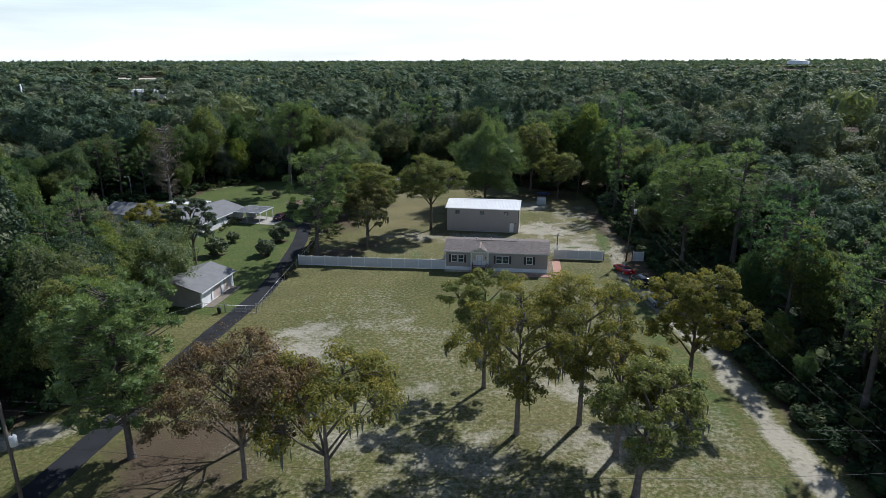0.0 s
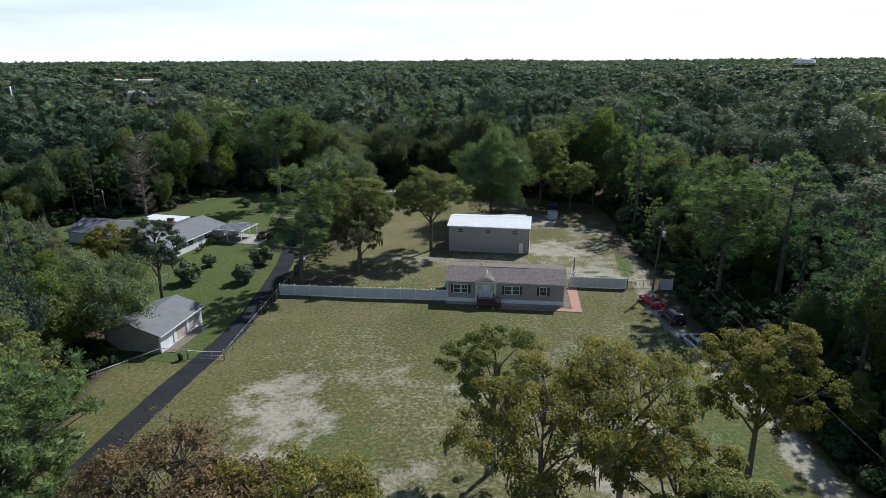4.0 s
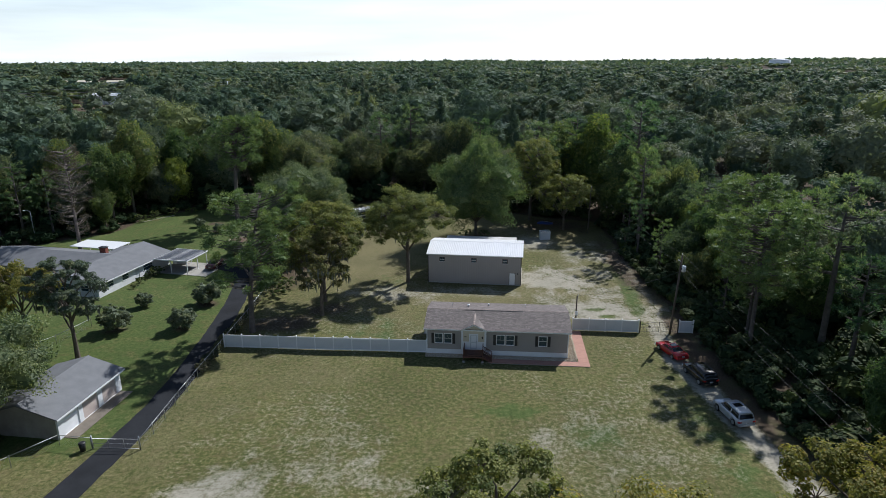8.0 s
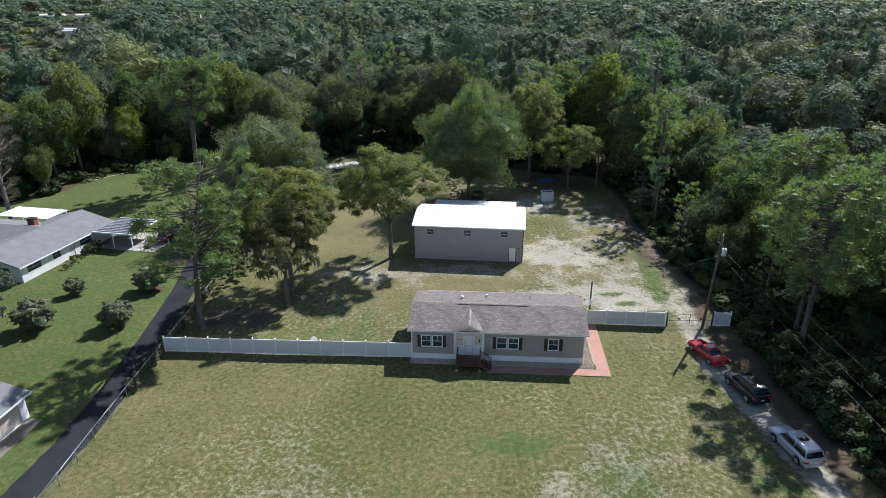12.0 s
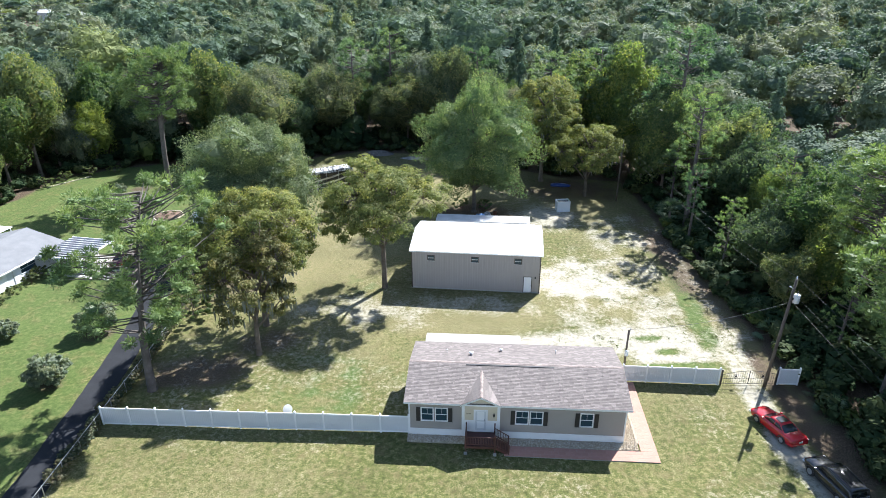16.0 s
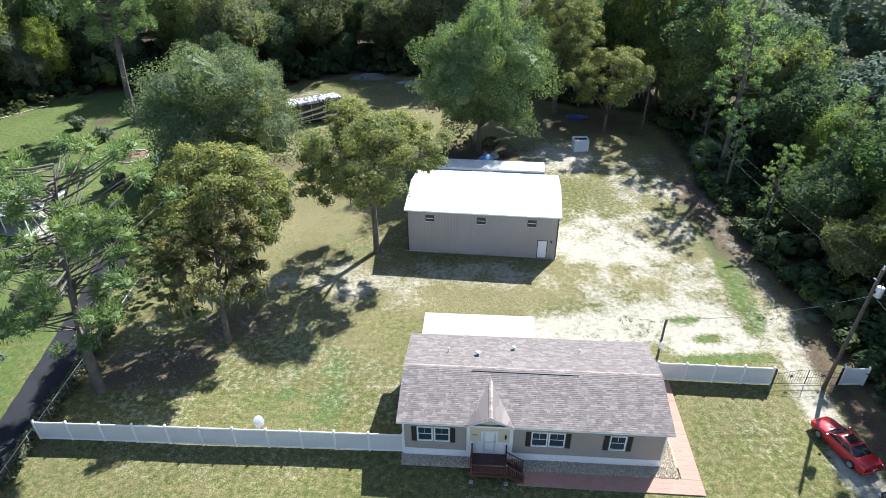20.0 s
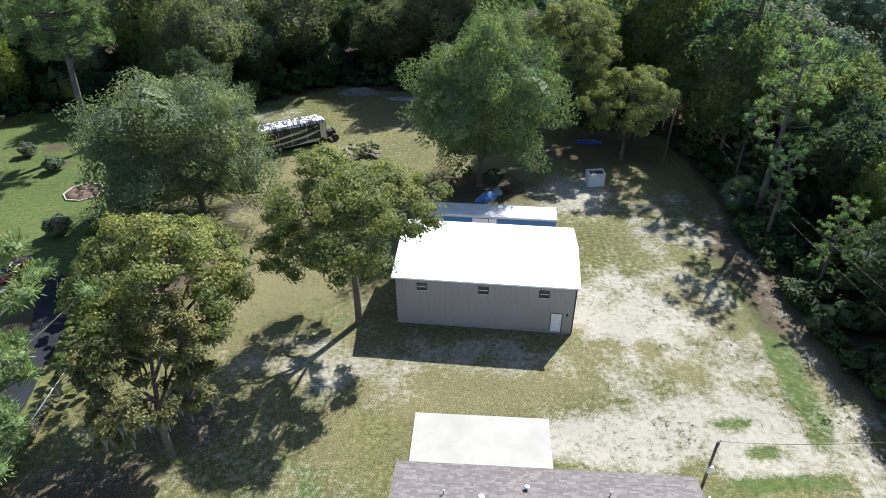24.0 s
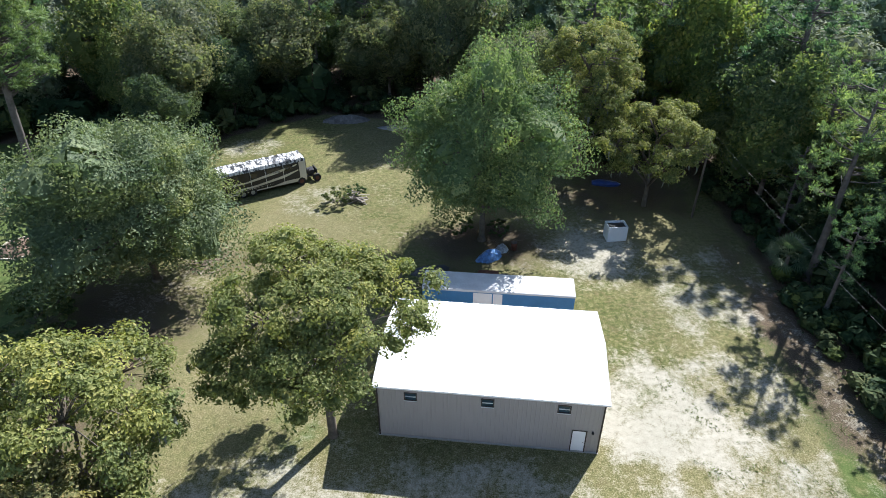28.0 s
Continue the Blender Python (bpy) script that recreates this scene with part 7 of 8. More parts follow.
for x in (2.3, 3.4, RL - 0.75, RL + 1.25):
    for y in (0.14, RW - 0.14):
        w_ = part("wheel", tube([(x, y - 0.16, 0.5), (x, y + 0.16, 0.5)], 0.5, 18), M_TYRE, rv)
        part("rim", tube([(x, y - 0.17, 0.5), (x, y + 0.17, 0.5)], 0.26, 12), M_RUST if x > RL - 1 else M_RIM, w_)
# crumpled tarpaulin that hangs over the roof's edges, with ropes
gx_, gy_ = np.meshgrid(np.linspace(-0.05, RL - 0.1, 74), np.linspace(-0.14, RW + 0.14, 22))
tz = R1 + 0.03 + 0.22 * np.abs(fbm(gx_ * 1.0 + 40, gy_ * 1.6, 0.9, 31, 3) - 0.42) + 0.10 * vnoise(gx_, gy_, 0.25, 8)
edge_y = np.minimum(gy_ + 0.14, RW + 0.14 - gy_)
tz = np.where(edge_y < 0.13, R1 - 0.22, tz)
ii = np.arange(gx_.size).reshape(gx_.shape)
FF = np.stack([ii[:-1, :-1], ii[:-1, 1:], ii[1:, 1:], ii[1:, :-1]], -1).reshape(-1, 4)


def tarp_mat():
    m, n, l, p = nodes_of("crumpled black and silver tarpaulin")
    t = noise_tex(n, l, 1.0, 5, "Object", 0.7)
    cross = n.new("ShaderNodeMapping")
    cross.inputs["Scale"].default_value = (3.2, 0.8, 1.0)
    l.new(t.inputs["Vector"].links[0].from_socket, cross.inputs["Vector"])
    l.new(cross.outputs[0], t.inputs["Vector"])
    r = ramp(n, [(0.38, (0.02, 0.02, 0.022)), (0.46, (0.05, 0.05, 0.052)), (0.52, (0.5, 0.5, 0.49)), (0.7, (0.72, 0.72, 0.7))])
    l.new(t.outputs[0], r.inputs[0])
    l.new(r.outputs[0], p.inputs["Base Color"])
    p.inputs["Roughness"].default_value = 0.4
    return m


tarp = thing("roof_tarpaulin", "crumpled black and silver tarpaulin tied over the motorhome roof", "tarpaulin", RV)
o = new("sheet", np_mesh("sheet", np.stack([gx_.ravel(), gy_.ravel(), tz.ravel()], 1), FF, tarp_mat()))
o.parent = tarp
for x in (3.4, 5.2, 7.4):
    part("rope", tube([(x, -0.05, 0.7), (x + 0.02, -0.16, R1 - 0.2), (x, -0.16, R1 + 0.06), (x, 0.3, R1 + 0.3)], 0.022, 5), M_WHITE, tarp)

# ---- utility poles and wires ----


def pole(x, y, h, label, transformer=None, arm=0.0, r=0.15, lean=(0, 0), turn=0.0):
    p = thing("utility_pole", label, "utility pole", pose(x, y, 0, 0, 0, turn))
    part("shaft", tube([(0, 0, -0.3), (lean[0] * 0.5, lean[1] * 0.5, h / 2), (lean[0], lean[1], h)], [r, r * 0.88, r * 0.72], 12), M_WOODPOLE, p)
    if arm:
        a = part("crossarm", box(lean[0] - arm, lean[0] + arm, lean[1] - 0.2, lean[1] - 0.11, h - 0.7, h - 0.58, 0.01), M_LUMBER, p)
        for k in (-0.9, 0.0, 0.9):
            part("insulator", tube([(lean[0] + k * arm, lean[1] - 0.155, h - 0.58), (lean[0] + k * arm, lean[1] - 0.155, h - 0.5), (lean[0] + k * arm, lean[1] - 0.155, h - 0.36)], [0.03, 0.06, 0.035], 8), M_PANEL, a)
    else:
        part("pole_pin", tube([(lean[0], lean[1], h), (lean[0], lean[1], h + 0.18), (lean[0], lean[1], h + 0.3)], [0.03, 0.06, 0.03], 8), M_PANEL, p)
    if transformer:
        s, z = transformer
        q = lean[0] * z / h
        t = part("transformer", tube([(q + s * 0.42, -0.02, z - 0.42), (q + s * 0.42, -0.02, z - 0.4), (q + s * 0.42, -0.02, z + 0.36), (q + s * 0.42, -0.02, z + 0.44)], [0.22, 0.27, 0.27, 0.18], 18), M_PANEL, p, "pale grey round transformer")
        part("bushing", tube([(q + s * 0.42, -0.02, z + 0.44), (q + s * 0.46, -0.02, z + 0.72)], [0.05, 0.03], 8), M_DKSTEEL, t)
        part("bracket", box(min(q, q + s * 0.2), max(q, q + s * 0.2), -0.06, 0.02, z - 0.1, z + 0.1), M_DKSTEEL, t)
        part("fuse_cutout", tube([(q - s * 0.2, -0.1, z + 1.1), (q - s * 0.5, -0.1, z + 1.3)], 0.05, 6), M_PANEL, p)
    return p


def wire(a, b, sag, label="thin overhead power line wire", r=0.007, mt=None, seg=18):
    pts = [Vector(a).lerp(Vector(b), k / seg) - Vector((0, 0, sag * 4 * (k / seg) * (1 - k / seg))) for k in range(seg + 1)]
    return tagged(part("power_line", tube(pts, r, 5), mt or M_WIRE), label, "power line", "overhead wires")


P1, P2, P3 = (33.6, 108.3), (35.2, 159.4), (31.9, 36.8)
pole(*P1, 11.2, "wooden utility pole with transformer beside the gate", (1, 9.35), 0, 0.16, (0.6, 0.1))
pole(*P2, 9.9, "leaning wooden utility pole in the back yard", None, 0, 0.14, (0.35, 0.6))
pole(-32.6, 40.2, 11.6, "wooden utility pole with transformer beside the driveway", (1, 8.2), 0, 0.16)
pole(P3[0], P3[1], 11.4, "wooden roadside utility pole", None, 1.1, 0.16)
post_ = thing("service_post", "short dark wooden service post behind the home", "post", pose(21.6, 112.3, 0))
part("shaft", tube([(0, 0, -0.2), (0, 0, 4.15)], [0.11, 0.085], 10), M_WOODPOLE, post_)
part("meter_box", box(-0.17, 0.17, -0.24, -0.09, 1.3, 1.9, 0.02), M_PANEL, post_)
part("weather_head", tube([(0.12, 0, 3.6), (0.12, 0, 4.3), (0.22, 0, 4.35)], 0.035, 6), M_STEEL, post_)
wire((34.2, 108.4, 11.4), (35.55, 160.0, 10.0), 0.9)
wire((34.15, 108.4, 9.9), (35.6, 160.0, 9.2), 0.9)
wire((34.2, 108.4, 11.4), (31.9, 36.8, 11.2), 1.1)
wire((34.1, 108.4, 9.9), (32.0, 36.8, 9.7), 1.0)
wire((34.05, 108.3, 9.2), (31.8, 36.8, 8.4), 1.4, "black overhead cable between the poles", 0.014, M_BLKWIRE)
wire((34.05, 108.3, 9.0), (21.7, 112.3, 4.2), 0.6, "drooping service cable to the short post", 0.013, M_WIRE)
wire((-32.6, 40.2, 11.6), (32.9, 36.7, 11.3), 0.5)
wire((-32.6, 40.2, 10.8), (30.9, 36.7, 10.6), 0.5)
wire((-32.6, 40.2, 8.2), (31.9, 36.7, 8.0), 1.6, "black overhead cable between the poles", 0.014, M_BLKWIRE)
wire((32.9, 36.7, 11.3), (84.0, 34.0, 11.2), 0.7)
wire((31.9, 36.7, 8.0), (84.0, 34.0, 8.0), 1.0, "black overhead cable between the poles", 0.014, M_BLKWIRE)
wire((-32.6, 40.2, 11.8), (-82.0, 42.0, 11.6), 0.7)
wire((-32.6, 40.2, 8.2), (-82.0, 42.0, 8.2), 1.0, "black overhead cable between the poles", 0.014, M_BLKWIRE)
lampp = thing("yard_lamp", "tall yard lamp behind the white house", "street lamp", pose(-80.5, 157.5, 0))
part("shaft", tube([(0, 0, -0.2), (0, 0, 6.4)], [0.09, 0.06], 8), M_STEEL, lampp)
part("arm", tube([(0, 0, 6.4), (-0.5, 0, 6.75), (-1.0, 0, 6.7)], 0.035, 6), M_STEEL, lampp)
part("head", box(-1.4, -0.95, -0.12, 0.12, 6.62, 6.74, 0.03), M_PANEL, lampp)

# ---- wire fence along the driveway ----


def chain_fence(pts, label):
    f = thing("wire_fence", label, "fence")
    mesh = bmesh.new()
    for (ax, ay), (bx, by) in zip(pts, pts[1:]):
        a, b = Vector((ax, ay, 0)), Vector((bx, by, 0))
        L = (b - a).length
        n = max(1, round(L / 3.0))
        for k in range(n + 1):
            p = a.lerp(b, k / n)
            if k or (ax, ay) == pts[0]:
                part("post", tube([p - Vector((0, 0, 0.2)), p + Vector((0, 0, 1.3)), p + Vector((0, 0, 1.34))], [0.035, 0.035, 0.02], 8), M_STEEL, f)
        part("top_rail", tube([a + Vector((0, 0, 1.22)), b + Vector((0, 0, 1.22))], 0.026, 6), M_STEEL, f)
        d = (b - a).normalized()
        m = int(L / 0.18)
        for k in range(m):
            for s in (1, -1):
                p = a + d * (L * k / m)
                q = p + d * (1.15 * s)
                if 0 <= (q - a).dot(d) <= L:
                    w = Vector((-d.y, d.x, 0)) * 0.004
                    u = d * 0.004
                    bm_v = [mesh.verts.new(v) for v in (p - u + Vector((0, 0, 0.05)), p + u + Vector((0, 0, 0.05)), q + u + Vector((0, 0, 1.2)), q - u + Vector((0, 0, 1.2)))]
                    mesh.faces.new(bm_v)
    tagged(part("wire_mesh", mesh, M_CHAIN, f, "thin galvanised wire mesh"), kind="stuff")
    return f


chain_fence([(-27.2, 84.0), (-26.9, 92.0), (-26.6, 98.0), (-26.2, 105.5), (-25.6, 116.0), (-25.2, 129.0)], "galvanised wire mesh fence along the driveway")
chain_fence([(-32.0, 84.3), (-35.4, 84.9), (-38.0, 81.6), (-42.5, 76.0)], "galvanised wire mesh fence beside the garage")
chain_fence([(-46.8, 113.5), (-48.6, 108.0), (-53.0, 101.0)], "low wire mesh fence on the lawn")
dg = thing("wire_gate", "closed galvanised tube gate across the driveway", "gate", pose(-31.9, 84.3, 0, 0, 0, -3.5))
part("gate_frame", tube([(0.1, 0, 0.12), (4.55, 0, 0.12), (4.55, 0, 1.15), (0.1, 0, 1.15), (0.1, 0, 0.12)], 0.025, 6), M_STEEL, dg)
for x in (1.6, 3.1):
    part("brace", tube([(x, 0, 0.12), (x, 0, 1.15)], 0.02, 6), M_STEEL, dg)
part("middle_rail", tube([(0.1, 0, 0.62), (4.55, 0, 0.62)], 0.016, 6), M_STEEL, dg)
for x in (0.0, 4.66):
    part("gate_post", tube([(x, 0, -0.2), (x, 0, 1.5)], 0.055, 8), M_STEEL, dg)
bn = thing("rubbish_bin", "small black rubbish bin beside the wire gate", "bin", pose(-32.7, 84.0, 0))
part("body", tube([(0, 0, 0), (0, 0, 0.85)], [0.24, 0.31], 14), M_DARK, bn)
part("lid", tube([(0, 0, 0.851), (0, 0, 0.9), (0, 0, 0.95)], [0.34, 0.33, 0.15], 14), M_DARK, bn)

# vine hedge on the wire fence
vb = make_tree("fence_shrub", "leafy shrub growing through the wire fence", 33, 1.9, 1.15, 0.05, 30, 44, 0.085, M_VINE, tr=0.04, heart=0.6, category="bush", crown="foliage")
gv = np.random.default_rng(4)
first = True
for y in np.concatenate([np.arange(99.5, 122, 0.5)]):
    x = float(np.interp(y, [92, 98, 105.5, 116, 129], [-26.9, -26.6, -26.2, -25.6, -25.2])) - 0.3 + gv.uniform(-0.4, 0.35)
    s = gv.uniform(0.55, 0.9)
    m = tm(x, y, gv.uniform(0, 360), s)
    tagged(place(vb, m) if first else copy_thing(vb, m), group="shrubs along the wire fence")
    first = False
eb = make_tree("edge_shrub", "loose green shrub at the edge of the yard", 34, 3.0, 2.0, 0.2, 46, 90, 0.1, M_OAK, tr=0.06, clot=0.25, category="bush", crown="foliage")
spots = [(-25.5, 128.5, 1.1), (-26.0, 131.5, 1.3), (-26.5, 135, 1.4), (-27.5, 138.5, 1.3), (-22.5, 127.5, 0.8), (-28.5, 142, 1.4), (-29.5, 146, 1.3), (-27.5, 156, 1.2), (-31, 158, 1.1), (-64, 177.0, 0.7), (-61, 180.0, 0.75), (-66, 173.5, 0.7), (-57, 181.5, 0.6),
         (-41.5, 179, 0.7), (-36, 172.5, 0.8), (-5.5, 164.8, 0.75), (-3.5, 166.3, 0.6), (8.8, 157.5, 0.7), (12.8, 157.0, 0.6)]
for i, (x, y, s) in enumerate(spots):
    m = tm(x, y, 40 * i, s, 0.9)
    tagged(place(eb, m) if i == 0 else copy_thing(eb, m), group="shrubs at the yard's edge")
# tall shrubs screening the wire fence beside the pine
for x, y, s in ((-24.0, 124.5, 1.0),):
    tagged(copy_thing(eb, tm(x, y, 77, s)), group="shrubs at the yard's edge")

# palmettos in the wood's edge


def palm(name, label, seed, h, fans, r):
    g = random.Random(seed)
    p = thing(name, label, "palm")
    if h > 0.6:
        part("trunk", tube([(0, 0, -0.2), (0.05, 0, h / 2), (0, 0.05, h)], [0.22, 0.18, 0.17], 9), M_BARK, p)
    for k in range(fans):
        a, e = k * 2.4 + g.random(), g.uniform(-0.35, 1.2)
        d = Vector((math.cos(a) * math.cos(e), math.sin(a) * math.cos(e), math.sin(e)))
        u = d.cross(Vector((0, 0, 1))).normalized()
        v = u.cross(d)
        c = Vector((0, 0, h)) + d * r * 0.55
        bm = bmesh.new()
        for j in range(11):
            t = -1.25 + 2.5 * j / 10
            tip = c + (d * math.cos(t) + u * math.sin(t)) * r * 0.62 - Vector((0, 0, 0.10 * r))
            w = (u * math.cos(t) - d * math.sin(t)) * 0.045
            md = c.lerp(tip, 0.5) + v * 0.05
            vs = [bm.verts.new(q) for q in (c, md - w, tip, md + w)]
            bm.faces.new(vs)
        tube([Vector((0, 0, h)), c], 0.015, 4, bm)
        part("frond", bm, M_PALM, p)
    return p


place(palm("cabbage_palm", "grey-green cabbage palm in the wood's edge", 3, 2.6, 34, 2.1), tm(39.5, 147.5))
pq = palm("saw_palmetto", "low fan-leaved palmetto under the trees", 5, 0.5, 22, 1.6)
for i, (x, y, s) in enumerate(((37.3, 104.0, 0.9), (38.4, 116.5, 1.1), (39.5, 121.0, 1.2), (38.0, 101.0, 0.8), (38.6, 128.0, 1.0), (40.5, 142.5, 1.2), (37.6, 107.0, 0.7))):
    tagged(place(pq, tm(x, y, 50 * i, s)) if i == 0 else copy_thing(pq, tm(x, y, 50 * i, s)), group="palmettos")

# ---- back yard clutter ----
bx = thing("water_box", "square open-topped pale grey box", "box", pose(25.2, 155.6, 0, 0, 0, 2))
for nm, x0, x1, y0, y1 in (("front_board", -1.05, 1.05, -0.75, -0.65), ("back_board", -1.05, 1.05, 0.65, 0.75), ("end_board", -1.05, -0.95, -0.649, 0.649), ("end_board", 0.95, 1.05, -0.649, 0.649)):
    part(nm, box(x0, x1, y0, y1, -0.02, 1.75, 0.01), M_PANEL, bx)
# black block raised almost to the rim, standing in for the shade inside
part("shade_fill", box(-0.949, 0.949, -0.649, 0.649, 0.0, 1.5), M_DARK, bx, "dark filling in place of the box's shaded inside")


def heap(name, label, category, m, lx, ly, h, material, seed, sub="sheet", cells=26):
    a, b = np.meshgrid(np.linspace(-1, 1, cells), np.linspace(-1, 1, cells))
    rr = np.hypot(a, b)
    ang = np.arctan2(b, a)
    lim = 1 - 0.25 * vnoise(np.cos(ang) * 3, np.sin(ang) * 3, 1.0, seed)
    z = np.where(rr < lim, h * (1 - (rr / lim) ** 2) * (0.55 + 0.7 * fbm(a * 4, b * 4, 1.6, seed)) + 0.02, -0.06)
    i2 = np.arange(a.size).reshape(a.shape)
    F2 = np.stack([i2[:-1, :-1], i2[:-1, 1:], i2[1:, 1:], i2[1:, :-1]], -1).reshape(-1, 4)
    t = thing(name, label, category, m)
    ob = new(sub, np_mesh(sub, np.stack([a.ravel() * lx, b.ravel() * ly, z.ravel()], 1), F2, material))
    ob.parent = t
    return t


heap("tarp_pile", "crumpled bright blue tarpaulin over a heap", "tarpaulin", pose(11.3, 152.6, 0, 0, 0, 30), 1.7, 1.0, 1.0, M_BLUETARP, 4)
heap("tarp_pile", "crumpled pale grey tarpaulin beneath the pecan tree", "tarpaulin", pose(12.7, 153.8, 0, 0, 0, 20), 0.9, 0.7, 0.9, M_TARP, 6)
dr_ = thing("steel_drum", "rusty red steel drum beside the tarpaulin", "drum", pose(14.0, 153.9, 0))
part("body", tube([(0, 0, 0), (0, 0, 0.3), (0, 0, 0.31), (0, 0, 0.6), (0, 0, 0.9)], [0.3, 0.3, 0.315, 0.3, 0.3], 16), M_RUST, dr_)
part("rim", tube([(0, 0, 0.88), (0, 0, 0.915)], 0.315, 16), M_DKSTEEL, dr_)
tk = thing("smoker_tank", "rusty brown cylindrical tank on a steel frame", "tank", pose(10.6, 147.9, 0, 0, 0, -9))
part("tank", tube([(-1.0, 0, 1.1), (-0.95, 0, 1.1), (0.95, 0, 1.1), (1.0, 0, 1.1)], [0.4, 0.5, 0.5, 0.4], 18), M_RUST, tk)
for x in (-0.7, 0.7):
    part("leg", box(x - 0.06, x + 0.06, -0.35, 0.35, -0.02, 0.66), M_DKSTEEL, tk)
part("tow_frame", tube([(1.0, -0.3, 0.7), (2.3, 0, 0.6), (1.0, 0.3, 0.7)], 0.04, 6), M_DKSTEEL, tk)
part("fire_box", box(1.15, 1.9, -0.3, 0.3, 0.62, 1.2, 0.03), M_DKSTEEL, tk)
heap("tarp_pile", "dark tarpaulin heap behind the trailer", "tarpaulin", pose(5.2, 150.4, 0, 0, 0, 10), 2.2, 1.2, 0.6, plain("dark canvas", (0.05, 0.05, 0.055), 0.7), 9)
lg = thing("lumber_pile", "criss-cross heap of grey weathered planks", "wood pile", pose(-3.3, 165.4, 0))
gl = random.Random(6)
for k in range(16):
    part("plank", box(-1.3, 1.3, -0.07, 0.07, -0.02, 0.02), M_LUMBER, lg, "", pose(gl.uniform(-0.5, 0.5), gl.uniform(-0.6, 0.6), 0.08 + 0.055 * k, gl.uniform(-6, 6), gl.uniform(-14, 14), gl.uniform(-60, 60)))
bb = thing("blue_boat", "small upturned blue boat under the trees", "boat", pose(27.6, 168.0, 0, 0, 0, -14))
part("hull", loft([[(x, -w, 0.0), (x, -w * 0.8, h * 0.8), (x, 0, h), (x, w * 0.8, h * 0.8), (x, w, 0.0)] for x, w, h in ((-1.7, 0.5, 0.3), (-1.0, 0.65, 0.45), (0.4, 0.65, 0.5), (1.3, 0.4, 0.42), (1.8, 0.08, 0.3))]), plain("dark blue hull", (0.02, 0.05, 0.22), 0.4), bb)
part("keel", tube([(-1.65, 0, 0.3), (0.4, 0, 0.51), (1.75, 0, 0.31)], 0.025, 5), M_PANEL, bb)
heap("brush_heap", "grey heap of cut branches and rubbish", "brush pile", pose(-6.5, 191.0, 0), 4.5, 1.4, 1.1, plain("grey brush", (0.16, 0.15, 0.14), 0.9, 0, 0.5, 2, 0.5), 12)
heap("brush_heap", "low heap of grey boards", "brush pile", pose(1.5, 187.5, 0, 0, 0, -10), 3.4, 1.0, 0.5, plain("grey boards heap", (0.24, 0.23, 0.22), 0.9, 0, 0.4, 2, 0.5), 14)
wv = thing("white_van", "white van half hidden behind the live oak", "van", pose(-30.5, 153.5, 0, 0, 0, 15))
part("body", loft([ring(x, 1.9 * k, 0.35, z) for x, k, z in ((-2.4, 0.92, 1.9), (-2.2, 1.0, 2.0), (1.0, 1.0, 2.0), (1.6, 0.96, 1.5), (2.4, 0.9, 1.05), (2.5, 0.8, 0.9))]), M_WHITE, wv)
part("windscreen", prism([(1.02, 1.95), (1.62, 1.45), (1.70, 1.42), (1.1, 1.97)], -0.75, 0.75, "y"), M_CARGLASS, wv)
for x in (-1.5, 1.5):
    for s in (-1, 1):
        wheel(wv, x, s * 0.86, 0.34)

# garden edging and bed on the neighbouring lawn
te = thing("garden_edging", "pale timber edging along a flower bed", "edging", pose(-63.0, 176.0, 0, 0, 0, 52))
for k in range(3):
    part("timber", box(-4.0 + k * 2.75, -1.3 + k * 2.75, -0.09, 0.09, -0.04, 0.16, 0.01), M_TIMBER, te)

# octagonal flower bed
ob_ = thing("flower_bed", "octagonal flower bed edged with pale timbers on the lawn", "flower bed", pose(-38.2, 157.0, 0, 0, 0, 12))
r8 = 2.3
part("soil", tube([(0, 0, -0.05), (0, 0, 0.05), (0, 0, 0.09)], [r8 - 0.05, r8 - 0.05, r8 * 0.5], 8), plain("bark mulch", (0.16, 0.105, 0.07), 0.95, 0, 0.45, 2.0, 0.6, 14), ob_, "brown mulch")
for k in range(8):
    a = radians(45 * k + 22.5)
    part("edging_timber", box(-0.95, 0.95, -0.08, 0.08, -0.04, 0.17, 0.01), M_TIMBER, ob_, "", pose(math.cos(a) * r8 * 0.94, math.sin(a) * r8 * 0.94, 0, 0, 0, math.degrees(a) + 90))
for k, (x, y, s) in enumerate(((-0.7, 0.5, 0.5), (0.6, 0.8, 0.42), (0.2, -0.9, 0.36))):
    tagged(copy_thing(hb, pose(-38.2, 157.0, 0.05) @ tm(x, y, 70 * k, s)), "small green shrub growing in the flower bed", "bush", "shrubs in the flower bed")

# ---- far things ----
for i, (x, y, w, d, h, mt) in enumerate(((-272, 590, 26, 12, 9, M_PANEL), (-243, 580, 12, 9, 8, M_GREYROOF), (-462, 1045, 58, 14, 6.5, M_CREAM), (-545, 1065, 44, 14, 6.0, M_CREAM))):
    fb = thing("far_building", "pale low building far off among the trees", "building", pose(x, y, 0, 0, 0, 6 * i))
    part("wall", box(-w / 2, w / 2, -d / 2, d / 2, -0.5, h - 1.5), M_WHITEWALL, fb)
    part("roof", prism([(-d / 2 - 0.5, h - 1.499), (d / 2 + 0.5, h - 1.499), (0, h + 0.5)], -w / 2 - 0.5, w / 2 + 0.5, "x"), mt, fb)
tank = thing("water_tank", "wide white storage tank on a far hill", "tank", pose(1240, 2260, 0))
zb = float(hills(np.array([1240.0]), np.array([2260.0]))[0])
part("shell", tube([(0, 0, zb - 2), (0, 0, zb + 25)], 34, 36), M_WHITE, tank)
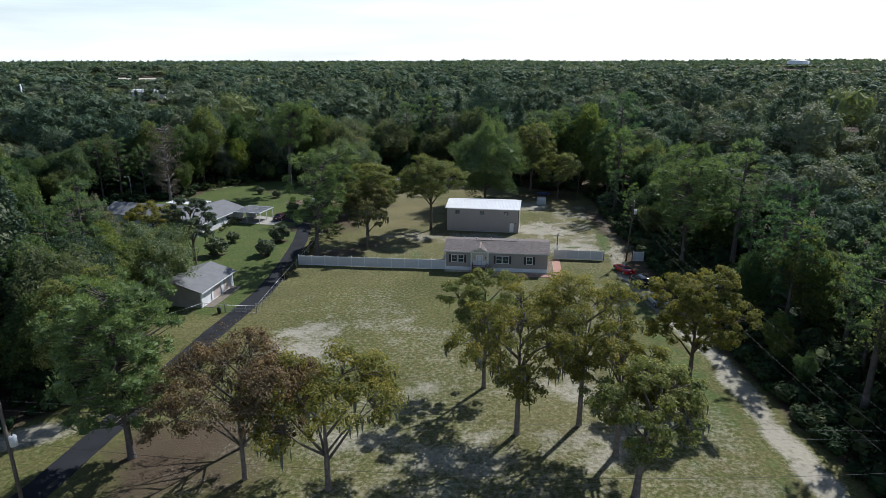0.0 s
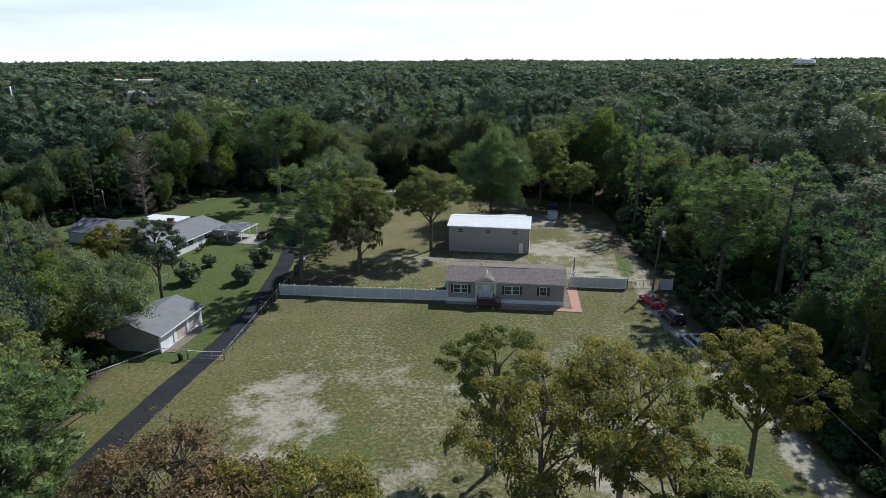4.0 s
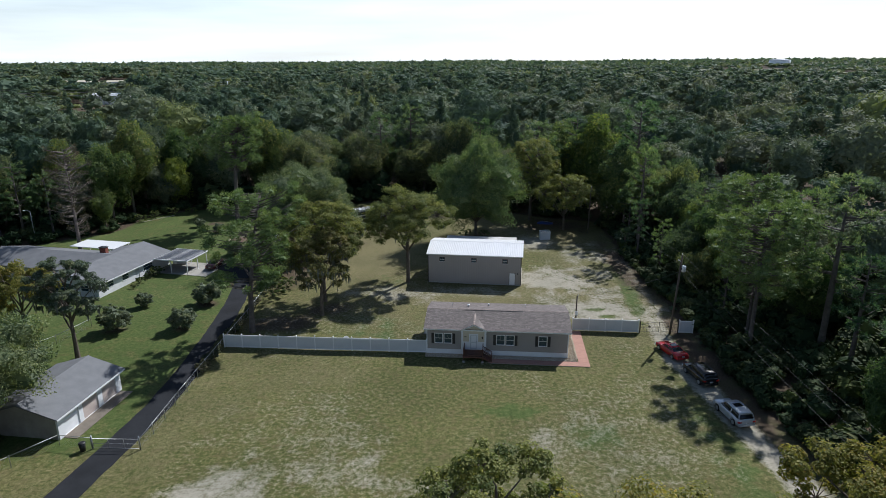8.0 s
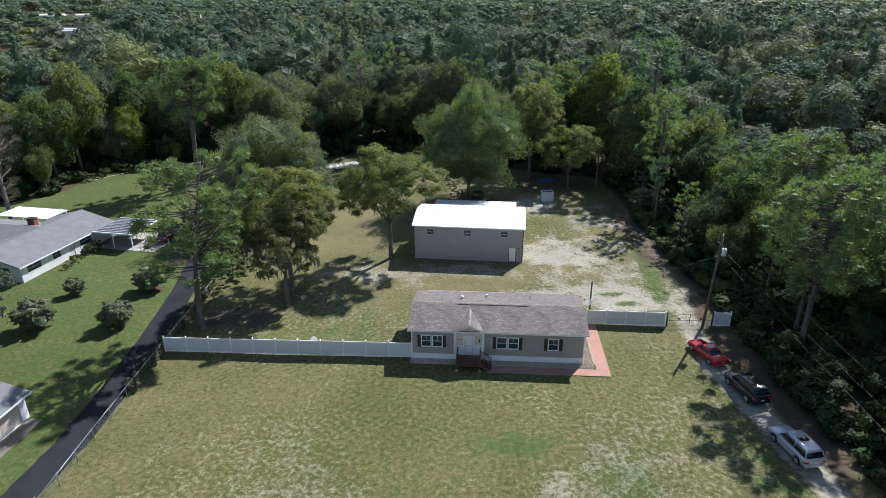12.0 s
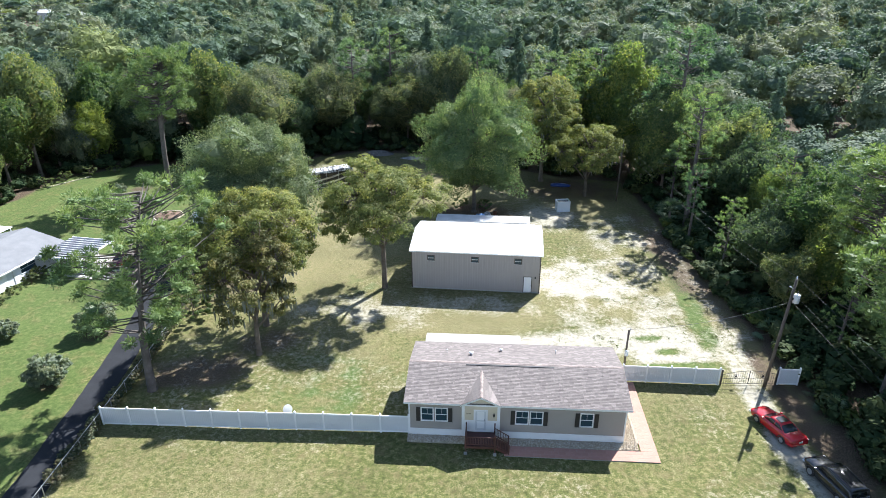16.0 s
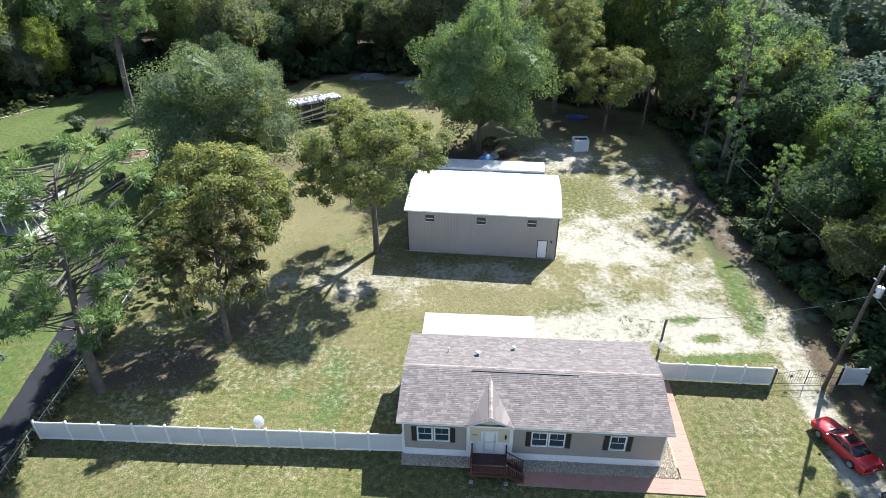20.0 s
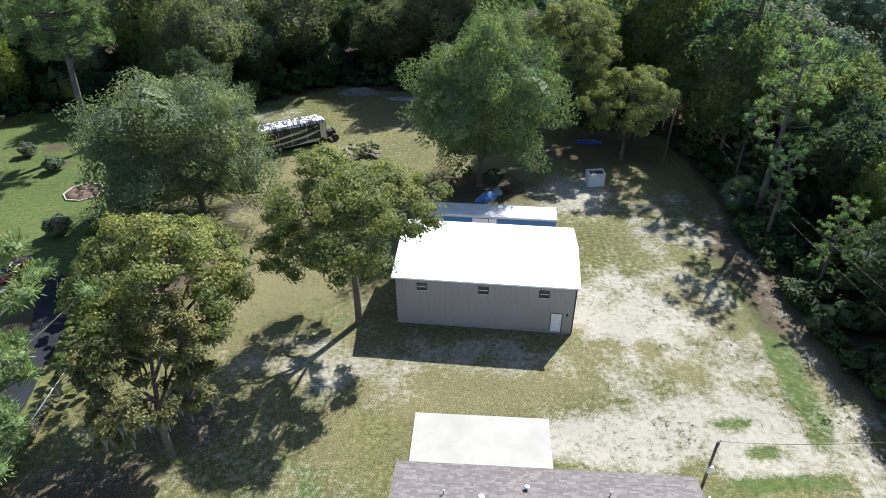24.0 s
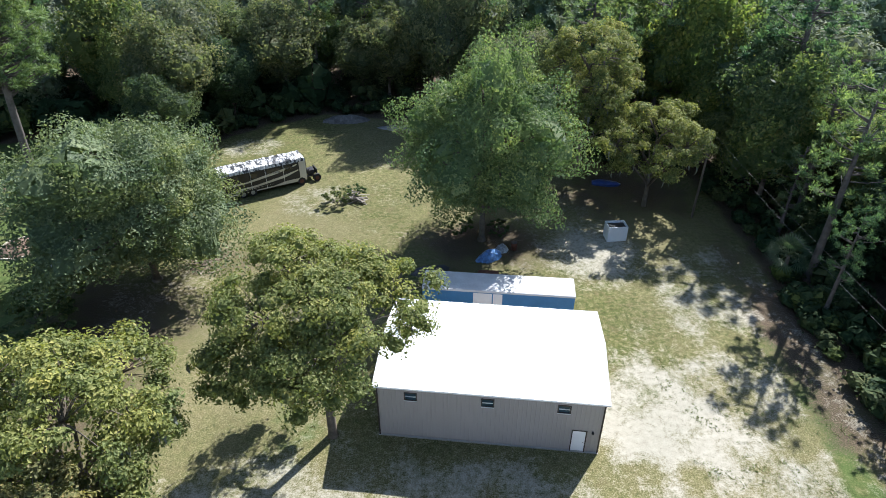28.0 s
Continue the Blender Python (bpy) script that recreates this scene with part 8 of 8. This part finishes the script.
part("dome", tube([(0, 0, zb + 25.01), (0, 0, zb + 28), (0, 0, zb + 29.5)], [34.5, 22, 3], 36), M_WHITE, tank)


def far_field(label, cx, cy, rx, ry, turn, material):
    """An open field draped over the land."""
    a, b = np.meshgrid(np.linspace(-1, 1, 15), np.linspace(-1, 1, 15))
    c, s = math.cos(radians(turn)), math.sin(radians(turn))
    rim = np.maximum(np.abs(a), np.abs(b))
    x, y = cx + a * rx * c - b * ry * s, cy + a * rx * s + b * ry * c
    z = hills(x, y) + np.where(rim > 0.98, -1.5, 0.9)
    q = np.arange(a.size).reshape(a.shape)
    quads = np.stack([q[:-1, :-1], q[:-1, 1:], q[1:, 1:], q[1:, :-1]], -1).reshape(-1, 4)
    return tagged(new("far_field", np_mesh("far_field", np.stack([x.ravel(), y.ravel(), z.ravel()], 1), quads, material)), label, "field", kind="structure")


M_STUBBLE = plain("pale dry field", (0.42, 0.38, 0.27), 0.95, 0, 0.3, 0.03, 0.2, 0.4)
M_PASTURE = plain("pale green pasture", (0.17, 0.19, 0.085), 0.95, 0, 0.3, 0.03, 0.2, 0.4)
far_field("pale dry open field far off among woods", -550, 1180, 120, 58, 8, M_STUBBLE)
far_field("pale green pasture before the far water tank", 870, 1850, 135, 165, -24, M_PASTURE)
far_field("pale green pasture far off among woods", 900, 1450, 150, 100, -30, M_PASTURE)

# high-voltage line crossing the far woods
masts = ((-285, 432), (-163, 568), (-60, 742), (60, 945))
mast = thing("power_mast", "grey steel mast of a far high-voltage line", "power mast", pose(*masts[1], 0, 0, 0, 55))
part("shaft", tube([(0, 0, -0.5), (0, 0, 19.5)], [0.75, 0.45], 10), M_WHITE, mast)
for z in (15.0, 17.0, 19.0):
    part("crossarm", box(-2.6, 2.6, -0.12, 0.12, z, z + 0.22), M_STEEL, mast)
for x, y in masts[:1] + masts[2:]:
    copy_thing(mast, pose(x, y, 0, 0, 0, 55))
for (ax, ay), (bx, by) in zip(masts, masts[1:]):
    for z, o in ((15.0, -2.4), (15.0, 2.4), (17.0, -2.4), (19.0, 2.4)):
        u = Vector((0.57, 0.82, 0)) * o
        wire((ax + u.x, ay + u.y, z), (bx + u.x, by + u.y, z), 2.2, "high-voltage wire over the far woods", 0.1, M_WIRE, 12)

# ---- weeds and grass tufts ----


def tufts_over(name, label, spots, size, blades, seed, material):
    g = np.random.default_rng(seed)
    k = len(spots)
    big = size * np.exp(g.normal(0, 0.35, k))
    base = np.column_stack([spots, np.zeros(k)])
    P = base[:, None] + g.normal(size=(k, blades, 3)) * np.array([1.6, 1.6, 0]) * big[:, None, None]
    D = unit(g.normal(size=(k, blades, 3)) * np.array([1.0, 1.0, 0.2]) + np.array([0, 0, 0.45]))
    P = P + D * big[:, None, None] * 0.5
    V, F = needle_quads(P.reshape(-1, 3), D.reshape(-1, 3), np.repeat(big, blades)[:, None], g, 0.3)
    return tagged(new(name, np_mesh(name, V, F, material)), label, "weeds", kind="stuff")


gt = np.random.default_rng(12)
yard_spots = np.column_stack([gt.uniform(16, 35, 1500), gt.uniform(112.5, 137, 1500)])
keep = vnoise(yard_spots[:, 0] * 0.8 + yard_spots[:, 1] * 0.6, yard_spots[:, 1] * 0.8 - yard_spots[:, 0] * 0.6, 2.6, 5) > 0.5
away = ~((yard_spots[:, 0] < 22.5) & (yard_spots[:, 1] > 118)) & ~((yard_spots[:, 1] < 114) & (yard_spots[:, 0] < 22.5))
tufts_over("sand_weeds", "small green weeds scattered over the white sand", yard_spots[keep & away], 0.06, 12, 3, M_WEED)
